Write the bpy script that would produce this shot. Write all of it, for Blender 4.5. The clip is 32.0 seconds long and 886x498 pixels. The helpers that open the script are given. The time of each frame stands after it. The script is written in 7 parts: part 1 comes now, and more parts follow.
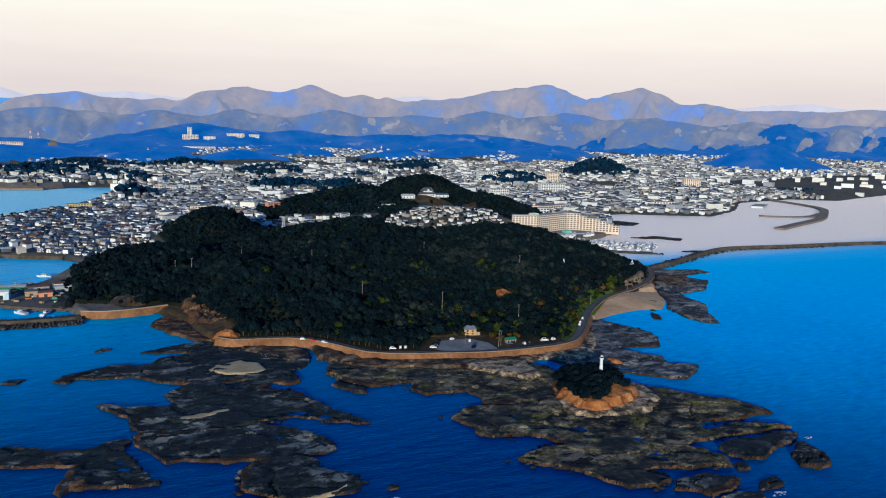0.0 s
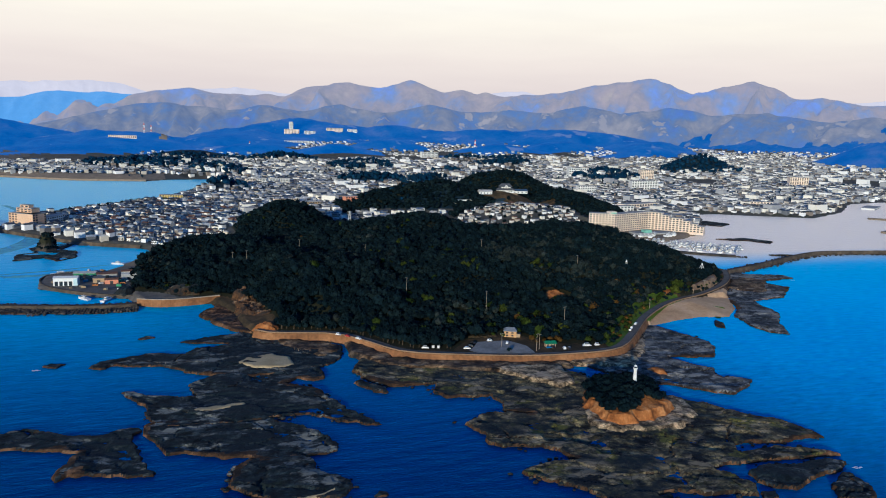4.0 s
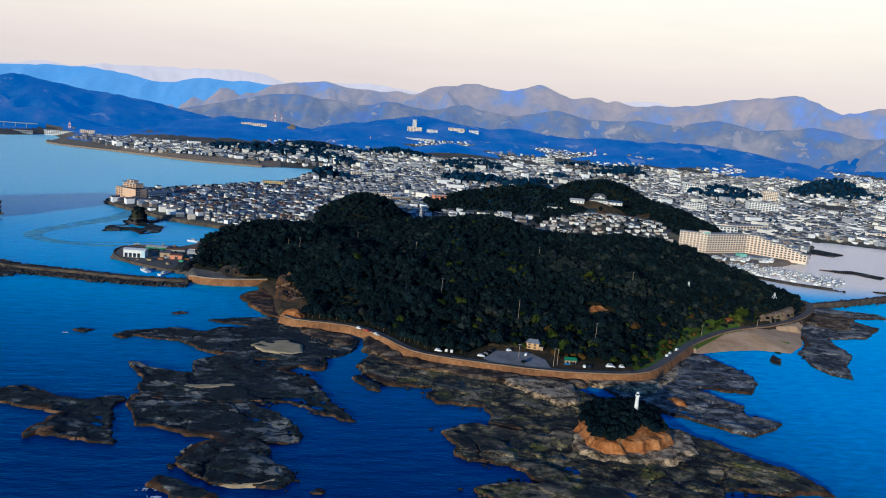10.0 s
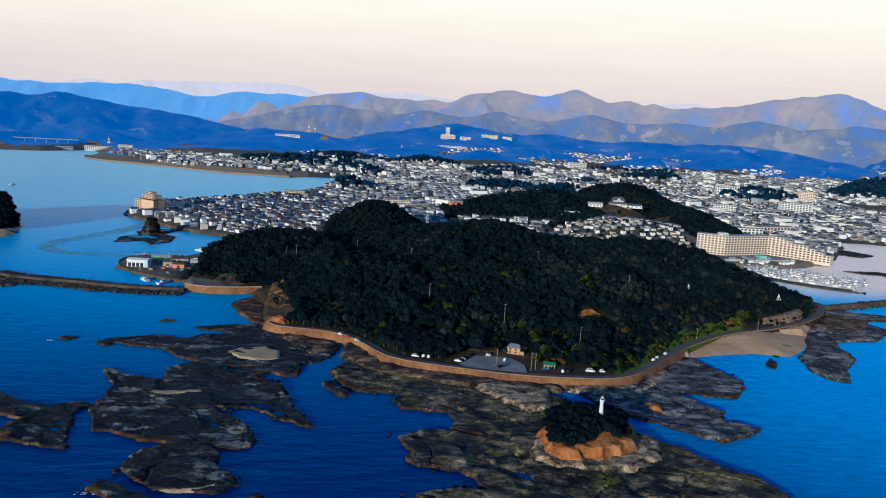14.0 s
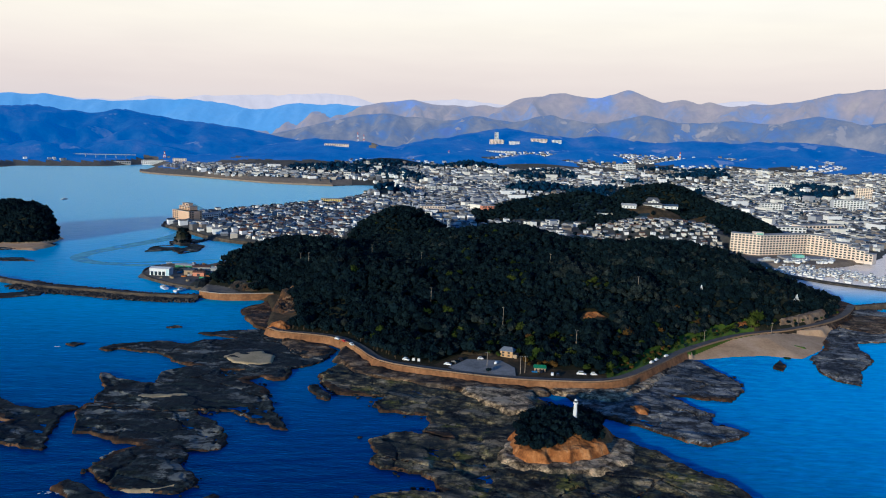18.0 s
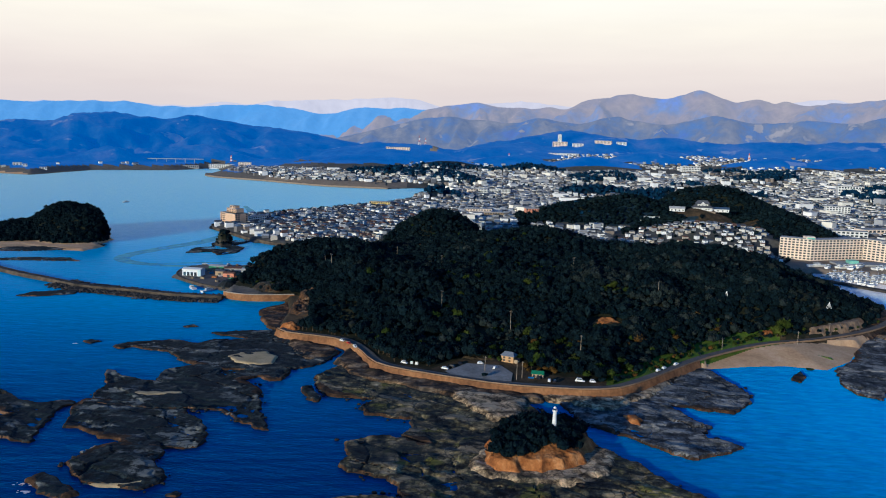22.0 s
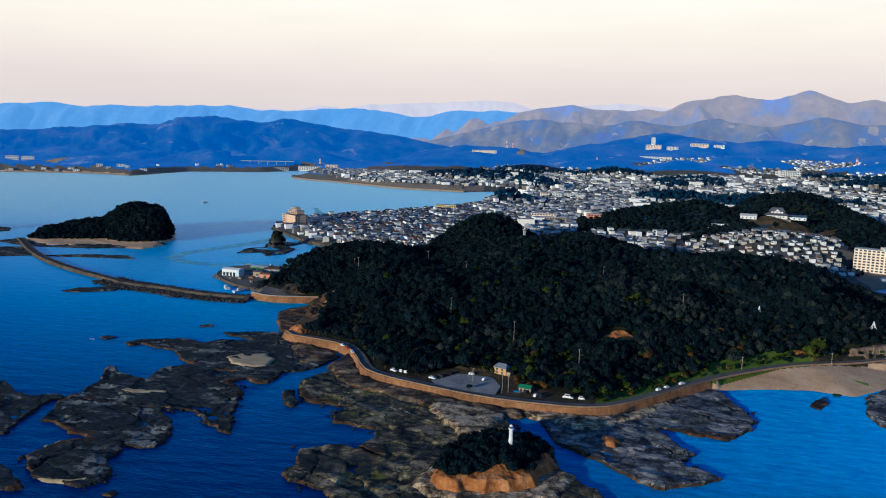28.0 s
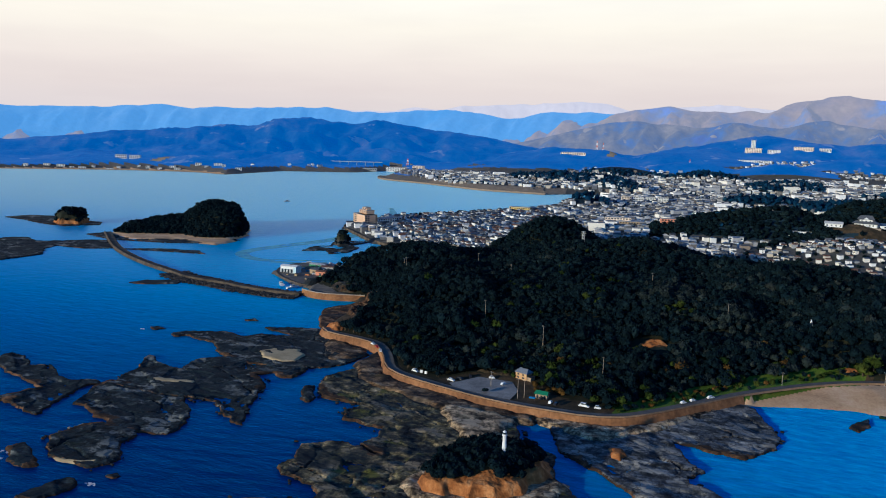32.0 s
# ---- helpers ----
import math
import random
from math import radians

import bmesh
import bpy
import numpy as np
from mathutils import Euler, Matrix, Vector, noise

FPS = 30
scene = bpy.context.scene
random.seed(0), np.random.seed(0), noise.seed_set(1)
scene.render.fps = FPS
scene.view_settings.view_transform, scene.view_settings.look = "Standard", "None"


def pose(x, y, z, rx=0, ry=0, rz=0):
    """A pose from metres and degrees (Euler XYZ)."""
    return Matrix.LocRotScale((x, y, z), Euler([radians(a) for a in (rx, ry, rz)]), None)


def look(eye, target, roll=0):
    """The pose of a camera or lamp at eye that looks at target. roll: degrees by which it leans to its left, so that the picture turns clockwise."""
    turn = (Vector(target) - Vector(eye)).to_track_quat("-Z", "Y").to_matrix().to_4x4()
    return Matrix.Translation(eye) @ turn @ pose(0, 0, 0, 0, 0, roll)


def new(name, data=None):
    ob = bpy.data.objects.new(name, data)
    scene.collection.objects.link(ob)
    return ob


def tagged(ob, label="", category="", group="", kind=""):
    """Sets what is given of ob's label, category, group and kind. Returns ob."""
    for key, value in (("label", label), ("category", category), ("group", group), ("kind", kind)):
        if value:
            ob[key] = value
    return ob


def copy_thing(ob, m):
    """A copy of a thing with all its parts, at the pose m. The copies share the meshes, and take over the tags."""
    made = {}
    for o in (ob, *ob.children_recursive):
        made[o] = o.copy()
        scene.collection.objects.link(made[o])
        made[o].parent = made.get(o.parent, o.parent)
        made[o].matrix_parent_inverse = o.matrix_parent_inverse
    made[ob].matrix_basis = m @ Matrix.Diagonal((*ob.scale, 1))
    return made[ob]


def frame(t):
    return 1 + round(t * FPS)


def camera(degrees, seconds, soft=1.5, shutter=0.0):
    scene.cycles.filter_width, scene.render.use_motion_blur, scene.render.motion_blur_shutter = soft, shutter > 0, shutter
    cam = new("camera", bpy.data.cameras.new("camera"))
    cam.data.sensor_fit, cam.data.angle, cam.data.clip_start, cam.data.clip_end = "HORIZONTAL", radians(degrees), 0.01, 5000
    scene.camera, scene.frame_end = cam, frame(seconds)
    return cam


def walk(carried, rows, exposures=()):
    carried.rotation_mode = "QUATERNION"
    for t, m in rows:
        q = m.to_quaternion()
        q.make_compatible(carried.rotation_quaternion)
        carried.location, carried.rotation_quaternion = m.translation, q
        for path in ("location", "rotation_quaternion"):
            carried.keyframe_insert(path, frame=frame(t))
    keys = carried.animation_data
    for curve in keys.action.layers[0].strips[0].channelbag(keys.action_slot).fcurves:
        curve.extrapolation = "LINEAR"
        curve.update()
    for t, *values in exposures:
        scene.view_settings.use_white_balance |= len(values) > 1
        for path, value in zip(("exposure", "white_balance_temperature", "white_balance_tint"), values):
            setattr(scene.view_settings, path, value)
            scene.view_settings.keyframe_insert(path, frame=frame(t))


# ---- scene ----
# ---- camera and walk ----
cam = camera(60.4, 32.0, soft=1.05)
ROWS = [
    (0.0, (-199.99, 10.87, 138.08), (-155.63, 99.24, 123.20), 1.46),
    (0.5, (-194.82, 10.39, 138.24), (-151.86, 99.43, 123.23), 1.43),
    (1.0, (-189.65, 9.96, 138.35), (-148.22, 99.71, 123.24), 1.53),
    (1.5, (-184.40, 9.62, 138.39), (-144.36, 99.97, 123.08), 1.47),
    (2.0, (-179.03, 9.39, 138.38), (-140.61, 100.43, 123.02), 1.57),
    (2.5, (-173.54, 9.23, 138.36), (-136.74, 100.91, 122.85), 1.49),
    (3.0, (-168.01, 9.07, 138.33), (-132.82, 101.36, 122.74), 1.57),
    (3.5, (-162.44, 8.87, 138.30), (-128.91, 101.76, 122.60), 1.61),
    (5.5, (-139.79, 7.30, 138.56), (-112.24, 102.07, 122.48), 1.63),
    (6.0, (-134.11, 6.85, 138.64), (-108.21, 102.08, 122.51), 1.60),
    (6.5, (-128.50, 6.40, 138.70), (-104.22, 102.06, 122.56), 1.63),
    (7.0, (-123.01, 5.96, 138.74), (-100.15, 101.96, 122.58), 1.87),
    (7.5, (-117.78, 5.56, 138.76), (-96.09, 101.80, 122.42), 2.62),
    (8.0, (-112.80, 5.24, 138.78), (-92.42, 101.75, 122.33), 3.40),
    (8.5, (-108.00, 4.98, 138.79), (-89.33, 101.83, 122.28), 4.04),
    (9.0, (-103.26, 4.79, 138.80), (-86.34, 101.96, 122.29), 4.53),
    (9.5, (-98.53, 4.66, 138.80), (-82.52, 101.98, 122.34), 4.81),
    (10.0, (-93.72, 4.56, 138.80), (-77.72, 101.92, 122.51), 5.01),
    (10.5, (-88.84, 4.47, 138.79), (-72.92, 101.86, 122.62), 5.04),
    (11.0, (-83.88, 4.37, 138.79), (-68.08, 101.80, 122.73), 4.99),
    (11.5, (-78.87, 4.21, 138.79), (-63.25, 101.68, 122.82), 4.85),
    (12.0, (-73.80, 3.99, 138.82), (-58.60, 101.55, 122.93), 4.66),
    (12.5, (-68.67, 3.72, 138.89), (-54.85, 101.49, 123.05), 4.46),
    (13.0, (-63.49, 3.39, 138.99), (-50.95, 101.33, 123.15), 4.21),
    (13.5, (-58.28, 3.01, 139.10), (-46.95, 101.11, 123.35), 3.91),
    (14.0, (-53.09, 2.60, 139.22), (-42.88, 100.83, 123.51), 3.65),
    (14.5, (-47.89, 2.15, 139.35), (-38.70, 100.49, 123.70), 3.40),
    (16.5, (-26.93, 0.19, 139.62), (-21.54, 98.85, 124.19), 2.48),
    (17.0, (-21.61, -0.01, 139.66), (-17.24, 98.70, 124.28), 2.26),
    (17.5, (-16.26, -0.12, 139.71), (-12.93, 98.63, 124.36), 2.13),
    (18.0, (-10.89, -0.15, 139.76), (-8.61, 98.65, 124.45), 1.96),
    (18.5, (-5.54, -0.06, 139.81), (-4.38, 98.76, 124.53), 1.87),
    (19.0, (-0.19, 0.20, 139.86), (-0.18, 99.03, 124.61), 1.77),
    (19.5, (5.14, 0.63, 139.90), (4.05, 99.46, 124.67), 1.74),
    (20.0, (10.47, 1.21, 139.95), (8.21, 100.02, 124.74), 1.64),
    (20.5, (15.78, 1.90, 140.02), (12.39, 100.69, 124.85), 1.60),
    (21.0, (21.07, 2.69, 140.12), (16.48, 101.42, 124.93), 1.56),
    (21.5, (26.33, 3.59, 140.24), (20.53, 102.26, 125.06), 1.55),
    (22.0, (31.55, 4.68, 140.38), (24.45, 103.26, 125.18), 1.48),
    (22.5, (36.75, 5.98, 140.53), (28.24, 104.45, 125.31), 1.54),
    (23.0, (41.92, 7.49, 140.68), (31.78, 105.81, 125.48), 1.50),
    (23.5, (47.05, 9.18, 140.81), (35.38, 107.33, 125.63), 1.43),
    (24.0, (52.14, 10.97, 140.95), (38.86, 108.92, 125.76), 1.48),
    (24.5, (57.17, 12.79, 141.10), (42.45, 110.53, 125.88), 1.51),
    (25.0, (62.20, 14.58, 141.26), (46.03, 112.09, 126.07), 1.48),
    (25.5, (67.22, 16.34, 141.44), (49.66, 113.60, 126.23), 1.45),
    (27.5, (87.53, 23.21, 142.28), (67.18, 119.94, 127.09), 1.41),
    (28.0, (92.63, 24.94, 142.42), (72.37, 121.68, 127.25), 1.40),
    (28.5, (97.72, 26.64, 142.53), (77.46, 123.38, 127.37), 1.37),
    (29.0, (102.79, 28.27, 142.64), (81.54, 124.80, 127.49), 1.42),
    (29.5, (107.83, 29.79, 142.75), (83.45, 125.58, 127.54), 1.40),
    (30.0, (112.84, 31.24, 142.88), (86.36, 126.45, 127.64), 1.45),
    (30.5, (117.84, 32.67, 143.02), (89.84, 127.45, 127.81), 1.53),
    (31.0, (122.81, 34.15, 143.16), (93.30, 128.48, 127.93), 1.53),
    (31.5, (127.73, 35.75, 143.26), (96.73, 129.59, 127.99), 1.65),
    (32.0, (132.56, 37.50, 143.29), (100.11, 130.84, 128.01), 1.59),
]
walk(cam, [(t, look(eye, target, roll)) for t, eye, target, roll in ROWS], [(0.0, 0.6, 5600, -2), (32.0, 0.6, 5600, -2)])

# ---- world, sun ----
SUN_AZ = radians(212)      # from +y towards +x
SUN_EL = radians(9.5)
sun_dir = Vector((math.sin(SUN_AZ) * math.cos(SUN_EL), math.cos(SUN_AZ) * math.cos(SUN_EL), math.sin(SUN_EL)))
world = bpy.data.worlds.new("world")
scene.world = world
world.use_nodes = True
wn = world.node_tree
sky = wn.nodes.new("ShaderNodeTexSky")
sky.sky_type = 'NISHITA'
sky.sun_disc = False
sky.sun_elevation = SUN_EL
sky.sun_rotation = SUN_AZ
sky.air_density = 1.0
sky.dust_density = 0.6
sky.ozone_density = 8.0
wn.nodes["Background"].inputs["Strength"].default_value = 0.105
wn.links.new(sky.outputs[0], wn.nodes["Background"].inputs["Color"])
sun = new("sun", bpy.data.lights.new("sun", "SUN"))
sun.data.energy = 2.5
sun.data.angle = radians(0.8)
sun.data.color = (1.0, 0.80, 0.57)
sun.matrix_world = look(sun_dir * 3000, (0, 0, 0))


# ---- materials ----
def shader(name):
    m = bpy.data.materials.new(name)
    m.use_nodes = True
    return m, m.node_tree, m.node_tree.nodes["Principled BSDF"]


def noise_node(nt, scale, detail=4.0, rough=0.6, stretch=None, turn=0.0):
    n = nt.nodes.new("ShaderNodeTexNoise")
    n.inputs["Scale"].default_value = scale
    n.inputs["Detail"].default_value = detail
    n.inputs["Roughness"].default_value = rough
    geo = nt.nodes.new("ShaderNodeNewGeometry")
    if stretch:
        mp = nt.nodes.new("ShaderNodeMapping")
        mp.inputs["Scale"].default_value = stretch
        mp.inputs["Rotation"].default_value = (0, 0, turn)
        nt.links.new(geo.outputs["Position"], mp.inputs["Vector"])
        nt.links.new(mp.outputs[0], n.inputs["Vector"])
    else:
        nt.links.new(geo.outputs["Position"], n.inputs["Vector"])
    return n.outputs["Fac"]


def ramp(nt, fac, stops):
    r = nt.nodes.new("ShaderNodeValToRGB")
    e = r.color_ramp.elements
    e[0].position, e[0].color = stops[0][0], (*stops[0][1], 1)
    e[1].position, e[1].color = stops[-1][0], (*stops[-1][1], 1)
    for p, c in stops[1:-1]:
        k = e.new(p)
        k.color = (*c, 1)
    nt.links.new(fac, r.inputs["Fac"])
    return r.outputs["Color"]


def mixed(nt, fac, a, b, mode="MIX"):
    x = nt.nodes.new("ShaderNodeMix")
    x.data_type, x.blend_type = "RGBA", mode
    if isinstance(fac, float):
        x.inputs[0].default_value = fac
    else:
        nt.links.new(fac, x.inputs[0])
    for sock, v in ((x.inputs[6], a), (x.inputs[7], b)):
        if isinstance(v, tuple):
            sock.default_value = (*v, 1)
        else:
            nt.links.new(v, sock)
    return x.outputs[2]


def bumped(nt, bsdf, fac, strength, dist):
    b = nt.nodes.new("ShaderNodeBump")
    b.inputs["Strength"].default_value = strength
    b.inputs["Distance"].default_value = dist
    nt.links.new(fac, b.inputs["Height"])
    nt.links.new(b.outputs[0], bsdf.inputs["Normal"])


def plain(name, colours, scale, rough=0.8, fine=8.0, bump=0.3, dist=0.05, metal=0.0, island=0.0, per_object=0.0, tight=0.4):
    """Two-scale mottled surface: colours across a noise, finer grain over it."""
    m, nt, bs = shader(name)
    n = len(colours)
    base = ramp(nt, noise_node(nt, scale), [(0.5 - tight / 2 + tight * i / max(n - 1, 1), c) for i, c in enumerate(colours)] if n > 1 else [(0, colours[0]), (1, colours[0])])
    grain = noise_node(nt, scale * fine, 3.0)
    out = mixed(nt, 0.35, base, ramp(nt, grain, [(0.3, (0.25, 0.25, 0.25)), (0.7, (0.75, 0.75, 0.75))]), "OVERLAY")
    if island or per_object:
        if island:
            g = nt.nodes.new("ShaderNodeNewGeometry")
            src, amount = g.outputs["Random Per Island"], island
        else:
            g = nt.nodes.new("ShaderNodeObjectInfo")
            src, amount = g.outputs["Random"], per_object
        lo, hi = 0.5 - amount / 2, 0.5 + amount / 2
        out = mixed(nt, 0.8, out, ramp(nt, src, [(0.0, (lo, lo, lo)), (1.0, (hi, hi, hi))]), "OVERLAY")
    nt.links.new(out, bs.inputs["Base Color"])
    bs.inputs["Roughness"].default_value = rough
    bs.inputs["Metallic"].default_value = metal
    bs.inputs["Specular IOR Level"].default_value = 0.25
    if bump:
        bumped(nt, bs, grain, bump, dist)
    return m


def rock_material(name, tops, sides, patch, pale_from, weed, weed_from, bare, cover=0.75):
    """Tidal rock: dark weedy tops cut by bedding lines, pale encrusted patches, and bare stone on steep faces."""
    m, nt, bs = shader(name)
    strata = noise_node(nt, 0.42, 6.0, 0.72, (0.3, 1.7, 1.0), radians(-28))
    strips = noise_node(nt, 0.065, 8.0, 0.66, (0.75, 1.3, 1.0), radians(-20))
    broad = noise_node(nt, 0.05, 6.0, 0.66)
    top = ramp(nt, noise_node(nt, patch, 7.0, 0.7), tops)
    blotch = noise_node(nt, 0.24, 7.0, 0.72)
    top = mixed(nt, 0.9, top, ramp(nt, blotch, [(0.40, (0.14, 0.14, 0.15)), (0.5, (0.45, 0.45, 0.45)), (0.60, (0.86, 0.85, 0.82))]), "OVERLAY")
    top = mixed(nt, 0.35, top, ramp(nt, strata, [(0.42, (0.2, 0.2, 0.2)), (0.58, (0.75, 0.75, 0.75))]), "OVERLAY")
    top = mixed(nt, ramp(nt, broad, [(weed_from, (0, 0, 0)), (weed_from + 0.07, (0.8, 0.8, 0.8))]), top, weed)
    pale = mixed(nt, 1.0, ramp(nt, strips, [(pale_from, (0, 0, 0)), (pale_from + 0.035, (0.85, 0.85, 0.85))]), ramp(nt, noise_node(nt, 0.035, 3.0), [(0.40, (0, 0, 0)), (0.48, (1, 1, 1))]), "MULTIPLY")
    top = mixed(nt, pale, top, bare)
    crack = nt.nodes.new("ShaderNodeTexVoronoi")
    crack.feature = "DISTANCE_TO_EDGE"
    crack.inputs["Scale"].default_value = 0.14
    bent = nt.nodes.new("ShaderNodeVectorMath")
    bent.operation = "MULTIPLY_ADD"
    wob = nt.nodes.new("ShaderNodeTexNoise")
    wob.inputs["Scale"].default_value = 0.12
    wob.inputs["Detail"].default_value = 4.0
    gp = nt.nodes.new("ShaderNodeNewGeometry")
    nt.links.new(gp.outputs["Position"], wob.inputs["Vector"])
    nt.links.new(wob.outputs["Color"], bent.inputs[0])
    bent.inputs[1].default_value = (14, 14, 0)
    nt.links.new(gp.outputs["Position"], bent.inputs[2])
    nt.links.new(bent.outputs[0], crack.inputs["Vector"])
    top = mixed(nt, ramp(nt, crack.outputs["Distance"], [(0.015, (0.6, 0.6, 0.6)), (0.05, (0, 0, 0))]), top, (0.008, 0.009, 0.011))
    sheet = ramp(nt, noise_node(nt, 0.030, 6.0, 0.68, (0.8, 1.3, 1.0), radians(-25)), [(0.44, (cover, cover, cover)), (0.51, (0, 0, 0))])
    top = mixed(nt, sheet, top, (0.013, 0.022, 0.028))
    side = mixed(nt, 0.6, ramp(nt, noise_node(nt, 0.5, 4.0), [(0.3, sides[0]), (0.7, sides[1])]), ramp(nt, noise_node(nt, 0.9, 4.0, 0.7, (0.4, 0.4, 3.0)), [(0.35, (0.2, 0.2, 0.2)), (0.65, (0.8, 0.8, 0.8))]), "OVERLAY")
    geo = nt.nodes.new("ShaderNodeNewGeometry")
    sep = nt.nodes.new("ShaderNodeSeparateXYZ")
    nt.links.new(geo.outputs["True Normal"], sep.inputs[0])
    steep = ramp(nt, sep.outputs["Z"], [(0.45, (1, 1, 1)), (0.75, (0, 0, 0))])
    side = mixed(nt, ramp(nt, noise_node(nt, 0.06, 5.0, 0.65), [(0.46, (0, 0, 0)), (0.58, (1, 1, 1))]), (0.02, 0.019, 0.02), side)
    nt.links.new(mixed(nt, steep, top, side), bs.inputs["Base Color"])
    bs.inputs["Roughness"].default_value = 0.8
    bs.inputs["Specular IOR Level"].default_value = 0.12
    bumped(nt, bs, strata, 0.9, 0.35)
    return m


M_ROCK = rock_material("tidal_rock", [(0.36, (0.005, 0.011, 0.015)), (0.48, (0.016, 0.026, 0.031)), (0.56, (0.031, 0.043, 0.047)), (0.68, (0.082, 0.092, 0.087))],
                       ((0.02, 0.013, 0.009), (0.065, 0.036, 0.02)), 0.11, 0.535, (0.026, 0.036, 0.026), 0.61, (0.24, 0.24, 0.21))
M_ROCK_ISLET = rock_material("shelf_rock", [(0.40, (0.008, 0.011, 0.015)), (0.47, (0.045, 0.046, 0.038)), (0.52, (0.125, 0.106, 0.055)), (0.60, (0.28, 0.212, 0.112)), (0.68, (0.47, 0.37, 0.22))],
                             ((0.022, 0.014, 0.01), (0.08, 0.042, 0.022)), 0.075, 0.54, (0.15, 0.14, 0.03), 0.565, (0.26, 0.21, 0.14))
M_ROCK_EAST = rock_material("grey_bedded_rock", [(0.36, (0.022, 0.026, 0.031)), (0.46, (0.075, 0.080, 0.086)), (0.56, (0.155, 0.158, 0.158)), (0.68, (0.32, 0.31, 0.285))],
                            ((0.035, 0.022, 0.014), (0.11, 0.06, 0.032)), 0.14, 0.52, (0.05, 0.055, 0.05), 0.62, (0.36, 0.34, 0.30), 0.35)
M_REDROCK = rock_material("rust_brown_rock", [(0.38, (0.02, 0.015, 0.012)), (0.46, (0.085, 0.045, 0.024)), (0.54, (0.19, 0.095, 0.045)), (0.66, (0.34, 0.19, 0.10))], ((0.04, 0.022, 0.012), (0.14, 0.07, 0.032)), 0.10, 0.56, (0.05, 0.045, 0.02), 0.60, (0.30, 0.20, 0.12))
M_RIM = plain("bare_brown_rock", [(0.012, 0.010, 0.009), (0.030, 0.017, 0.010), (0.075, 0.040, 0.020), (0.18, 0.10, 0.055)], 0.13, 0.9, 6.0, 0.7, 0.3, tight=0.36)
M_CLIFF = plain("orange_sandstone", [(0.09, 0.035, 0.012), (0.26, 0.090, 0.024), (0.42, 0.165, 0.050), (0.54, 0.27, 0.11)], 0.17, 0.9, 6.0, 0.8, 0.4)
M_SAND = plain("beach_sand", [(0.50, 0.295, 0.15), (0.66, 0.41, 0.22), (0.76, 0.51, 0.30)], 0.05, 0.95, 14.0, 0.2, 0.05)
M_SEABED = plain("seabed", [(0.02, 0.03, 0.04), (0.03, 0.04, 0.05)], 0.02)
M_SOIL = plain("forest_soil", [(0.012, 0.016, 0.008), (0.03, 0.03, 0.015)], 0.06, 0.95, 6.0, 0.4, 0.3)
M_GRASS = plain("coarse_grass", [(0.05, 0.10, 0.012), (0.10, 0.18, 0.02), (0.17, 0.18, 0.03)], 0.12, 0.95, 8.0, 0.5, 0.2)
M_ASPHALT = plain("asphalt", [(0.10, 0.09, 0.08), (0.18, 0.16, 0.135)], 0.15, 0.85, 12.0, 0.2, 0.02)
M_TOWN = plain("town_ground", [(0.035, 0.038, 0.038), (0.085, 0.083, 0.078), (0.045, 0.05, 0.032)], 0.02, 0.9, 9.0, 0.2, 0.1)
M_PIER = plain("breakwater_concrete", [(0.20, 0.155, 0.115), (0.30, 0.235, 0.17)], 0.1, 0.9, 9, 0.2, 0.05)
M_EARTH = plain("bare_earth", [(0.025, 0.022, 0.012), (0.06, 0.042, 0.022), (0.13, 0.08, 0.04)], 0.12, 0.95, 8.0, 0.4, 0.2)
M_CUTTING = plain("bare_cutting", [(0.20, 0.15, 0.10), (0.34, 0.26, 0.17), (0.44, 0.36, 0.26)], 0.02, 0.95, 7.0, 0.4, 0.5)
# hill wood ground: the air's blue haze is painted into the base colour
M_HAZED_HILLWOOD = plain("hazed_hill_woodland", [(0.003, 0.015, 0.030), (0.006, 0.022, 0.040), (0.016, 0.036, 0.048)], 0.012, 0.95, 9.0, 0.8, 3.0)
M_CONCRETE = plain("sea_wall_concrete", [(0.14, 0.063, 0.028), (0.26, 0.120, 0.050), (0.39, 0.196, 0.086)], 0.06, 0.85, 8.0, 0.3, 0.06)


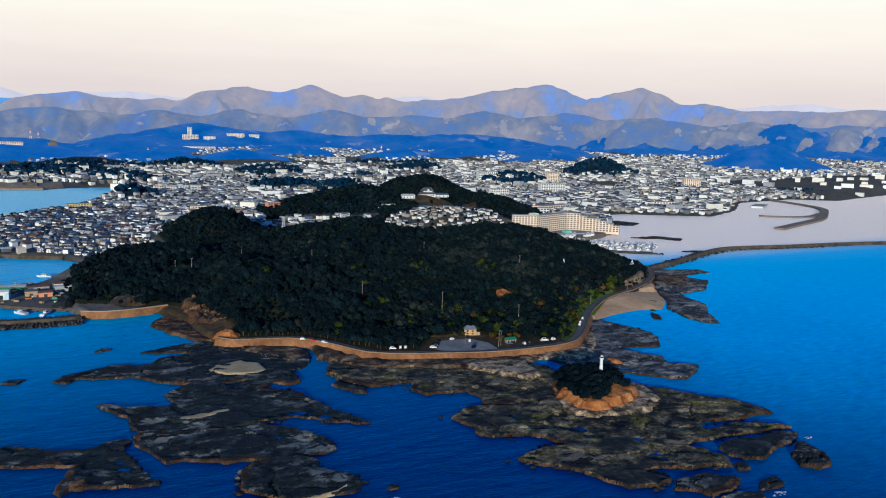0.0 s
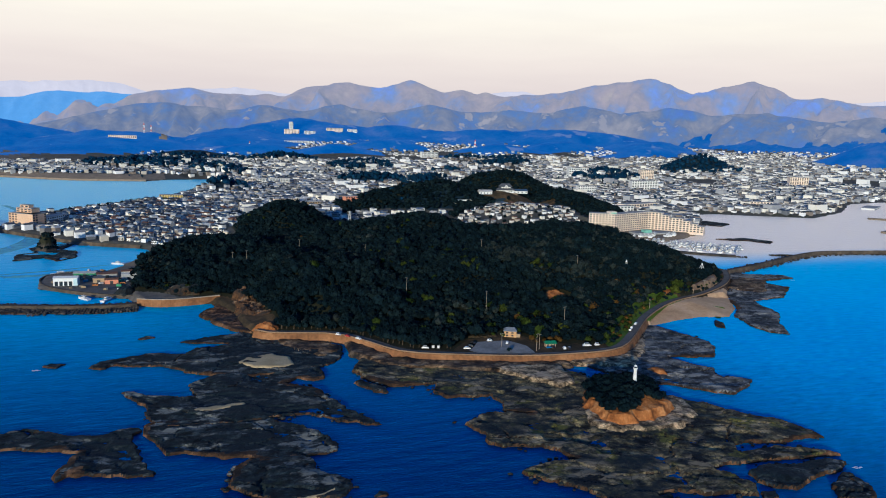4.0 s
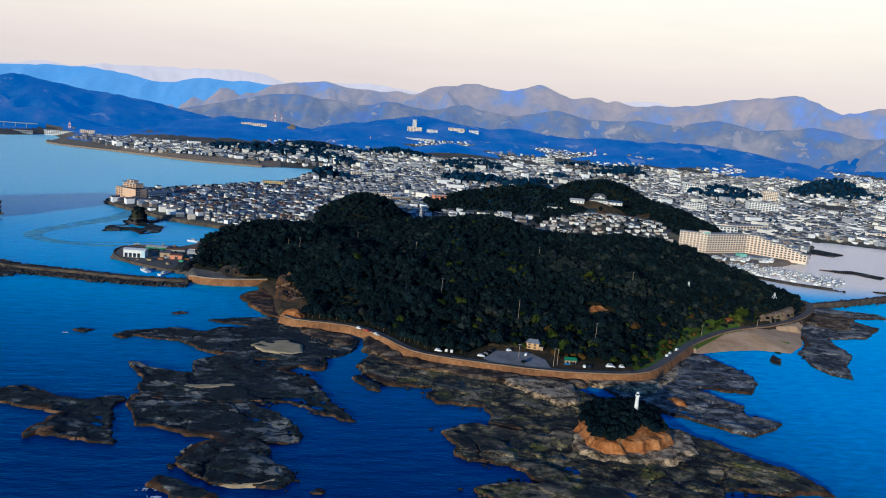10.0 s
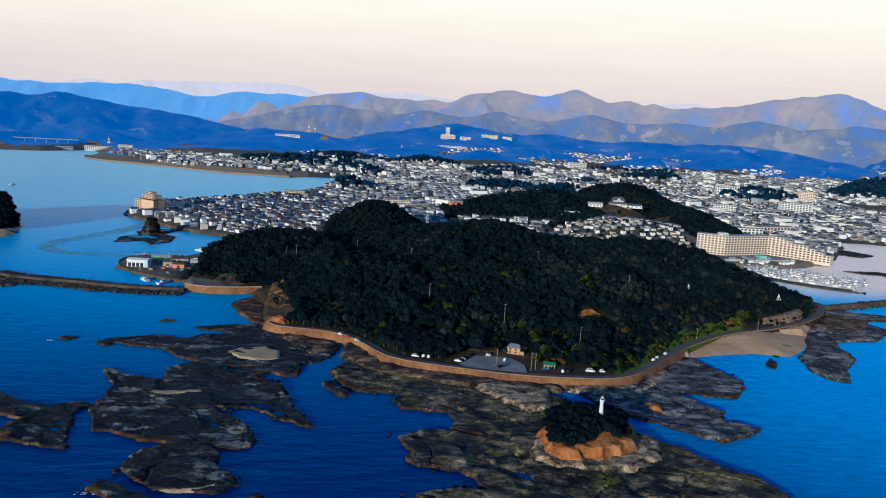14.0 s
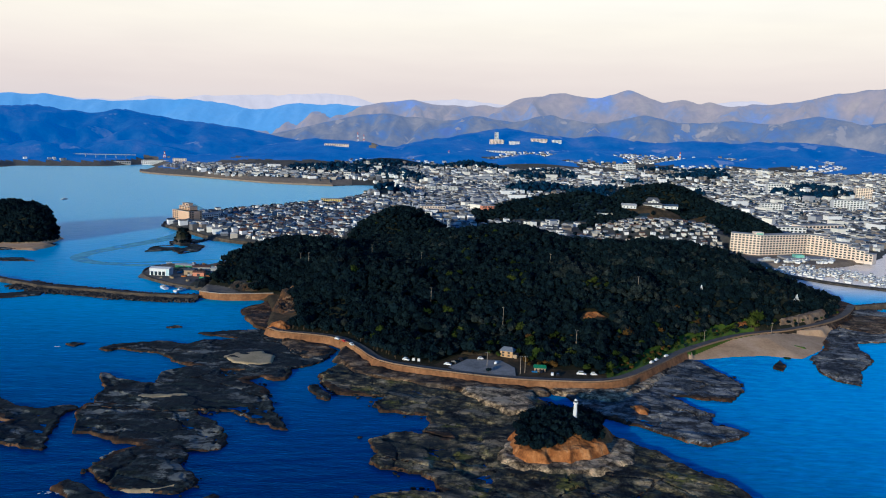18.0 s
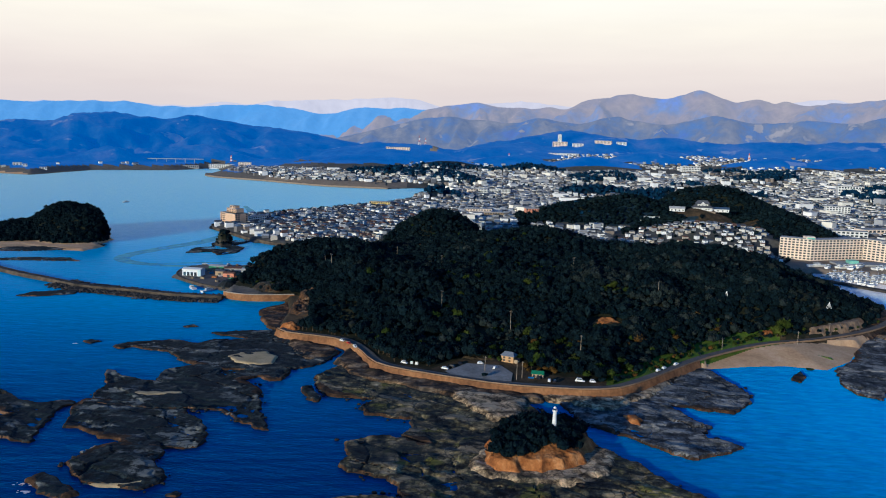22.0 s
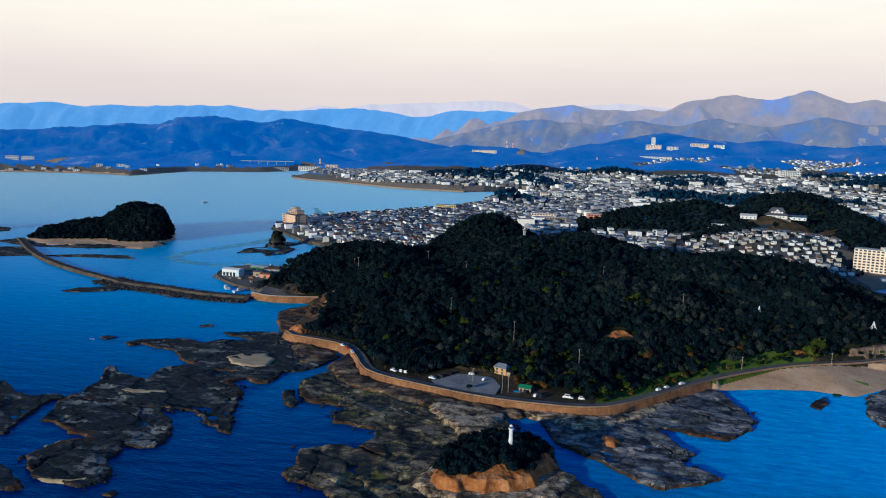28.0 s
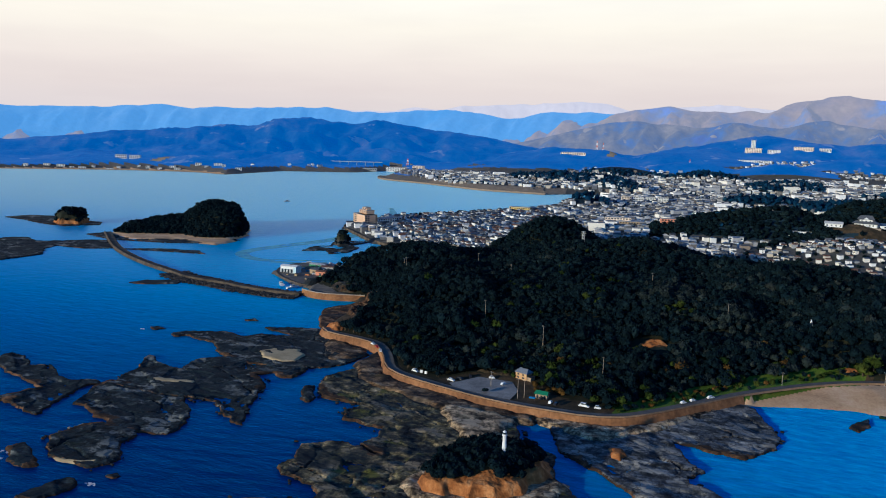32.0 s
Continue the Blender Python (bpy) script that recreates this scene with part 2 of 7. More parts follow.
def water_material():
    """Sea: dark blue open water under the rippled surface; sky reflection painted by position over sheltered bay and
    harbour.
    """
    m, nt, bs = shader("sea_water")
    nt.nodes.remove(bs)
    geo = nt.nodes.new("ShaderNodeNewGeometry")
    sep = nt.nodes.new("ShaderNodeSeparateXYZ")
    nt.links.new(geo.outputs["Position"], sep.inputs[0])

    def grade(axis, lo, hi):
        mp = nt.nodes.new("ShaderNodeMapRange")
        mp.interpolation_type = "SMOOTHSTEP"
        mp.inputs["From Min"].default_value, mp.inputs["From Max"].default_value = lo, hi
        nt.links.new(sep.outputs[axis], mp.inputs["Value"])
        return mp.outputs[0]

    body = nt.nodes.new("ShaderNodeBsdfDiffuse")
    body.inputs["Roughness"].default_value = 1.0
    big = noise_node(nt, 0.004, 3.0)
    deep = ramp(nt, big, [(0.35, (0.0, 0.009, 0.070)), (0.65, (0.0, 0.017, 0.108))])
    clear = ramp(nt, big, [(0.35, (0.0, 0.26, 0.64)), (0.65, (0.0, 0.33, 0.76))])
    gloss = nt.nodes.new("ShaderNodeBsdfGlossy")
    # harbour mask: the sky's pale reflection painted into body and gloss colours
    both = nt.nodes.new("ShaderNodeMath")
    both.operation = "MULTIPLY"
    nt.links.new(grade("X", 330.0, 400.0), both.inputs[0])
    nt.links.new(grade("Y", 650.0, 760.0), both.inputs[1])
    # clearer shoals east; the Y grade paints the weaker reflection of nearer water
    shoal_sheen = nt.nodes.new("ShaderNodeMath")
    shoal_sheen.operation = "MULTIPLY"
    nt.links.new(grade("X", -20.0, 240.0), shoal_sheen.inputs[0])
    nt.links.new(grade("Y", 70.0, 390.0), shoal_sheen.inputs[1])
    # body pales with Y, putting the far water's sky reflection into its colour
    sheen_body = mixed(nt, grade("Y", 280.0, 740.0), mixed(nt, shoal_sheen.outputs[0], deep, clear), (0.0, 0.31, 0.66))
    # wavelets' light and dark faces overlaid on the body colour
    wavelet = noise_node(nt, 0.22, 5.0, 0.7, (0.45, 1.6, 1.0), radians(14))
    sheen_body = mixed(nt, 0.55, sheen_body, ramp(nt, wavelet, [(0.36, (0.22, 0.22, 0.22)), (0.64, (0.78, 0.78, 0.78))]), "OVERLAY")
    nt.links.new(mixed(nt, both.outputs[0], sheen_body, (0.52, 0.49, 0.50)), body.inputs["Color"])
    # gloss tint grows paler with Y to paint the bay's sky reflection
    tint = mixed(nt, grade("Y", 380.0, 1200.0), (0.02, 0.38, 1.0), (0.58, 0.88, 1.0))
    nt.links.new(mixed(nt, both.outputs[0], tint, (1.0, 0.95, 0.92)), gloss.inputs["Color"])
    gloss.inputs["Roughness"].default_value = 0.36
    swell = noise_node(nt, 0.09, 4.0, 0.6, (0.5, 1.4, 1.0), radians(20))
    ripple = noise_node(nt, 0.5, 4.0, 0.65, (0.6, 1.5, 1.0), radians(-12))
    mul = nt.nodes.new("ShaderNodeMath")
    mul.operation = "MULTIPLY_ADD"
    mul.inputs[1].default_value = 0.25
    nt.links.new(ripple, mul.inputs[0])
    nt.links.new(swell, mul.inputs[2])
    b = nt.nodes.new("ShaderNodeBump")
    b.inputs["Strength"].default_value = 1.0
    b.inputs["Distance"].default_value = 1.2
    nt.links.new(mul.outputs[0], b.inputs["Height"])
    fr = nt.nodes.new("ShaderNodeFresnel")
    fr.inputs["IOR"].default_value = 1.8
    mix = nt.nodes.new("ShaderNodeMixShader")
    for n in (body, gloss, fr):
        nt.links.new(b.outputs[0], n.inputs["Normal"])
    nt.links.new(fr.outputs[0], mix.inputs[0])
    nt.links.new(body.outputs[0], mix.inputs[1])
    nt.links.new(gloss.outputs[0], mix.inputs[2])
    nt.links.new(mix.outputs[0], nt.nodes["Material Output"].inputs["Surface"])
    return m


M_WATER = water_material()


# ---- geometry helpers ----
def vnoise(x, y, seed=0):
    """Smooth value noise on arrays, 0 to 1."""
    xi, yi = np.floor(x).astype(np.int64), np.floor(y).astype(np.int64)
    fx, fy = x - xi, y - yi
    fx, fy = fx * fx * (3 - 2 * fx), fy * fy * (3 - 2 * fy)

    def lat(a, b):
        h = (a * 374761393 + b * 668265263 + seed * 982451653) & 0xFFFFFFFF
        h = ((h ^ (h >> 13)) * 1274126177) & 0xFFFFFFFF
        return ((h ^ (h >> 16)) & 0xFFFF) / 65535.0

    return (lat(xi, yi) * (1 - fx) + lat(xi + 1, yi) * fx) * (1 - fy) + (lat(xi, yi + 1) * (1 - fx) + lat(xi + 1, yi + 1) * fx) * fy


def fbm(x, y, scale, octaves=4, seed=0):
    out, amp, tot = 0.0, 1.0, 0.0
    for o in range(octaves):
        out = out + amp * vnoise(x / scale + 17.3 * o, y / scale - 9.1 * o, seed + o)
        tot += amp
        amp *= 0.5
        scale *= 0.5
    return out / tot


def inside_distance(outline, x, y):
    """Signed distance to a closed outline, positive inside."""
    p = np.array(outline, float)
    q = np.roll(p, -1, 0)
    best = np.full(x.shape, 1e18)
    odd = np.zeros(x.shape, bool)
    for (ax, ay), (bx, by) in zip(p, q):
        ex, ey = bx - ax, by - ay
        k = np.clip(((x - ax) * ex + (y - ay) * ey) / (ex * ex + ey * ey + 1e-9), 0, 1)
        best = np.minimum(best, (x - ax - k * ex) ** 2 + (y - ay - k * ey) ** 2)
        if ay != by:
            odd ^= ((ay > y) != (by > y)) & (x < (bx - ax) * (y - ay) / (by - ay) + ax)
    d = np.sqrt(best)
    return np.where(odd, d, -d)


def step(lo, hi, v):
    k = np.clip((v - lo) / (hi - lo), 0, 1)
    return k * k * (3 - 2 * k)


def mesh_object(name, verts, faces, materials, parent=None, smooth=False):
    me = bpy.data.meshes.new(name)
    me.from_pydata(verts.tolist() if hasattr(verts, "tolist") else verts, [], faces.tolist() if hasattr(faces, "tolist") else faces)
    for m in materials if isinstance(materials, (list, tuple)) else [materials]:
        me.materials.append(m)
    if smooth:
        me.polygons.foreach_set("use_smooth", [True] * len(me.polygons))
    ob = new(name, me)
    if parent:
        ob.parent = parent
    return ob


def part(name, bm, material, parent, label=""):
    me = bpy.data.meshes.new(name)
    bm.to_mesh(me)
    bm.free()
    me.materials.append(material)
    ob = new(name, me)
    ob.parent = parent
    return tagged(ob, label)


def grid_faces(keep):
    """Quads of a grid of points (rows, columns) where all four corners are kept; vertex numbers are compacted."""
    r, c = keep.shape
    num = np.arange(r * c).reshape(r, c)
    ok = keep[:-1, :-1] & keep[1:, :-1] & keep[:-1, 1:] & keep[1:, 1:]
    f = np.stack([num[:-1, :-1][ok], num[:-1, 1:][ok], num[1:, 1:][ok], num[1:, :-1][ok]], -1)
    used = np.unique(f)
    back = np.zeros(r * c, np.int64)
    back[used] = np.arange(len(used))
    return used, back[f], ok


def distant(name, colours, scale, haze_glow, strength, tight=0.4):
    """Far backdrop surface; its faint emission paints in the haze of the air before it."""
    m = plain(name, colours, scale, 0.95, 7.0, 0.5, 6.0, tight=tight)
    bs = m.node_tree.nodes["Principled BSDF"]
    bs.inputs["Emission Color"].default_value = (*haze_glow, 1)
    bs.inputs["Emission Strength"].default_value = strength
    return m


def fields_on(m, colour, scale, above):
    """Scattered fields and clearings over a wooded surface."""
    nt = m.node_tree
    sock = nt.nodes["Principled BSDF"].inputs["Base Color"]
    old = sock.links[0].from_socket
    spots = ramp(nt, noise_node(nt, scale, 3.0, 0.5), [(above, (0, 0, 0)), (above + 0.04, (1, 1, 1))])
    nt.links.new(mixed(nt, spots, old, colour), sock)


# far wood copy: blue haze painted into base colour and emission
M_HAZED_FARWOOD = distant("hazed_far_woodland", [(0.002, 0.01, 0.025), (0.01, 0.03, 0.05), (0.02, 0.045, 0.06), (0.06, 0.065, 0.065)], 0.0085, (0.0, 0.070, 0.30), 0.76, 0.3)
fields_on(M_HAZED_FARWOOD, (0.17, 0.15, 0.09), 0.011, 0.64)


# ---- the land ----
COAST_SOUTH = [(-139, 602), (-126, 560), (-122, 525), (-112, 492), (-81, 485), (-64, 478), (-49, 455), (-40, 435), (-26, 425), (7, 413.5), (38, 404.5), (70, 403.5),
               (85, 403.5), (102, 407), (124, 430), (150, 463), (171, 471), (191, 478), (215, 483), (238, 478), (262, 500), (290, 545), (330, 590), (362, 632),
               (350, 680), (335, 740), (338, 800), (372, 838), (440, 838), (505, 880), (560, 930), (600, 985), (640, 1040), (690, 1120), (736, 1117), (875, 1045), (1015, 1121),
               (1191, 1268), (1423, 1319), (1507, 1256), (1875, 1373), (2600, 1560), (4950, 1700)]
COAST_NORTH = [(4950, 4960), (-4950, 4960), (-4950, 600), (-3300, 900), (-2500, 1250), (-1838, 1726), (-1600, 1905), (-1365, 1990), (-1212, 1946), (-1191, 2226), (-986, 2330), (-930, 2520), (-860, 2400),
               (-817, 2151), (-790, 2110), (-597, 1990), (-399, 1860), (-234, 1840), (-180, 1890), (-95, 1900), (-118, 1635), (-186, 1417), (-308, 1229), (-356, 1173), (-375, 1060),
               (-369, 1027), (-320, 974), (-264, 910), (-201, 880), (-185, 850), (-200, 800), (-225, 745), (-275, 735), (-270, 682), (-222, 641), (-200, 632), (-190, 606)]
COAST = COAST_SOUTH + COAST_NORTH
FOREST = [(-108, 492), (-84, 490), (-62, 484), (-44, 456), (-28, 437), (-4, 428), (10, 446), (40, 452), (54, 440), (62, 428), (92, 420), (111, 430), (138, 460), (184, 503), (231, 529), (272, 546), (312, 572),
          (350, 640), (325, 690), (312, 760), (290, 800), (230, 820), (180, 850), (120, 880), (60, 930), (30, 985), (-65, 1000), (-105, 945), (-100, 880), (-140, 815), (-180, 790), (-205, 720), (-197, 640), (-160, 611), (-132, 608), (-112, 574), (-99, 520)]
CASTLE_WOOD = [(60, 1090), (130, 1105), (250, 1160), (330, 1165), (395, 1130), (380, 1060), (372, 985), (420, 950), (458, 970), (465, 1080), (450, 1200), (400, 1290), (300, 1290), (180, 1190), (70, 1160)]
VILLAGE = [(165, 905), (235, 862), (300, 838), (345, 852), (362, 895), (368, 940), (372, 1010), (355, 1068), (290, 1070), (235, 1030), (190, 980)]
SPIT = [(-318, 1018), (-250, 932), (-205, 885), (-150, 850), (-108, 872), (-110, 940), (-78, 1000), (-80, 1100), (-100, 1300), (-140, 1385), (-205, 1370), (-320, 1190), (-345, 1090)]
# hills: centre, half-widths, height
HILLS = [(-130, 725, 72, 62, 20), (-150, 655, 50, 45, 10), (-44, 935, 46, 56, 34), (55, 765, 120, 90, 30), (195, 700, 120, 90, 30), (250, 600, 75, 75, 23), (110, 600, 150, 85, 21), (-55, 610, 95, 85, 22), (20, 680, 120, 90, 24),
         (370, 1240, 100, 70, 50), (300, 985, 105, 95, 25), (215, 1145, 130, 50, 38), (412, 1080, 48, 100, 32), (428, 1000, 34, 38, 22), (312, 1104, 70, 42, 32),
         (230, 1655, 80, 40, 17), (-98, 1507, 60, 40, 16), (560, 1640, 90, 36, 11), (700, 2050, 100, 46, 20), (320, 2110, 90, 42, 18), (470, 1850, 90, 46, 13), (820, 1620, 60, 40, 14), (900, 1780, 80, 50, 20), (-250, 2150, 160, 60, 18), (1310, 1940, 85, 60, 44), (2079, 1972, 170, 150, 84), (-1700, 2000, 200, 90, 12), (-1440, 2130, 130, 80, 26), (-1240, 2440, 90, 60, 35), (-1000, 2640, 110, 60, 42), (262, 1985, 80, 36, 13), (395, 1700, 60, 30, 13), (700, 2330, 100, 40, 13), (850, 2330, 90, 40, 13), (1037, 2400, 90, 40, 13), (-70, 1850, 55, 36, 20), (-85, 1950, 60, 40, 16), (310, 1540, 60, 34, 16)]
HILLS += [(-150, 2500, 130, 70, 30), (60, 2620, 150, 80, 38), (330, 2600, 140, 70, 34), (560, 2760, 150, 80, 44), (950, 2640, 160, 80, 36), (1250, 2720, 170, 90, 42), (1520, 2520, 130, 70, 34), (760, 2080, 90, 46, 22), (1700, 2750, 150, 90, 40), (120, 2330, 90, 50, 20)]
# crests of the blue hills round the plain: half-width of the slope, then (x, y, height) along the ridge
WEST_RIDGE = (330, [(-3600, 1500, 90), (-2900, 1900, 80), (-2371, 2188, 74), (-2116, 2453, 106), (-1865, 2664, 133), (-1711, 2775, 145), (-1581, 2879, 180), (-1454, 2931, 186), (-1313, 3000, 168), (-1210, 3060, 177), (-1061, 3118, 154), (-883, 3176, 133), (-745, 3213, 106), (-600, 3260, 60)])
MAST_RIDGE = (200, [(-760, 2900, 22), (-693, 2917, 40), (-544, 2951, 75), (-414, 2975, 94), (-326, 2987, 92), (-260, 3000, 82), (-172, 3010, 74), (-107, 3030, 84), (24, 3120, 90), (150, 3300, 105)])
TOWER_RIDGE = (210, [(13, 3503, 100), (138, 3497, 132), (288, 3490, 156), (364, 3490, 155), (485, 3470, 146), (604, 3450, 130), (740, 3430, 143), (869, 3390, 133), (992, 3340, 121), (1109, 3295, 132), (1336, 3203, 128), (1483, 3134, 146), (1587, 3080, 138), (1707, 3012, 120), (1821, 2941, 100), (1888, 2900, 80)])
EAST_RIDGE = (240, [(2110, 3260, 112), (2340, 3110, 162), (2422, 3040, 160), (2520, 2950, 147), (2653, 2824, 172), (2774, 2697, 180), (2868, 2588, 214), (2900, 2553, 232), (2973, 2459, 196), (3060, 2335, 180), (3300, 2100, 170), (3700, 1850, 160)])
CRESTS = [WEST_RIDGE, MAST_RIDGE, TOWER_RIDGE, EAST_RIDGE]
# bare tan cuttings on the hillsides: x, y, radius
CUTTINGS = [(-1560, 2095, 24), (432, 1790, 30), (505, 1820, 34), (-215, 2950, 16)]


# top edge of the sea wall beside the shore road
ROAD_EDGE = [(-116, 500), (-108, 490), (-81, 485), (-64, 478), (-49, 455), (-40, 435), (-26, 425), (7, 413.5), (38, 404.5), (70, 403), (85, 403.2), (102, 408), (124, 430), (149, 459), (165, 476), (203, 508), (229, 522), (251, 529), (298, 558), (331, 589), (356, 626)]
CAR_PARK = [(4, 424), (9, 430), (16, 441), (36, 440), (43, 426), (42, 411), (28, 413), (8, 419)]


def line_distance(line, x, y):
    best = np.full(x.shape, 1e18)
    for (ax, ay), (bx, by) in zip(line[:-1], line[1:]):
        ex, ey = bx - ax, by - ay
        k = np.clip(((x - ax) * ex + (y - ay) * ey) / (ex * ex + ey * ey), 0, 1)
        best = np.minimum(best, (x - ax - k * ex) ** 2 + (y - ay - k * ey) ** 2)
    return np.sqrt(best)


def plain_height(x, y):
    """The plain rises gently inland, more so up the eastern valley."""
    return step(900, 2600, y) * 10 + 46 * step(1600, 3900, np.hypot(x, y)) * step(-300, 500, x) + fbm(x, y, 60, 3, 3) * 1.2


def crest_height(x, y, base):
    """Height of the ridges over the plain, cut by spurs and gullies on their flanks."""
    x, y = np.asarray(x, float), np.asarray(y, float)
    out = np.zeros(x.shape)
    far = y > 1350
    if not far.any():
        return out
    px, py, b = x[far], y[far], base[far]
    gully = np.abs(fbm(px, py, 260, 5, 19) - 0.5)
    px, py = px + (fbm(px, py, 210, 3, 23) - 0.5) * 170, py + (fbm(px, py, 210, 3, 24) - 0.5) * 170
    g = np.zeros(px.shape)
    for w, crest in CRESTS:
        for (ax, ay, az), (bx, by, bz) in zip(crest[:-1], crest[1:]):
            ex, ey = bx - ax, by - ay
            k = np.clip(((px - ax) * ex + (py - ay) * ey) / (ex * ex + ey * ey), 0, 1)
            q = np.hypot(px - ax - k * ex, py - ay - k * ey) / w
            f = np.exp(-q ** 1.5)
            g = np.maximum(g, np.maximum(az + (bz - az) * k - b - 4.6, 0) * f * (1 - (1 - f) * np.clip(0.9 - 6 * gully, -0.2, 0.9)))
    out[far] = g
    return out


def land_height(x, y):
    warp = (fbm(x, y, 25, 3, 5) - 0.5) * 8
    near = np.clip(1 - (y - 520) / 400, 0, 1)
    d = inside_distance(COAST, x, y) + warp * np.clip((y - 640) / 200, 0.0, 1)
    z = np.where(d > 0, 1.0 + 3.6 * step(0, 4 + 0.03 * np.maximum(np.hypot(x, y) - 900, 0), d), np.maximum(-6, d * 0.25))
    rise = step(4, 55, d)
    rise = np.where(y < 660, np.minimum(rise, 0.12 + 0.88 * step(6, 48, line_distance(ROAD_EDGE, x, y))), rise)
    h = np.zeros_like(x)
    for cx, cy, rx, ry, hh in HILLS:
        h = np.maximum(h, hh * np.exp(-(((x - cx) / rx) ** 2 + ((y - cy) / ry) ** 2) * 0.9)) + 0.12 * hh * np.exp(-(((x - cx) / rx) ** 2 + ((y - cy) / ry) ** 2) * 0.9)
    plainz = plain_height(x, y)
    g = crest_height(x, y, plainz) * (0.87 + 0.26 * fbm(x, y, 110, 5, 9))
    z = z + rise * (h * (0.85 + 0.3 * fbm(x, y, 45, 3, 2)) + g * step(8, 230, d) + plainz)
    # level ground under road and car park
    r = line_distance(ROAD_EDGE, x, y)
    z = np.where((r < 7.5) & (d > 0), np.minimum(z, 4.7), z)
    flat = inside_distance(CAR_PARK, x, y)
    z = np.where(flat > -4, np.minimum(z, 4.7 + 2 * step(0, -4, flat)), z)
    z = np.where((x > 345) & (x < 540) & (y < 930) & (y > 820) & (d > 0), np.minimum(z, 4.4), z)
    # low fishing quay
    z = np.where((x < -196) & (x > -300) & (y > 632) & (y < 765) & (d > 0), np.minimum(z, 2.3), z)
    # bay beach
    b = inside_distance([(160, 462), (171, 468), (191, 475), (215, 480), (238, 475), (275, 500), (285, 536), (252, 533), (229, 527), (203, 513), (180, 496), (164, 476)], x, y)
    return np.where(b > 0, np.minimum(z, 0.25 + 0.145 * np.maximum(d, 0)), z), d


rows_y = [170.0]
while rows_y[-1] < 4960:
    y0 = rows_y[-1]
    rows_y.append(y0 + max(1.2, y0 * (0.0042 if y0 < 1300 else 0.009)))
cols = np.concatenate([np.linspace(-1.45, -0.85, 110)[:-1], np.linspace(-0.85, 0.9, 560), np.linspace(0.9, 1.7, 150)[1:]])
gy, gu = np.meshgrid(np.array(rows_y), cols, indexing="ij")
gx = gu * (gy * 1.0 + 60) + 0.0
gz, gd = land_height(gx, gy)
used, quads, ok = grid_faces(np.ones(gx.shape, bool))
ground = mesh_object("ground", np.stack([gx.ravel(), gy.ravel(), gz.ravel()], -1), quads,
                     [M_SEABED, M_SOIL, M_GRASS, M_TOWN, M_HAZED_HILLWOOD, M_SAND, M_HAZED_FARWOOD, M_PIER, M_EARTH, M_ASPHALT, M_CUTTING, M_REDROCK], smooth=True)
fx, fy = (gx[:-1, :-1] + gx[1:, 1:]) / 2, (gy[:-1, :-1] + gy[1:, 1:]) / 2
fz, fd = (gz[:-1, :-1] + gz[1:, 1:]) / 2, (gd[:-1, :-1] + gd[1:, 1:]) / 2
slot = np.where(fd < -1, 0, 3)
wood_near = np.maximum(inside_distance(FOREST, fx, fy), inside_distance(CASTLE_WOOD, fx, fy)) > 0
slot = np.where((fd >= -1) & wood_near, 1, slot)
slot = np.where((fd >= -1) & ~wood_near & (fy < 700), 2, slot)
over = fz - 4.6 - plain_height(fx, fy)
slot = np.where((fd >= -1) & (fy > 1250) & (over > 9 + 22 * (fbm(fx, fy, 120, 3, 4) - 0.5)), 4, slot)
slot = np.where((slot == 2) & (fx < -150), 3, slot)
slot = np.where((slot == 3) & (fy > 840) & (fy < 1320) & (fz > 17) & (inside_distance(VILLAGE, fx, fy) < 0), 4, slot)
# woods past 2480 m switch to the copy with haze painted in
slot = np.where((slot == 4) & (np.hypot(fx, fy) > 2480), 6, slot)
slot = np.where(np.hypot((fx - 345) / 42, (fy - 1066) / 30) < 1, 2, slot)
slot = np.where(np.hypot((fx - 318) / 46, (fy - 1098) / 18) < 1, 8, slot)
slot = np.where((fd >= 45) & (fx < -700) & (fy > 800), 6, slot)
slot = np.where((fd >= -1) & (fd < 14) & (fx < -1230) & (fy > 500), 5, slot)
slot = np.where((slot == 3) & (fx < -165) & (fy < 790), 9, slot)
slot = np.where((slot == 3) & (fx < -600) & (fy > 1900), 9, slot)
slot = np.where((slot == 3) & (fx > 350) & (fx < 530) & (fy < 925), 7, slot)
slot = np.where((slot == 3) & (fd < 56) & (fx < -200) & (fx > -840) & (fy > 1700), 7, slot)
for cx, cy, cr in CUTTINGS:
    slot = np.where((fd > 20) & (np.hypot(fx - cx, (fy - cy) * 0.6) + 30 * (fbm(fx, fy, 40, 3, 8) - 0.5) < cr), 10, slot)
slot = np.where((fd >= 0) & (fx > 95) & (fx < 232) & (fy < 560) & (line_distance(ROAD_EDGE, fx, fy) < 21), 2, slot)
slot = np.where((slot == 2) & (fx < 95), 8, slot)
slot = np.where((fd >= -1) & (fx > 150) & (fx < 300) & (fy < 560) & (line_distance(ROAD_EDGE, fx, fy) > 1.0) & (inside_distance(ROAD_EDGE[12:20] + [(285, 520), (238, 470), (160, 462)], fx, fy) > 0) & (slot != 1), 5, slot)
slot = np.where((slot == 2) & (fx > 228), 8, slot)
slot = np.where((fd >= -1) & (fx > 245) & (fx < 372) & (fy < 690) & (fd < 14) & (slot != 5), 11, slot)
ground.data.polygons.foreach_set("material_index", slot.ravel().astype(np.int32))
tagged(ground, "wooded peninsula, beach and town plain beside the sea", "ground", kind="structure")

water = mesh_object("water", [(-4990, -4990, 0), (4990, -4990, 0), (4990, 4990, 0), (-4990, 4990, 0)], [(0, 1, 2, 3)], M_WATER)
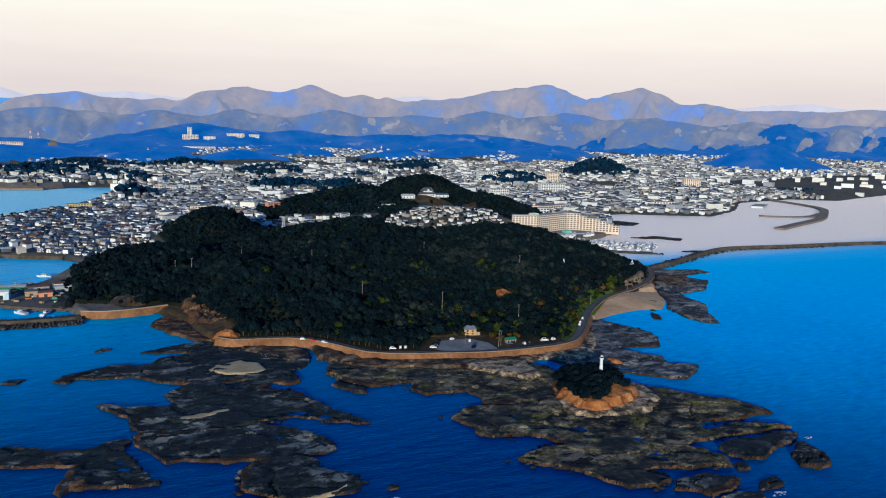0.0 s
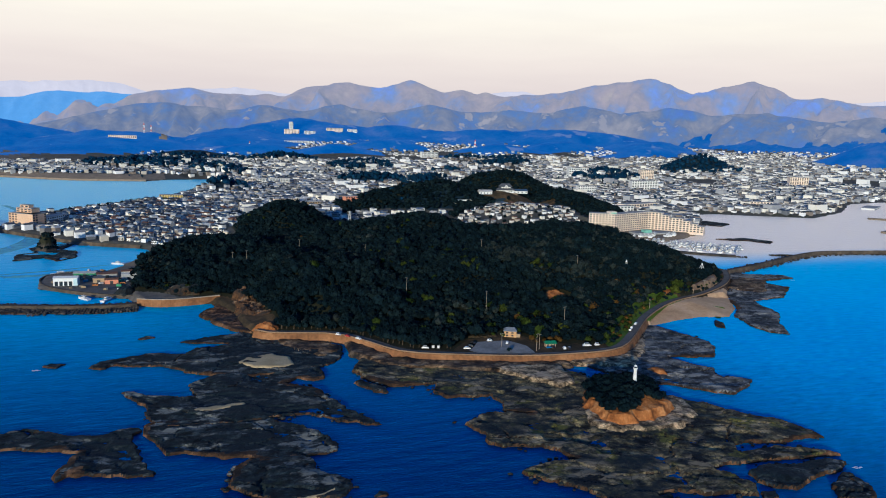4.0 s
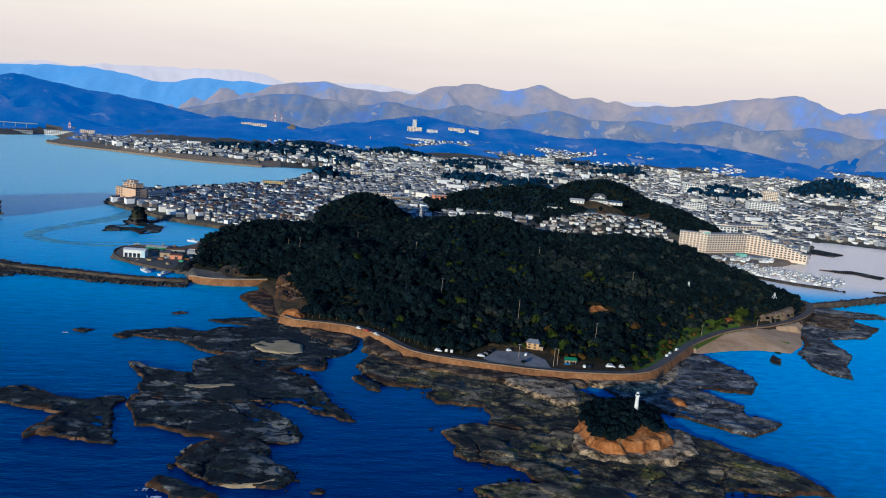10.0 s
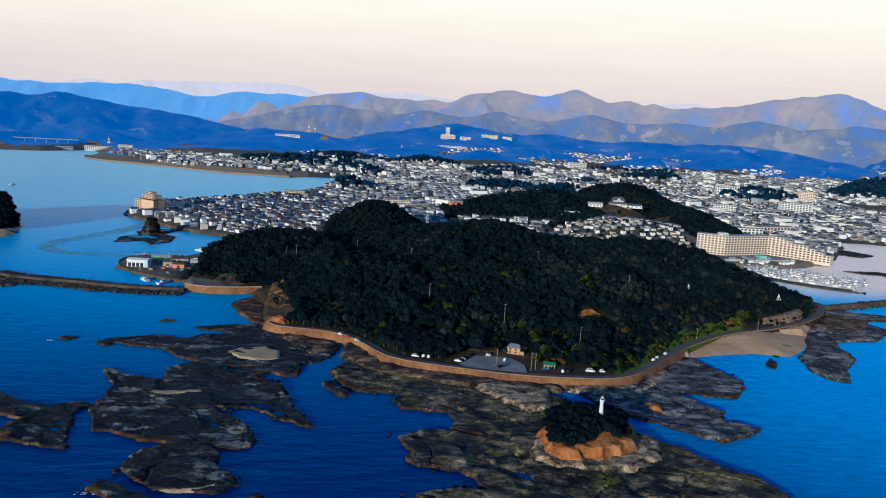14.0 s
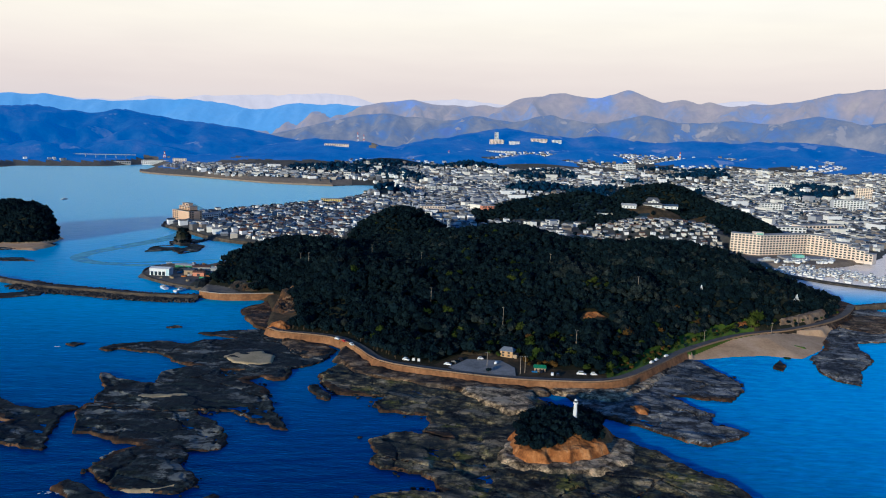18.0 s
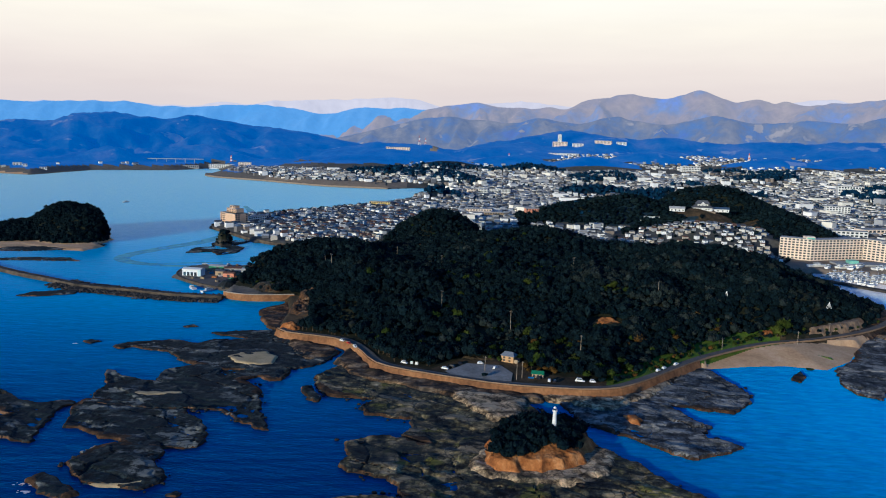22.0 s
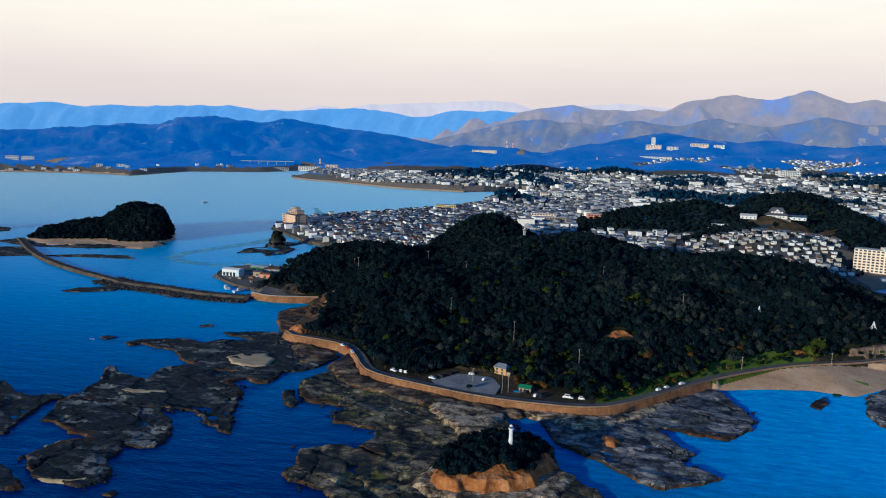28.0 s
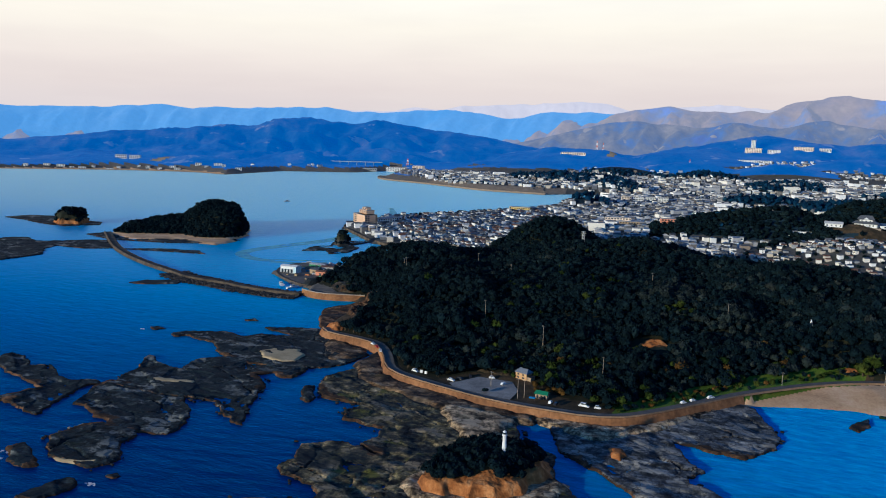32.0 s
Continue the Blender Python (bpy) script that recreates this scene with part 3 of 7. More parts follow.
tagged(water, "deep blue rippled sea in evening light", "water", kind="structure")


# ---- mountains far behind ----
SKYLINE = [(-75, 110), (-30, 110), (-15, 105), (-13.8, 115), (-12, 175), (-11, 190), (-8.8, 227), (-7.6, 217), (-6, 235), (-5, 268), (-3.2, 298), (-1.4, 324), (0.3, 303), (2.5, 288), (5.2, 286), (6.6, 350), (8.9, 384), (12.4, 361),
           (14.2, 400), (16.6, 331), (18.1, 368), (19.2, 335), (19.9, 347), (21, 326), (23, 337), (25.2, 354), (26.3, 382), (27.6, 396), (29.2, 428), (31.6, 436), (33, 420), (34.7, 365), (36.5, 394), (38.7, 423), (40, 391), (41.6, 337), (43.3, 347), (44.6, 316), (47, 316), (50, 306), (53, 316), (75, 270)]
SKYLINE_BACK = [(-75, 190), (-60, 205), (-47, 215), (-40, 225), (-34, 242), (-28, 262), (-22, 268), (-17, 290), (-13, 312), (-9.2, 332), (-6, 330), (-3.7, 300), (0, 318), (3, 330), (5.5, 318), (20, 352), (22, 362), (24, 350), (45, 345), (50, 352), (75, 300)]
SKYLINE_BLUE = [(-75, 190), (-60, 205), (-48, 215), (-42, 226), (-37, 250), (-35.5, 241), (-34, 247), (-30.4, 252), (-28, 262), (-25.7, 250), (-21.4, 252), (-19.5, 268), (-17.4, 275), (-15, 258), (-12.9, 232), (-10.5, 262), (-7, 280), (-4.6, 262), (0, 150), (75, 100)]


def range_of_hills(name, label, near, far, skyline, seed, material, rough):
    az = np.radians(np.linspace(-75, 75, 900))
    rr = np.linspace(near, far, 40)
    a, r = np.meshgrid(az, rr, indexing="ij")
    deg = np.degrees(az)
    line = np.interp(deg, [p for p, _ in skyline], [p for _, p in skyline])
    soft = np.exp(-np.linspace(-2, 2, 7) ** 2)
    line = np.convolve(np.pad(line, 3, "edge"), soft / soft.sum(), "valid")
    line = line * (1.0 + 0.14 * (fbm(deg, 0 * deg, 2.0, 5, seed + 3) - 0.5))
    prof = np.repeat(line[:, None], 40, 1)
    k = (r - near) / (far - near)
    x, y = r * np.sin(a), r * np.cos(a)
    spur = fbm(a * 4700 + 60 * np.sin(r / 130), r * 0.3, 260, 5, seed)
    ridged = 1 - np.abs(2 * spur - 1) * 1.9
    kk = np.clip(k / 0.72, 0, 1)
    z = prof * np.sin(kk * math.pi / 2) ** 1.1 * (1 + rough * (ridged - 1) * np.sin(kk * math.pi) ** 0.6)
    z = np.where(k > 0.75, z * (1 - (k - 0.75) * 0.8), z)
    u, q, _ = grid_faces(np.ones(a.shape, bool))
    ob = mesh_object(name, np.stack([x.ravel(), y.ravel(), z.ravel()], -1), q, material, smooth=True)
    return tagged(ob, label, "mountains", kind="structure")


FOOTHILLS = [(-75, 40), (-16, 50), (-12, 95), (-8.5, 150), (-5.5, 196), (-3, 215), (0.5, 190), (3, 222), (6, 196), (9, 232), (12, 205), (15.5, 244), (18, 214), (21, 236), (24, 218), (27, 262), (29.5, 230),
             (33, 268), (36, 226), (39.5, 250), (43, 214), (46, 236), (50, 210), (54, 226), (75, 190)]
# blue patches paint shaded slopes, tan ones sunlit slopes; emission adds the haze
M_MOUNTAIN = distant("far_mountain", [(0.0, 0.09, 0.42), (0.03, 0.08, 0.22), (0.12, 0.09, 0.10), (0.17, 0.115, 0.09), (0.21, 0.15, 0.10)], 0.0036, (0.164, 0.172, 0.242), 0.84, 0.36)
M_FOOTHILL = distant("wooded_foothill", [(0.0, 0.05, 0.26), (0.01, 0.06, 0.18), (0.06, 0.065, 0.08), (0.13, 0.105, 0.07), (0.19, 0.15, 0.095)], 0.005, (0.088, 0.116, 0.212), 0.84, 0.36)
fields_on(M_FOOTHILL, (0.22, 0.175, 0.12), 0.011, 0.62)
# paler emission for the ranges farther back: thicker haze painted in
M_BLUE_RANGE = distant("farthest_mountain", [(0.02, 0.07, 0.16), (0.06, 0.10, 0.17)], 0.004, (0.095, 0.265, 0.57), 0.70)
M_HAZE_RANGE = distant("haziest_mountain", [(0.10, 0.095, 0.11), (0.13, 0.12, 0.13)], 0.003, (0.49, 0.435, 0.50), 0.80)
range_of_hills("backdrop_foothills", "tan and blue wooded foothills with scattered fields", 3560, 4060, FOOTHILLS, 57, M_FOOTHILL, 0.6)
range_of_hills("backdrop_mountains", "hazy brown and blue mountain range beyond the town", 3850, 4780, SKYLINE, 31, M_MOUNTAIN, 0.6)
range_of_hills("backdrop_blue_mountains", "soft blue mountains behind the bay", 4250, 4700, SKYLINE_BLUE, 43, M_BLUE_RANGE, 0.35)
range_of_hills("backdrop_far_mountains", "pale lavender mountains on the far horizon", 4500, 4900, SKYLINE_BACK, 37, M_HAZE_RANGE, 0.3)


def sky_backdrop():
    a = np.radians(np.linspace(-82, 82, 120))
    zs = np.array([-10.0, 150, 300, 450, 600, 800, 1000, 1300])
    az, z = np.meshgrid(a, zs, indexing="ij")
    u, q, _ = grid_faces(np.ones(az.shape, bool))
    m = bpy.data.materials.new("evening_sky")
    m.use_nodes = True
    nt = m.node_tree
    nt.nodes.remove(nt.nodes["Principled BSDF"])
    geo = nt.nodes.new("ShaderNodeNewGeometry")
    sep = nt.nodes.new("ShaderNodeSeparateXYZ")
    nt.links.new(geo.outputs["Position"], sep.inputs[0])
    mp = nt.nodes.new("ShaderNodeMapRange")
    mp.inputs["From Min"].default_value, mp.inputs["From Max"].default_value = 0, 1300
    nt.links.new(sep.outputs["Z"], mp.inputs["Value"])
    col = ramp(nt, mp.outputs[0], [(0.0, (0.72, 0.58, 0.58)), (0.3, (0.84, 0.65, 0.59)), (0.42, (0.93, 0.73, 0.64)), (0.6, (1.04, 0.85, 0.71)), (0.8, (1.08, 0.92, 0.79)), (1.0, (1.10, 0.97, 0.84))])
    cloud = noise_node(nt, 0.0011, 4.0, 0.55, (1.0, 1.0, 7.0))
    col = mixed(nt, 0.12, col, ramp(nt, cloud, [(0.35, (0.75, 0.68, 0.68)), (0.6, (1.0, 0.96, 0.9))]), "MULTIPLY")
    em = nt.nodes.new("ShaderNodeEmission")
    em.inputs["Strength"].default_value = SKY_GLOW
    nt.links.new(col, em.inputs["Color"])
    nt.links.new(em.outputs[0], nt.nodes["Material Output"].inputs["Surface"])
    ob = mesh_object("backdrop_sky", np.stack([4940 * np.sin(az).ravel(), 4940 * np.cos(az).ravel(), z.ravel()], -1), q, m, smooth=True)
    tagged(ob, "pale cream and pink evening sky", "sky", kind="structure")


SKY_GLOW = 0.72
sky_backdrop()


# ---- tidal rock shelves ----
def joint_cells(u, v, size, seed):
    """Irregular joint blocks: number of the block, distance in from its joints, and a random value for each block."""
    gu, gv = u / size, v / size
    iu, iv = np.floor(gu).astype(np.int64), np.floor(gv).astype(np.int64)
    f1, f2 = np.full(u.shape, 9.0), np.full(u.shape, 9.0)
    ident = np.zeros(u.shape, np.int64)
    for a in (-1, 0, 1):
        for b in (-1, 0, 1):
            ca, cb = iu + a, iv + b
            h = ((ca * 73856093) ^ (cb * 19349663) ^ (seed * 83492791)) & 0x7FFFFFFF
            h = (h * 1103515245 + 12345) & 0x7FFFFFFF
            px, py = ca + 0.5 + ((h & 1023) / 1023 - 0.5) * 0.9, cb + 0.5 + (((h >> 10) & 1023) / 1023 - 0.5) * 0.9
            d = np.hypot(gu - px, gv - py)
            closer = d < f1
            f2 = np.where(closer, f1, np.minimum(f2, d))
            ident = np.where(closer, h, ident)
            f1 = np.where(closer, d, f1)
    return ident, (f2 - f1) * size, (ident % 997) / 997.0


def rock_shelf(outline, top, label, material=M_ROCK, cell=0.9, seed=0, wander=1.5, pools=0.0, name="rock_shelf", blocks=17.0):
    """A low tidal shelf of jointed slabs: each slab is a part of its own, set a little higher, lower or tilted."""
    p = np.array(outline, float)
    lo, hi = p.min(0) - 4, p.max(0) + 4
    nx, ny = int((hi[0] - lo[0]) / cell) + 2, int((hi[1] - lo[1]) / cell) + 2
    y, x = np.meshgrid(np.linspace(lo[1], hi[1], ny), np.linspace(lo[0], hi[0], nx), indexing="ij")
    wx, wy = (fbm(x, y, 9, 4, seed) - 0.5) * wander * 2, (fbm(x, y, 9, 4, seed + 40) - 0.5) * wander * 2
    wx, wy = wx + (fbm(x, y, 4.0, 3, seed + 60) - 0.5) * 3.4, wy + (fbm(x, y, 4.0, 3, seed + 61) - 0.5) * 3.4
    d = inside_distance(outline, x + wx, y + wy)
    ux, uy = x * 0.88 - y * 0.47, x * 0.47 + y * 0.88
    ident, gap, rnd = joint_cells(ux * 0.55 + wx * 0.8, uy + wy * 0.8, blocks, seed + 5)
    beds = fbm(ux * 0.3, uy * 1.6, 8, 5, seed + 3)
    z = -2.0 + (2.0 + top) * step(-0.9, 0.9, d)
    inner = step(0.2, 2.5, d)
    ledge = np.floor(beds * 9) / 9 * 1.1 + (beds * 9 % 1) * 0.06
    z = z + inner * (ledge - 0.55 + (fbm(x, y, 30, 3, 77) - 0.5) * 1.5 + (rnd - 0.5) * 0.55 + (fbm(x, y, 2.2, 2, seed + 9) - 0.5) * 0.35)
    z = z - step(0.75, 0.1, gap) * (0.35 + 0.9 * step(0.55, 0.7, fbm(x, y, 22, 2, seed + 31))) * step(0.0, 1.6, d)
    if pools:
        z = z - step(0.60, 0.68, fbm(x, y, 15, 3, seed + 11)) * pools * step(1.5, 4, d)
    used, q, ok = grid_faces(d > -1.4)
    verts = np.stack([x.ravel(), y.ravel(), z.ravel()], -1)[used]
    bare_rim = (d < 4.6 * step(0.56, 0.72, fbm(x, y, 30, 3, seed + 71)) * (0.4 + fbm(x, y, 4, 2, seed + 5)))[:-1, :-1][ok]
    lab = slab_labels(ident[:-1, :-1], ok)[ok]
    ids = [k for k in np.unique(lab) if k >= 0]
    if len(ids) == 1:
        ob = mesh_object(name, verts, q[lab >= 0], [material, M_RIM])
        ob.data.polygons.foreach_set("material_index", bare_rim[lab >= 0].astype(np.int32))
        return tagged(ob, label, "rock", "tidal rock shelves")
    top_ob = tagged(new(name), label, "rock", "tidal rock shelves")
    for k in ids:
        f = q[lab == k]
        u = np.unique(f)
        back = np.zeros(len(verts), np.int64)
        back[u] = np.arange(len(u))
        ob = mesh_object("slab", verts[u], back[f], [material, M_RIM], top_ob)
        ob.data.polygons.foreach_set("material_index", bare_rim[lab == k].astype(np.int32))
    return top_ob


def slab_labels(owner, ok, least=45):
    """Numbers the connected slabs; specks take the number of a neighbour, lone specks get -1."""
    big = np.int64(1) << 60
    lab = np.where(ok, np.arange(owner.size).reshape(owner.shape), big)

    def spread(same):
        nonlocal lab
        for _ in range(400):
            old = lab
            lab = lab.copy()
            for ax in (0, 1):
                a, b = (lab[:-1], lab[1:]) if ax == 0 else (lab[:, :-1], lab[:, 1:])
                link = same(ax)
                m = np.minimum(a, b)
                a[link] = m[link]
                b[link] = np.minimum(a, b)[link]
            if (lab == old).all():
                break

    def alike(ax):
        if ax == 0:
            return ok[:-1] & ok[1:] & (owner[:-1] == owner[1:])
        return ok[:, :-1] & ok[:, 1:] & (owner[:, :-1] == owner[:, 1:])

    spread(alike)
    for _ in range(60):
        ids, inv, cnt = np.unique(lab, return_inverse=True, return_counts=True)
        small = (cnt[inv].reshape(lab.shape) < least) & ok
        if not small.any():
            break
        nxt = lab.copy()
        for dy, dx in ((1, 0), (-1, 0), (0, 1), (0, -1)):
            n = np.roll(lab, (dy, dx), (0, 1))
            good = small & ~np.roll(small, (dy, dx), (0, 1)) & np.roll(ok, (dy, dx), (0, 1))
            nxt = np.where(good & (nxt == lab), n, nxt)
        if (nxt == lab).all():
            break
        lab = nxt
    ids, inv, cnt = np.unique(lab, return_inverse=True, return_counts=True)
    return np.where(ok & (cnt[inv].reshape(lab.shape) >= 12), lab, -1)


rock_shelf([(-210, 456), (-206, 465), (-195, 471), (-175, 477), (-160, 470), (-154, 480), (-141, 484), (-127, 488), (-108, 492), (-89, 484), (-73, 478), (-66, 466), (-68, 448), (-75, 436), (-85, 429), (-107, 422), (-124, 422), (-140, 424),
            (-157, 435), (-168, 448), (-184, 453), (-198, 457), (-204, 451)], 1.2, "dark tidal rock shelf with a pale sandy hollow", seed=1)
rock_shelf([(-163, 498), (-147, 505), (-121, 512), (-103, 491), (-127, 487), (-143, 491)], 1.0, "narrow dark rock spit below the headland", seed=2)
rock_shelf([(-141, 428), (-154, 419), (-158, 414), (-154, 396), (-165, 398), (-178, 404), (-186, 411), (-190, 411), (-183, 397), (-175, 384), (-178, 376), (-172, 360), (-146, 355), (-124, 357), (-103, 359), (-94, 350), (-85, 342), (-78, 338), (-72, 337),
            (-77, 348), (-83, 360), (-89, 378), (-92, 388), (-101, 400), (-107, 404), (-102, 411), (-93, 405), (-86, 408), (-84, 421), (-87, 430), (-108, 430)], 1.25, "dark weed-covered tidal rock shelf with a pointed tip", seed=3, pools=0.7)
rock_shelf([(-172, 366), (-178, 361), (-178, 354), (-166, 327), (-159, 326), (-143, 319), (-136, 317), (-130, 309), (-116, 309), (-101, 312), (-97, 314), (-95, 320), (-99, 332), (-106, 344), (-116, 352), (-124, 361), (-147, 363)], 1.1, "dark weed-covered tidal rock shelf with shallow pools", seed=4, pools=0.6)
rock_shelf([(-142, 307), (-135, 314), (-112, 312), (-109, 307), (-109, 299), (-102, 291), (-97, 285), (-99, 280), (-102, 273), (-108, 273), (-118, 275), (-126, 275), (-135, 281), (-144, 290), (-143, 296)], 1.3, "flat grey tidal rock with a tan rim", seed=5)
rock_shelf([(-268, 373), (-267, 380), (-255, 379), (-237, 366), (-227, 372), (-218, 367), (-207, 358), (-195, 356), (-186, 362), (-178, 359), (-180, 346), (-174, 318), (-170, 308), (-188, 313), (-202, 317), (-207, 312), (-209, 319), (-204, 330), (-201, 339), (-217, 344), (-236, 351), (-260, 362)], 1.25, "dark weed-covered tidal rock split by narrow channels", seed=6, pools=0.8)
rock_shelf([(-153, 275), (-148, 282), (-135, 276), (-123, 266), (-128, 262), (-140, 265)], 1.2, "low dark rock awash in the sea", seed=7)
rock_shelf([(-110, 242), (-109, 251), (-104, 265), (-95, 261), (-95, 251), (-101, 243)], 1.1, "low dark rock awash in the sea", seed=8)
rock_shelf([(-93, 270), (-90, 275), (-85, 273), (-87, 268)], 0.7, "small dark rock awash in the sea", seed=9, wander=1.2)
rock_shelf([(-73, 397), (-69, 401), (-59, 386), (-58, 378), (-65, 379)], 1.2, "small dark rock beside the shelf", seed=10, wander=1.5)
MAIN_SHELF = [(-69, 417), (-66, 428), (-58, 440), (-45, 447), (-25, 430), (7, 417), (38, 408), (47, 398), (52, 389), (58, 372), (77, 361), (80, 342), (87, 330), (97, 321), (107, 302), (116, 295), (122, 283), (124, 270), (97, 270), (79, 276),
              (72, 266), (91, 267), (104, 262), (115, 253), (96, 253), (80, 256), (60, 257), (50, 254), (55, 246), (57, 237), (53, 231), (44, 235), (30, 237), (22, 243), (13, 241), (20, 232), (10, 228), (-3, 233), (-9, 249)]
MAIN_SHELF += [(-24, 266), (-31, 274), (-20, 279), (-2, 278), (-6, 289), (-12, 295), (-28, 299), (-33, 304), (-30, 314), (-35, 328), (-19, 338), (2, 331), (-10, 337), (-6, 349), (-7, 360), (-20, 361), (-31, 363), (-36, 373), (-29, 386), (-40, 385), (-56, 386), (-66, 402)]
rock_shelf(MAIN_SHELF, 1.5, "broad fissured tidal rock shelf round the wooded islet", M_ROCK_ISLET, 0.85, 12, 1.5, 0.9)
rock_shelf([(60, 247), (70, 253), (88, 250), (106, 250), (112, 244), (100, 240), (87, 236), (71, 231), (62, 236)], 1.6, "tilted dark rock slab with brown edges", seed=13, wander=1.8)
rock_shelf([(20, 230), (13, 225), (19, 220), (23, 212), (38, 215), (46, 220), (36, 230)], 1.5, "tilted dark rock slab with brown edges", seed=14, wander=1.8)
rock_shelf([(86, 229), (98, 235), (103, 234), (101, 223), (94, 213), (85, 214), (80, 221)], 2.0, "lone brown sea rock off the shelf", seed=15, wander=1.6)
rock_shelf([(55, 233), (61, 232), (58, 225), (51, 226)], 1.3, "small brown sea rock", seed=16, wander=1.2)
rock_shelf([(51, 217), (61, 218), (60, 210), (53, 208), (44, 210)], 0.8, "low rock washed by surf", seed=17, wander=1.5)
rock_shelf([(24, 212), (35, 214), (45, 209), (42, 203), (27, 206)], 1.2, "low rock at the end of the shelf", seed=18, wander=1.5)
rock_shelf([(66, 398), (70, 385), (77, 367), (90, 356), (104, 345), (114, 334), (121, 329), (133, 334), (143, 342), (148, 346), (144, 351), (134, 354), (133, 361), (140, 370), (134, 376), (129, 389), (125, 399), (144, 393), (157, 391), (172, 410), (175, 420), (172, 437),
            (167, 451), (164, 463), (155, 468), (140, 452), (124, 434), (103, 410), (85, 406)], 1.3, "grey bedded rock shelf below the road wall", M_ROCK_EAST, seed=19, pools=0.7)
rock_shelf([(358, 640), (366, 637), (376, 623), (413, 611), (411, 597), (378, 591), (359, 588), (372, 560), (336, 526), (310, 522), (295, 517), (285, 476), (267, 457), (247, 424), (235, 432), (236, 452), (243, 478), (262, 498), (290, 545), (330, 590)], 1.3, "long grey rock reef below the eastern headland", M_ROCK_EAST, seed=20)
rock_shelf([(214, 467), (221, 472), (219, 460), (212, 449), (208, 454)], 1.2, "brown rock in the sandy cove", seed=21, wander=1.2)
rock_shelf([(-236, 466), (-231, 470), (-222, 467), (-228, 461)], 1.0, "small black rock off the shore", seed=22, wander=1.5)
rock_shelf([(-188, 512), (-182, 516), (-176, 513), (-183, 508)], 1.0, "small black rock off the shore", seed=23, wander=1.5)
rock_shelf([(-358, 581), (-351, 599), (-320, 612), (-314, 597), (-342, 581)], 0.8, "low black reef beside the breakwater", seed=24)
rock_shelf([(-681, 735), (-654, 745), (-619, 728), (-580, 762), (-558, 773), (-506, 728), (-532, 710), (-574, 711), (-569, 690), (-541, 660), (-549, 615), (-640, 640)], 1.0, "broad black reef off the wooded island", cell=2.0, seed=25)
rock_shelf([(-506, 725), (-444, 736), (-392, 743), (-414, 760), (-463, 752)], 0.8, "low black reef off the wooded island", cell=1.6, seed=26)
rock_shelf([(-330, 640), (-300, 634), (-250, 612), (-200, 598), (-190, 588), (-215, 584), (-250, 592), (-290, 600), (-330, 612)], 0.8, "dark boulder reef along the breakwater", cell=1.2, seed=27)
rock_shelf([(-132, 600), (-118, 585), (-108, 560), (-92, 545), (-85, 520), (-100, 500), (-128, 515), (-142, 545), (-150, 565)], 1.8, "bare brown rocky headland below the wood", M_REDROCK, seed=28, wander=2.5)
rock_shelf([(-314, 816), (-318, 851), (-304, 868), (-314, 893), (-289, 922), (-272, 917), (-280, 880), (-264, 870), (-259, 828), (-275, 809), (-290, 830)], 1.0, "black reef round the sea stack", cell=1.3, seed=29, pools=1.2)
for n, bar in enumerate(([(514, 846), (562, 848), (582, 814), (562, 798), (548, 826), (530, 830)], [(580, 995), (637, 1030), (653, 985), (617, 962)], [(493, 725), (523, 716), (520, 707), (492, 715)])):
    rock_shelf(bar, 1.2, "dark stone mole in the harbour", cell=1.4, seed=30 + 30 * n)


# ---- sand and pale hollows on the shelves ----
def mound(outline, top, label, material, name="sand_patch", seed=0, cell=1.0, slope=5.0):
    p = np.array(outline, float)
    lo, hi = p.min(0) - 4, p.max(0) + 4
    y, x = np.meshgrid(np.arange(lo[1], hi[1], cell), np.arange(lo[0], hi[0], cell), indexing="ij")
    d = inside_distance(outline, x + (fbm(x, y, 8, 3, seed) - 0.5) * 6, y + (fbm(x, y, 8, 3, seed + 4) - 0.5) * 6)
    z = -0.6 + (top + 0.6) * step(-1.0, slope, d) + (fbm(x, y, 6, 4, seed + 8) - 0.5) * (0.3 if "sand" in label else 1.5)
    u, q, _ = grid_faces(d > -2)
    return tagged(mesh_object(name, np.stack([x.ravel(), y.ravel(), z.ravel()], -1)[u], q, material, smooth=True), label, "sand")


M_PALESAND = plain("pale_sand", [(0.42, 0.31, 0.16), (0.58, 0.44, 0.25)], 0.12, 0.95, 9, 0.2, 0.05)
M_TANSHELF = rock_material("tan_shelf_rock", [(0.36, (0.04, 0.032, 0.022)), (0.43, (0.19, 0.135, 0.080)), (0.51, (0.38, 0.27, 0.155)), (0.66, (0.56, 0.42, 0.26))], ((0.05, 0.03, 0.018), (0.15, 0.09, 0.05)), 0.12, 0.54, (0.10, 0.09, 0.05), 0.58, (0.50, 0.39, 0.26), 0.15)
M_REDSAND = rock_material("brown_shingle_rock", [(0.38, (0.03, 0.022, 0.016)), (0.46, (0.11, 0.066, 0.034)), (0.54, (0.22, 0.135, 0.070)), (0.66, (0.40, 0.27, 0.15))], ((0.05, 0.028, 0.015), (0.15, 0.08, 0.04)), 0.09, 0.55, (0.10, 0.07, 0.03), 0.58, (0.36, 0.26, 0.16), 0.45)
mound([(-134, 442), (-126, 455), (-109, 458), (-99, 447), (-97, 433), (-108, 428), (-124, 432)], 2.0, "pale tan sand lying in a rock hollow", M_PALESAND, seed=3, slope=3)
mound([(-107, 492), (-89, 486), (-72, 480), (-65, 467), (-69, 452), (-82, 444), (-96, 458), (-104, 474)], 1.9, "brown shingle beach below the sea wall", M_REDSAND, seed=4)
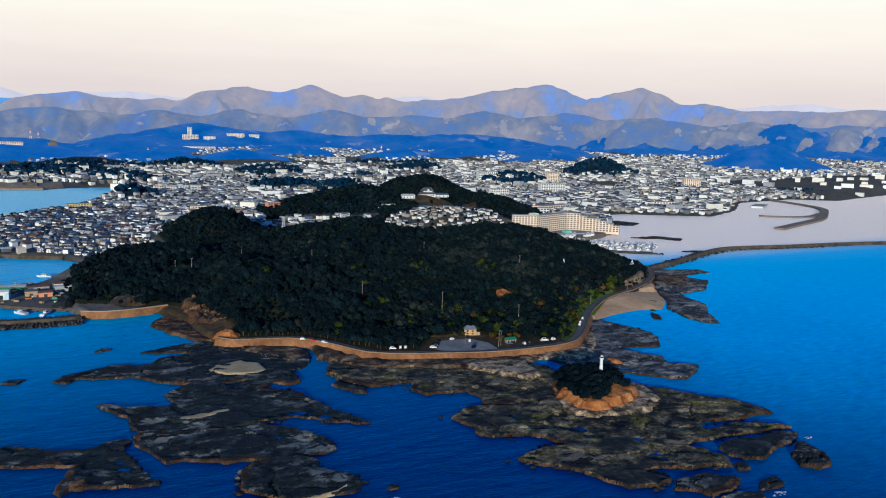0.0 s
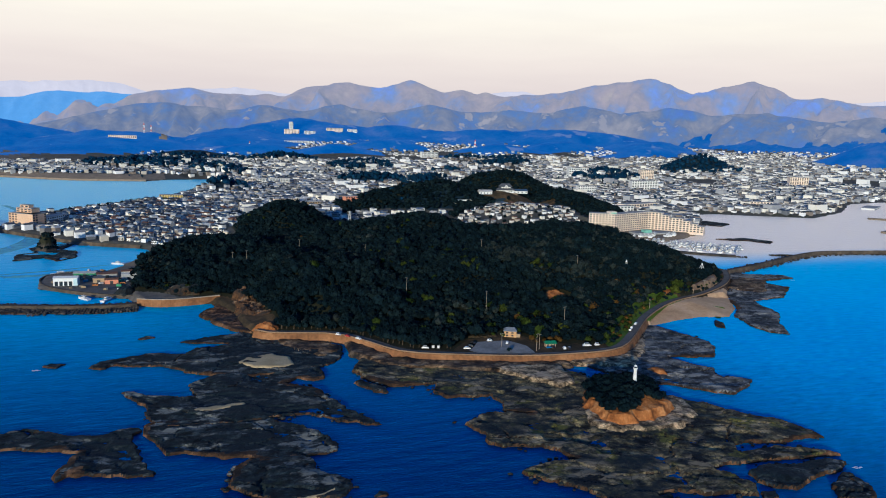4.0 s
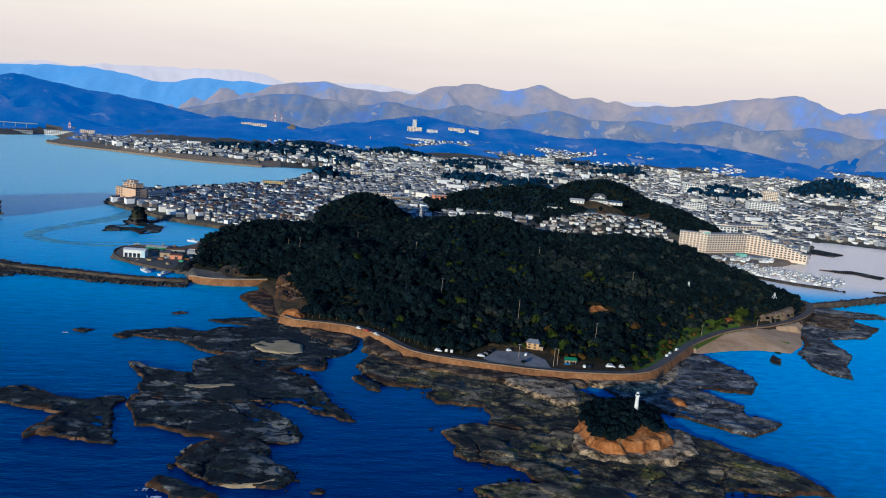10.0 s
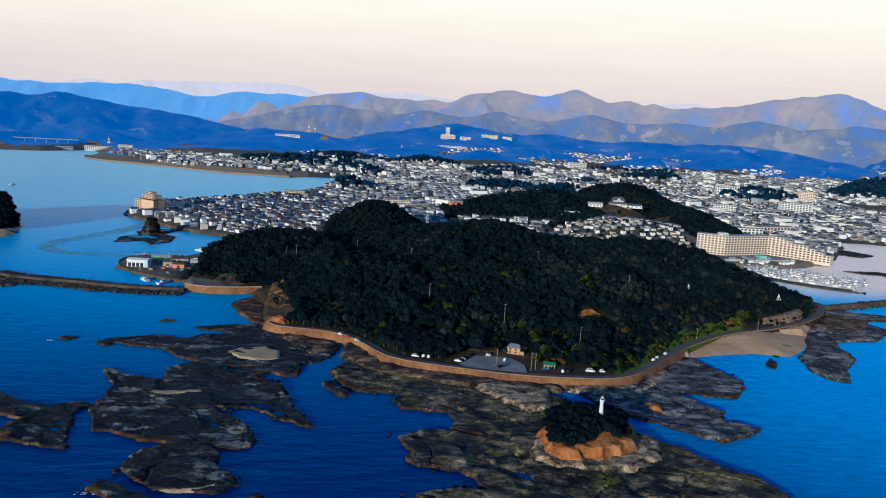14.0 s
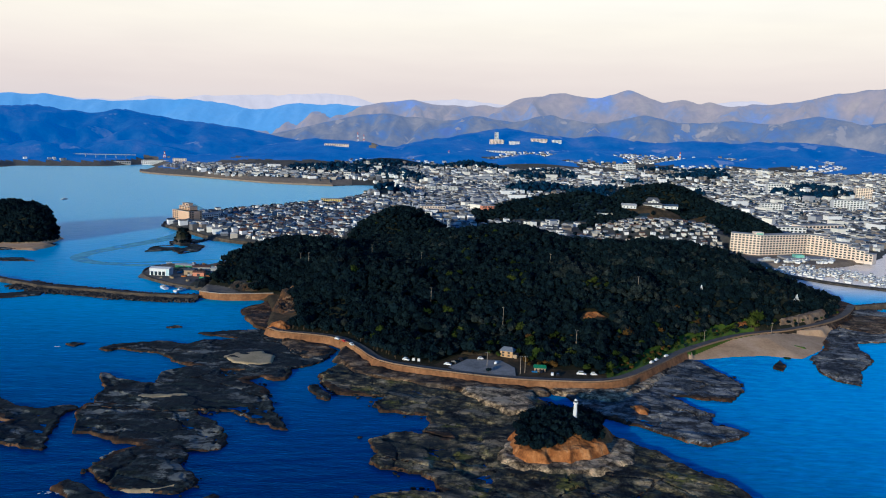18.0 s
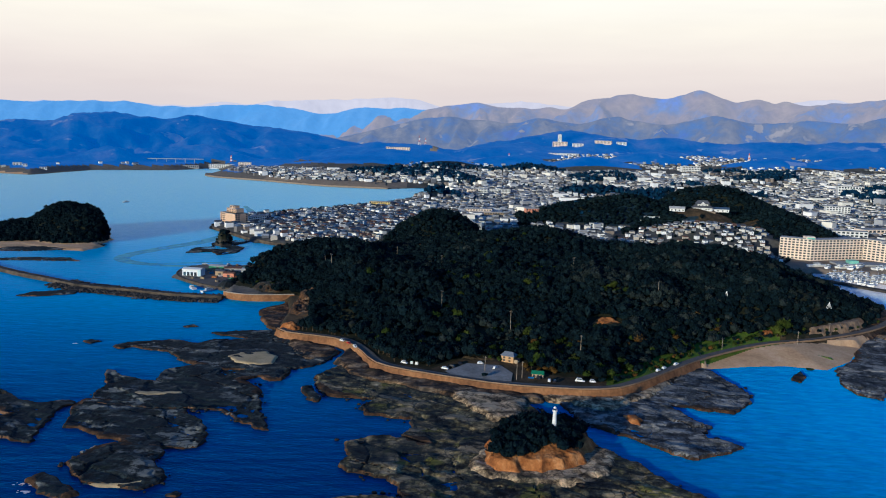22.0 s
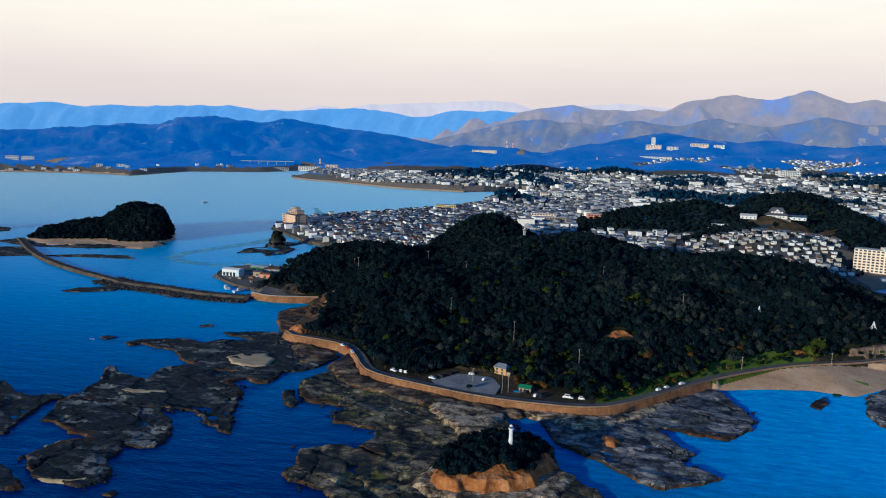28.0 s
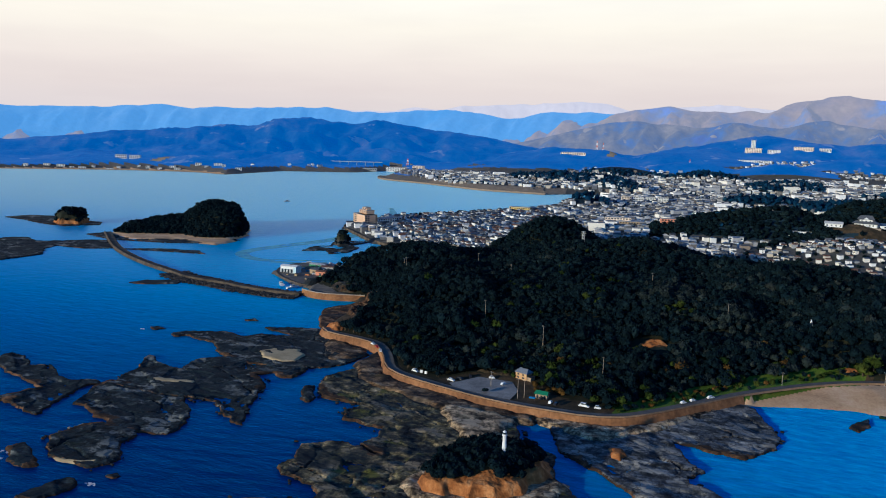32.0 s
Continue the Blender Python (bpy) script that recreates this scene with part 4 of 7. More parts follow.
mound([(-62, 478), (-47, 455), (-40, 436), (-26, 426), (7, 415), (38, 406), (60, 404), (58, 392), (30, 388), (0, 395), (-30, 407), (-52, 420), (-66, 446)], 2.6, "brown shingle strip along the wall's foot", M_REDSAND, seed=5, slope=3)
mound([(6, 402), (38, 402), (52, 392), (50, 376), (46, 360), (34, 358), (20, 372), (8, 388)], 3.1, "tan sandy rise on the rock shelf", M_TANSHELF, seed=6)
mound([(22, 322), (21, 304), (30, 296), (44, 292), (58, 293), (72, 296), (84, 305), (90, 318), (88, 334), (78, 344), (60, 340), (40, 338), (28, 334)], 2.7, "worn tan rock apron round the islet's cliff", M_TANSHELF, "rock_apron", 31, 0.8, 6.0)
mound([(57, 401), (66, 404), (85, 404), (102, 408), (120, 426), (140, 450), (148, 450), (136, 436), (122, 414), (108, 398), (98, 384), (86, 382), (74, 390), (62, 394)], 2.2, "tan shingle and rubble along the wall's foot", M_TANSHELF, seed=7, slope=3)
mound([(306, 560), (318, 580), (340, 600), (358, 606), (374, 592), (356, 572), (338, 548), (322, 540)], 2.1, "rust-brown rubble below the eastern headland", M_REDSAND, seed=12, slope=3)
mound([(98, 378), (104, 380), (108, 372), (105, 364), (99, 366)], 3.0, "tan sandstone knob on the grey shelf", M_CLIFF, "rock", 8, 0.6, 3.0)
mound([(-165, 372), (-150, 378), (-132, 382), (-128, 378), (-146, 368)], 1.75, "pale yellowish sand in a rock hollow", M_PALESAND, seed=9, slope=3)
mound([(-130, 276), (-112, 279), (-100, 283), (-100, 278), (-112, 274), (-126, 274)], 1.5, "tan sand along the rock's rim", M_PALESAND, seed=10, slope=3)


mound([(236, 512), (246, 505), (254, 499), (250, 496), (240, 502), (232, 508)], 2.6, "low dark grass tuft strip on the sand", M_GRASS, "grass_patch", 11, 0.8, 3.0)
M_ALGAE = plain("green_algae", [(0.008, 0.03, 0.008), (0.025, 0.07, 0.012)], 0.3, 0.8, 6, 0.3, 0.1)
for k, o in enumerate(([(196, 486), (206, 487), (212, 484), (207, 480), (199, 481)], [(172, 477), (184, 483), (192, 484), (186, 480), (176, 474)], [(226, 482), (233, 480), (231, 475), (225, 477)])):
    mound(o, 0.5, "dark green algae on stones along the waterline", M_ALGAE, "algae_patch", 12 + k, 0.7, 2.0)


# ---- wooded islet with the bare sandstone cliff ----
def islet():
    base = [(28, 318), (28, 307), (34, 302), (42, 301), (48, 305), (54, 301), (64, 304), (72, 313), (77, 325), (80, 340), (74, 352), (60, 358), (46, 354), (34, 342), (29, 330)]
    lo, hi, cell = (20, 292), (88, 366), 0.6
    ny, nx = int((hi[1] - lo[1]) / cell), int((hi[0] - lo[0]) / cell)
    y, x = np.meshgrid(np.linspace(lo[1], hi[1], ny), np.linspace(lo[0], hi[0], nx), indexing="ij")
    d = inside_distance(base, x + (fbm(x, y, 9, 3, 4) - 0.5) * 6, y + (fbm(x, y, 9, 3, 5) - 0.5) * 6)
    # gullies run down the cliff round the islet
    a = np.arctan2(y - 328, x - 53)
    gully = fbm(a * 5 + 40, d * 0.12, 1.0, 4, 6)
    z = 0.6 + 1.2 * step(-1.0, 1.0, d) + 5.0 * step(0.3, 4.6 + 2.5 * (gully - 0.5), d) + 2.3 * step(4.5, 18, d)
    z = z + (gully - 0.5) * 1.9 * step(0, 2.0, d) * step(10, 5, d) + (fbm(x, y, 2.4, 3, 7) - 0.5) * 1.0 * step(0, 2, d)
    used, q, _ = grid_faces(d > -1.0)
    ob = mesh_object("islet", np.stack([x.ravel(), y.ravel(), z.ravel()], -1)[used], q, M_CLIFF)
    tagged(ob, "small islet with bare orange sandstone cliffs", "islet")
    return x[0], y[:, 0], z


ISLET_X, ISLET_Y, ISLET_Z = islet()


def islet_height(px, py):
    return float(ISLET_Z[int(np.argmin(np.abs(ISLET_Y - py))), int(np.argmin(np.abs(ISLET_X - px)))])


M_TANROCK = plain("tan_sandstone", [(0.13, 0.08, 0.05), (0.24, 0.16, 0.10), (0.34, 0.24, 0.15)], 0.2, 0.9, 7.0, 0.5, 0.3)


# bare sandstone faces along the road and on the headland
def rock_face(outline, top, base, label, seed, material=M_CLIFF, rough=4.0):
    p = np.array(outline, float)
    lo, hi, cell = p.min(0) - 2, p.max(0) + 2, 0.8
    y, x = np.meshgrid(np.arange(lo[1], hi[1], cell), np.arange(lo[0], hi[0], cell), indexing="ij")
    d = inside_distance(outline, x + (fbm(x, y, 5, 3, seed) - 0.5) * 3, y + (fbm(x, y, 5, 3, seed + 4) - 0.5) * 3)
    z = base + (top - base) * step(-0.5, 5.0, d) + (fbm(x, y, 5, 5, seed + 8) - 0.5) * rough * step(0, 2, d)
    u, q, _ = grid_faces(d > -1)
    return tagged(mesh_object("cliff", np.stack([x.ravel(), y.ravel(), z.ravel()], -1)[u], q, material), label, "cliff")


rock_face([(216, 527), (226, 531), (232, 540), (222, 544), (212, 536)], 9.5, 4, "bare orange sandstone knob beside the road", 61, rough=2.5)
rock_face([(249, 536), (264, 544), (280, 554), (297, 566), (309, 580), (304, 590), (290, 578), (272, 564), (250, 547)], 11, 3.5, "bare tan sandstone cliff beside the road", 62, M_TANROCK, 0.9)
rock_face([(-118, 508), (-110, 497), (-101, 494), (-98, 503), (-106, 514)], 7.5, 3, "orange sandstone bluff at the road's end", 63)
rock_face([(-128, 590), (-116, 578), (-106, 560), (-96, 556), (-92, 572), (-104, 592), (-118, 604)], 13, 1, "rust-brown sandstone cliff of the headland", 64, M_REDROCK, 6.0)
rock_face([(-127, 582), (-116, 592), (-104, 570), (-97, 548), (-99, 530), (-112, 532), (-124, 549)], 8, 1, "weathered rust-brown rocks at the foot of the headland", 69, M_REDROCK, 7.0)
rock_face([(-176, 622), (-160, 612), (-146, 612), (-142, 624), (-160, 634)], 11, 4, "dark bare cliff behind the causeway", 65, M_ROCK_ISLET)
rock_face([(-212, 640), (-202, 632), (-194, 640), (-196, 655), (-208, 658)], 7, 2, "dark bare cliff behind the port", 66, M_ROCK, 2.0)
rock_face([(94, 512), (102, 509), (114, 512), (120, 519), (114, 526), (100, 525)], float(land_height(np.array([107.0]), np.array([518.0]))[0][0]) + 1.6, float(land_height(np.array([107.0]), np.array([511.0]))[0][0]), "orange bare earth slip in the wood", 67)
rock_face([(10, 447), (20, 444), (34, 446), (38, 452), (24, 456), (12, 454)], 6.8, 4.5, "brown bare earth bank behind the car park", 68, M_EARTH)


# ---- shore road, sea wall ----
def resample(line, gap):
    """Evenly spaced points along a smoothed line, with the unit normal to its left."""
    p = np.array(line, float)
    for _ in range(2):
        q = np.empty((2 * len(p) - 2, 2))
        q[0::2], q[1::2] = p[:-1] * 0.75 + p[1:] * 0.25, p[:-1] * 0.25 + p[1:] * 0.75
        p = np.vstack([p[:1], q, p[-1:]])
    s = np.r_[0, np.cumsum(np.hypot(*np.diff(p, axis=0).T))]
    n = max(2, int(round(s[-1] / gap)) + 1)
    k = np.linspace(0, s[-1], n)
    out = np.stack([np.interp(k, s, p[:, 0]), np.interp(k, s, p[:, 1])], -1)
    tan = np.gradient(out, axis=0)
    tan /= np.hypot(*tan.T)[:, None]
    return out, np.stack([-tan[:, 1], tan[:, 0]], -1)


def section(name, a, b, na, nb, profile, material, parent):
    """One piece of a wall between two stations; profile: (offset to the left, height) going round."""
    m = len(profile)
    v = [(p[0] + n[0] * o, p[1] + n[1] * o, z) for p, n in ((a, na), (b, nb)) for o, z in profile]
    f = [(i, (i + 1) % m, m + (i + 1) % m, m + i) for i in range(m)] + [tuple(range(m))[::-1], tuple(range(m, 2 * m))]
    return mesh_object(name, v, f, material, parent)


def wall_along(name, label, line, profile, gap, material, category, piece="wall_panel", jitter=0.0):
    pts, nor = resample(line, gap)
    top = tagged(new(name), label, category)
    rnd = random.Random(len(pts))
    for i in range(len(pts) - 1):
        cut = 0.004
        a, b = pts[i] * (1 - cut) + pts[i + 1] * cut, pts[i] * cut + pts[i + 1] * (1 - cut)
        dz = rnd.uniform(-jitter, jitter)
        section(piece, a, b, nor[i], nor[i + 1], [(o, z + (dz if z > 1 else 0)) for o, z in profile], material, top)
    return top


wall_along("sea_wall", "brown weathered concrete sea wall below the shore road", ROAD_EDGE[:14] + [(158, 469)], [(-3.0, -0.5), (-0.5, 5.0), (0.0, 5.0), (0.4, -0.5)], 7.5, M_CONCRETE, "sea wall", jitter=0.05)
M_PARAPET = plain("pale_parapet", [(0.30, 0.24, 0.18), (0.42, 0.34, 0.26)], 0.2, 0.85, 9.0, 0.2, 0.03)
wall_along("parapet", "low pale concrete kerb along the shore road", ROAD_EDGE, [(0.02, 4.6), (0.02, 5.75), (0.45, 5.75), (0.45, 4.6)], 12.0, plain("stained_kerb", [(0.20, 0.125, 0.07), (0.32, 0.21, 0.13)], 0.12, 0.85, 9.0, 0.2, 0.03), "parapet", "kerb_block")
road_p, road_n = resample(ROAD_EDGE, 3.0)
rv = [(p[0] + n[0] * o, p[1] + n[1] * o, 5.08) for p, n in zip(road_p, road_n) for o in (0.46, 2.2, 4.0, 5.9)]
road = mesh_object("road", rv, [(4 * i + k, 4 * i + 4 + k, 4 * i + 5 + k, 4 * i + 1 + k) for i in range(len(road_p) - 1) for k in range(3)], M_ASPHALT)
tagged(road, "narrow grey asphalt shore road behind the sea wall", "road", kind="structure")
park_v = [(x, y, 5.15) for x, y in CAR_PARK]
lot = mesh_object("pavement", park_v, [tuple(range(len(park_v)))], plain("car_park_gravel", [(0.20, 0.185, 0.165), (0.29, 0.27, 0.24), (0.36, 0.335, 0.30)], 0.12, 0.9, 8, 0.3, 0.03))
tagged(lot, "pale grey gravel car park beside the road", "car park", kind="structure")


# ---- trees ----
def foliage(name, dark, mid, light, scale=0.05):
    m = plain(name, [dark, mid, light], scale, 0.9, 12.0, 0.6, 0.4, island=0.6)
    m.node_tree.nodes["Principled BSDF"].inputs["Specular IOR Level"].default_value = 0.04
    return m


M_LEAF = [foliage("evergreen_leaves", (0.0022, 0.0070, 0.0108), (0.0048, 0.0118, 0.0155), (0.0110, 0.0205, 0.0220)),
          foliage("yellow_green_leaves", (0.012, 0.024, 0.005), (0.028, 0.042, 0.008), (0.060, 0.070, 0.013)),
          foliage("rusty_leaves", (0.045, 0.027, 0.008), (0.09, 0.048, 0.013), (0.14, 0.075, 0.02)),
          foliage("grey_twigs", (0.012, 0.019, 0.020), (0.020, 0.028, 0.027), (0.034, 0.040, 0.036))]
M_BARK = plain("bark", [(0.05, 0.035, 0.025), (0.10, 0.075, 0.05)], 1.5, 0.95)


def crown_arrays(seed, radius=3.4, height=5.2, leaves=120, lumps=3):
    """A broad crown: a few uneven lumps with small leaf clumps standing out of them. Base of the crown at z = 0."""
    rnd = np.random.RandomState(seed)
    bm = bmesh.new()
    bmesh.ops.create_icosphere(bm, subdivisions=1, radius=1.0)
    sv = np.array([v.co for v in bm.verts])
    sf = np.array([[v.index for v in f.verts] for f in bm.faces])
    bm.free()
    vs, fs, n = [], [], 0
    cen = []
    for i in range(lumps):
        a = rnd.uniform(0, 6.28)
        c = np.array([math.cos(a) * radius * 0.42, math.sin(a) * radius * 0.42, height * rnd.uniform(0.36, 0.62)]) if i else np.array([0, 0, height * 0.52])
        r = np.array([radius * rnd.uniform(0.5, 0.72), radius * rnd.uniform(0.5, 0.72), height * rnd.uniform(0.30, 0.44)])
        vs.append(c + sv * r * (1 + rnd.uniform(-0.22, 0.22, (len(sv), 1))))
        fs.append(sf + n)
        n += len(sv)
        cen.append((c, r))
    for k in range(leaves):
        c, r = cen[rnd.randint(lumps)]
        w = rnd.normal(size=3)
        w[2] = abs(w[2]) * 0.9 - 0.25
        w /= np.linalg.norm(w)
        p = c + r * w * rnd.uniform(0.92, 1.22)
        u = rnd.normal(size=3)
        t = np.cross(w, u)
        t /= np.linalg.norm(t)
        s = rnd.uniform(0.35, 0.8)
        t2 = np.cross(w + 0.8 * rnd.normal(size=3), t)
        t2 /= np.linalg.norm(t2) + 1e-6
        vs.append(np.array([p + t * s, p - t * s * 0.8 + t2 * s * 0.5, p - t2 * s, p + t2 * s * 0.3 + w * s * 0.6]))
        fs.append(np.array([[0, 1, 2], [0, 2, 3]]) + n)
        n += 4
    return np.vstack(vs), np.vstack(fs)


CROWNS = [crown_arrays(s, lumps=3 + s % 2, leaves=70 + 10 * (s % 3)) for s in range(7)]
# leaves for hill and town trees, shifted blue to paint in distance haze
M_LEAF.append(foliage("haze_blue_leaves", (0.002, 0.017, 0.044), (0.005, 0.027, 0.062), (0.011, 0.042, 0.076)))
LESS_CROWNS = [crown_arrays(20 + s, lumps=3, leaves=40) for s in range(6)]
FAR_CROWNS = [crown_arrays(50 + s, leaves=14, lumps=2) for s in range(4)]


def heights(x, y):
    return land_height(np.asarray(x, float), np.asarray(y, float))[0]


def join_crowns(name, label, x, y, z, size, kinds, forms, seed, category="trees"):
    """Many crowns in one mesh."""
    rnd = np.random.RandomState(seed)
    vs, fs, ms, n = [], [], [], 0
    pick = rnd.randint(len(forms), size=len(x))
    for i, (v, f) in enumerate(forms):
        sel = np.where(pick == i)[0]
        if not len(sel):
            continue
        a = rnd.uniform(0, 6.283, len(sel))
        ca, sa = np.cos(a)[:, None], np.sin(a)[:, None]
        k = size[sel][:, None]
        vx = (v[None, :, 0] * ca - v[None, :, 1] * sa) * k + x[sel][:, None]
        vy = (v[None, :, 0] * sa + v[None, :, 1] * ca) * k + y[sel][:, None]
        vz = v[None, :, 2] * k * rnd.uniform(0.85, 1.25, (len(sel), 1)) + z[sel][:, None]
        vs.append(np.stack([vx, vy, vz], -1).reshape(-1, 3))
        fs.append((f[None] + (np.arange(len(sel)) * len(v))[:, None, None] + n).reshape(-1, 3))
        ms.append(np.repeat(kinds[sel], len(f)))
        n += len(v) * len(sel)
    ob = mesh_object(name, np.vstack(vs), np.vstack(fs), M_LEAF)
    ob.data.polygons.foreach_set("material_index", np.concatenate(ms).astype(np.int32))
    return tagged(ob, label, category, kind="stuff")


def scatter(outline, gap, seed, inset=1.5):
    rnd = np.random.RandomState(seed)
    p = np.array(outline, float)
    y, x = np.meshgrid(np.arange(p[:, 1].min(), p[:, 1].max(), gap * 0.87), np.arange(p[:, 0].min(), p[:, 0].max(), gap), indexing="ij")
    x = x + (np.arange(x.shape[0]) % 2)[:, None] * gap / 2 + rnd.uniform(-0.35, 0.35, x.shape) * gap
    y = y + rnd.uniform(-0.35, 0.35, x.shape) * gap
    x, y = x.ravel(), y.ravel()
    k = inside_distance(outline, x, y) > inset
    return x[k], y[k]


def wood_kinds(x, y, seed):
    rnd = np.random.RandomState(seed)
    n = fbm(x, y, 38, 3, 21)
    front = np.clip((560 - y) / 120, 0, 1) * np.clip((x + 20) / 120, 0, 1)
    u = rnd.uniform(0, 1, len(x))
    k = np.zeros(len(x), int)
    glade = np.hypot((x - 35) / 60, (y - 620) / 50) + 0.8 * (n - 0.5)
    k[(glade < 0.8) & (u < 0.09)] = 1
    k[(n > 0.68) & (u < 0.18) & (y < 600)] = 1
    k[u < 0.02 * front + 0.0006] = 2
    k[(u > 0.996 - 0.07 * front ** 2) & (k == 0)] = 1
    k[(n > 0.58) & (u > 0.78) & (u < 0.86)] = 3
    k[(x > 90 + 90 * n) & (y < 700) & (u > 0.66) & (u < 0.80)] = 3
    for cx, cy, rx, ry, kind, share in ((25, 548, 7, 18, 1, 0.5), (62, 572, 10, 8, 1, 0.4), (51, 629, 18, 12, 1, 0.2), (113, 600, 26, 26, 3, 0.75), (150, 560, 20, 22, 3, 0.5), (95, 428, 8, 6, 1, 0.5), (20, 500, 14, 7, 3, 0.7)):
        k[(np.hypot((x - cx) / rx, (y - cy) / ry) + 1.2 * (n - 0.5) < 1) & (u < share)] = kind
    return k


fx_, fy_ = scatter(FOREST, 4.3, 3)
bare = (np.hypot((fx_ - 106) / 15, (fy_ - 511) / 14) < 1) | (np.hypot((fx_ - 24) / 6, (fy_ - 494) / 6) < 1) | (np.hypot((fx_ - 13) / 7, (fy_ - 806) / 20) < 1) | (np.hypot((fx_ + 6) / 18, (fy_ - 480) / 9) < 0.6) | (np.hypot((fx_ - 43) / 6, (fy_ - 443) / 8) < 1)
bare |= (fx_ > 246) & (fx_ < 310) & (line_distance(ROAD_EDGE, fx_, fy_) < 16)
bare |= (line_distance(ROAD_EDGE, fx_, fy_) < np.where((fx_ > 105) & (fx_ < 225), 15 + 4 * np.sin(fx_ * 0.2), 8.2)) | (inside_distance(CAR_PARK, fx_, fy_) > -3)
fx_, fy_ = fx_[~bare], fy_[~bare]
fk_ = wood_kinds(fx_, fy_, 8)
fz_ = heights(fx_, fy_)
fs_ = np.random.RandomState(4).uniform(0.5, 1.3, len(fx_)) * np.clip(0.95 + 1.5 * (fbm(fx_, fy_, 26, 3, 50) - 0.5), 0.5, 1.5)
edge = line_distance(ROAD_EDGE, fx_, fy_)
order = np.argsort(edge)
single = order[:70]
rest = order[70:]
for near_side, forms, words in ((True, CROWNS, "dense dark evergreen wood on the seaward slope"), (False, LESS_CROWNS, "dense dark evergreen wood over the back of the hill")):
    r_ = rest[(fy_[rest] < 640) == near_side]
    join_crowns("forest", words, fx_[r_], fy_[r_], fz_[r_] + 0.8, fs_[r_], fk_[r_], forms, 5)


def tree_proto(i, kind):
    top = new("tree")
    v, f = CROWNS[i]
    part_v = v.copy()
    part_v[:, 2] += 1.6
    mesh_object("crown", part_v, f, M_LEAF[kind], top)
    bm = bmesh.new()
    prev = None
    for zz, rr, ox in ((-0.6, 0.32, 0.0), (1.2, 0.22, 0.08), (2.6, 0.17, -0.05), (4.2, 0.07, 0.1)):
        ring = [bm.verts.new((ox + rr * math.cos(k * 1.0472), rr * math.sin(k * 1.0472), zz)) for k in range(6)]
        if prev:
            for k in range(6):
                bm.faces.new((prev[k], prev[(k + 1) % 6], ring[(k + 1) % 6], ring[k]))
        prev = ring
    for a in (0.4, 2.5, 4.5):
        c, s = math.cos(a), math.sin(a)
        tip = (c * 1.7, s * 1.7, 4.0)
        b = [bm.verts.new((c * 0.1 - s * 0.09 * q, s * 0.1 + c * 0.09 * q, 2.0 + w)) for q, w in ((-1, 0), (1, 0), (0, 0.18))]
        t = bm.verts.new(tip)
        for q in range(3):
            bm.faces.new((b[q], b[(q + 1) % 3], t))
    part("trunk", bm, M_BARK, top)
    return top


KIND_LABEL = ["dark evergreen broadleaf tree at the wood's edge", "yellow-green tree at the wood's edge", "rust-brown autumn tree at the wood's edge", "bare greyish tree at the wood's edge"]
protos = {}


def plant(x, y, z, size, kind, form, turn, group, label=None):
    key = (form, kind)
    if key not in protos:
        protos[key] = tree_proto(form, kind)
        ob = protos[key]
        ob.matrix_basis = pose(x, y, z, 0, 0, turn) @ Matrix.Scale(size, 4)
    else:
        src = protos[key]
        keep = src.matrix_basis.copy()
        src.matrix_basis = Matrix.Identity(4)
        ob = copy_thing(src, pose(x, y, z, 0, 0, turn) @ Matrix.Scale(size, 4))
        src.matrix_basis = keep
    return tagged(ob, label or KIND_LABEL[kind], "tree", group)


rt = random.Random(6)
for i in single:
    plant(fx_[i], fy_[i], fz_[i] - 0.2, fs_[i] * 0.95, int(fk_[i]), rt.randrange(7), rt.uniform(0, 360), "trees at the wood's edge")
# islet: dense evergreens over its top and back
for px, py in zip(*scatter([(30, 318), (31, 309), (37, 305), (45, 305), (51, 311), (57, 319), (60, 313), (65, 313), (71, 320), (75, 330), (77, 342), (71, 351), (59, 356), (46, 353), (35, 342), (30, 330)], 3.3, 77, 2.0)):
    plant(px, py, islet_height(px, py) - 1.7, rt.uniform(0.65, 1.05), 0, rt.randrange(7), rt.uniform(0, 360), "trees on the islet", "dark wind-shaped evergreen tree on the islet")
cx_, cy_ = scatter([(-70, 1010), (60, 980), (170, 860), (330, 830), (480, 930), (480, 1330), (60, 1330), (-60, 1180)], 6.6, 12)
wz_ = heights(cx_, cy_)
keep_ = (inside_distance(CASTLE_WOOD, cx_, cy_) > 0) | ((wz_ > 15.5) & (inside_distance(VILLAGE, cx_, cy_) < -3))
cx_, cy_ = cx_[keep_], cy_[keep_]
cz_ = heights(cx_, cy_)
clear = (np.hypot((cx_ - 318) / 44, (cy_ - 1096) / 20) < 1) | (np.hypot((cx_ - 350) / 34, (cy_ - 1062) / 24) < 1)
cx_, cy_, cz_ = cx_[~clear], cy_[~clear], cz_[~clear]
join_crowns("castle_wood", "dark evergreen wood on the castle hill", cx_, cy_, cz_ + 0.5, np.random.RandomState(1).uniform(0.9, 1.5, len(cx_)), np.zeros(len(cx_), int), LESS_CROWNS, 6)


# ---- lighthouse ----
M_WHITE = plain("white_paint", [(0.70, 0.70, 0.68), (0.82, 0.82, 0.80)], 0.6, 0.55, 10, 0.1, 0.01)
M_DARK = plain("dark_metal", [(0.03, 0.03, 0.035), (0.06, 0.06, 0.065)], 1.0, 0.5, 8, 0.1, 0.01)
M_GLASS = plain("window_glass", [(0.02, 0.03, 0.04), (0.04, 0.055, 0.07)], 0.3, 0.12, 6, 0.0)


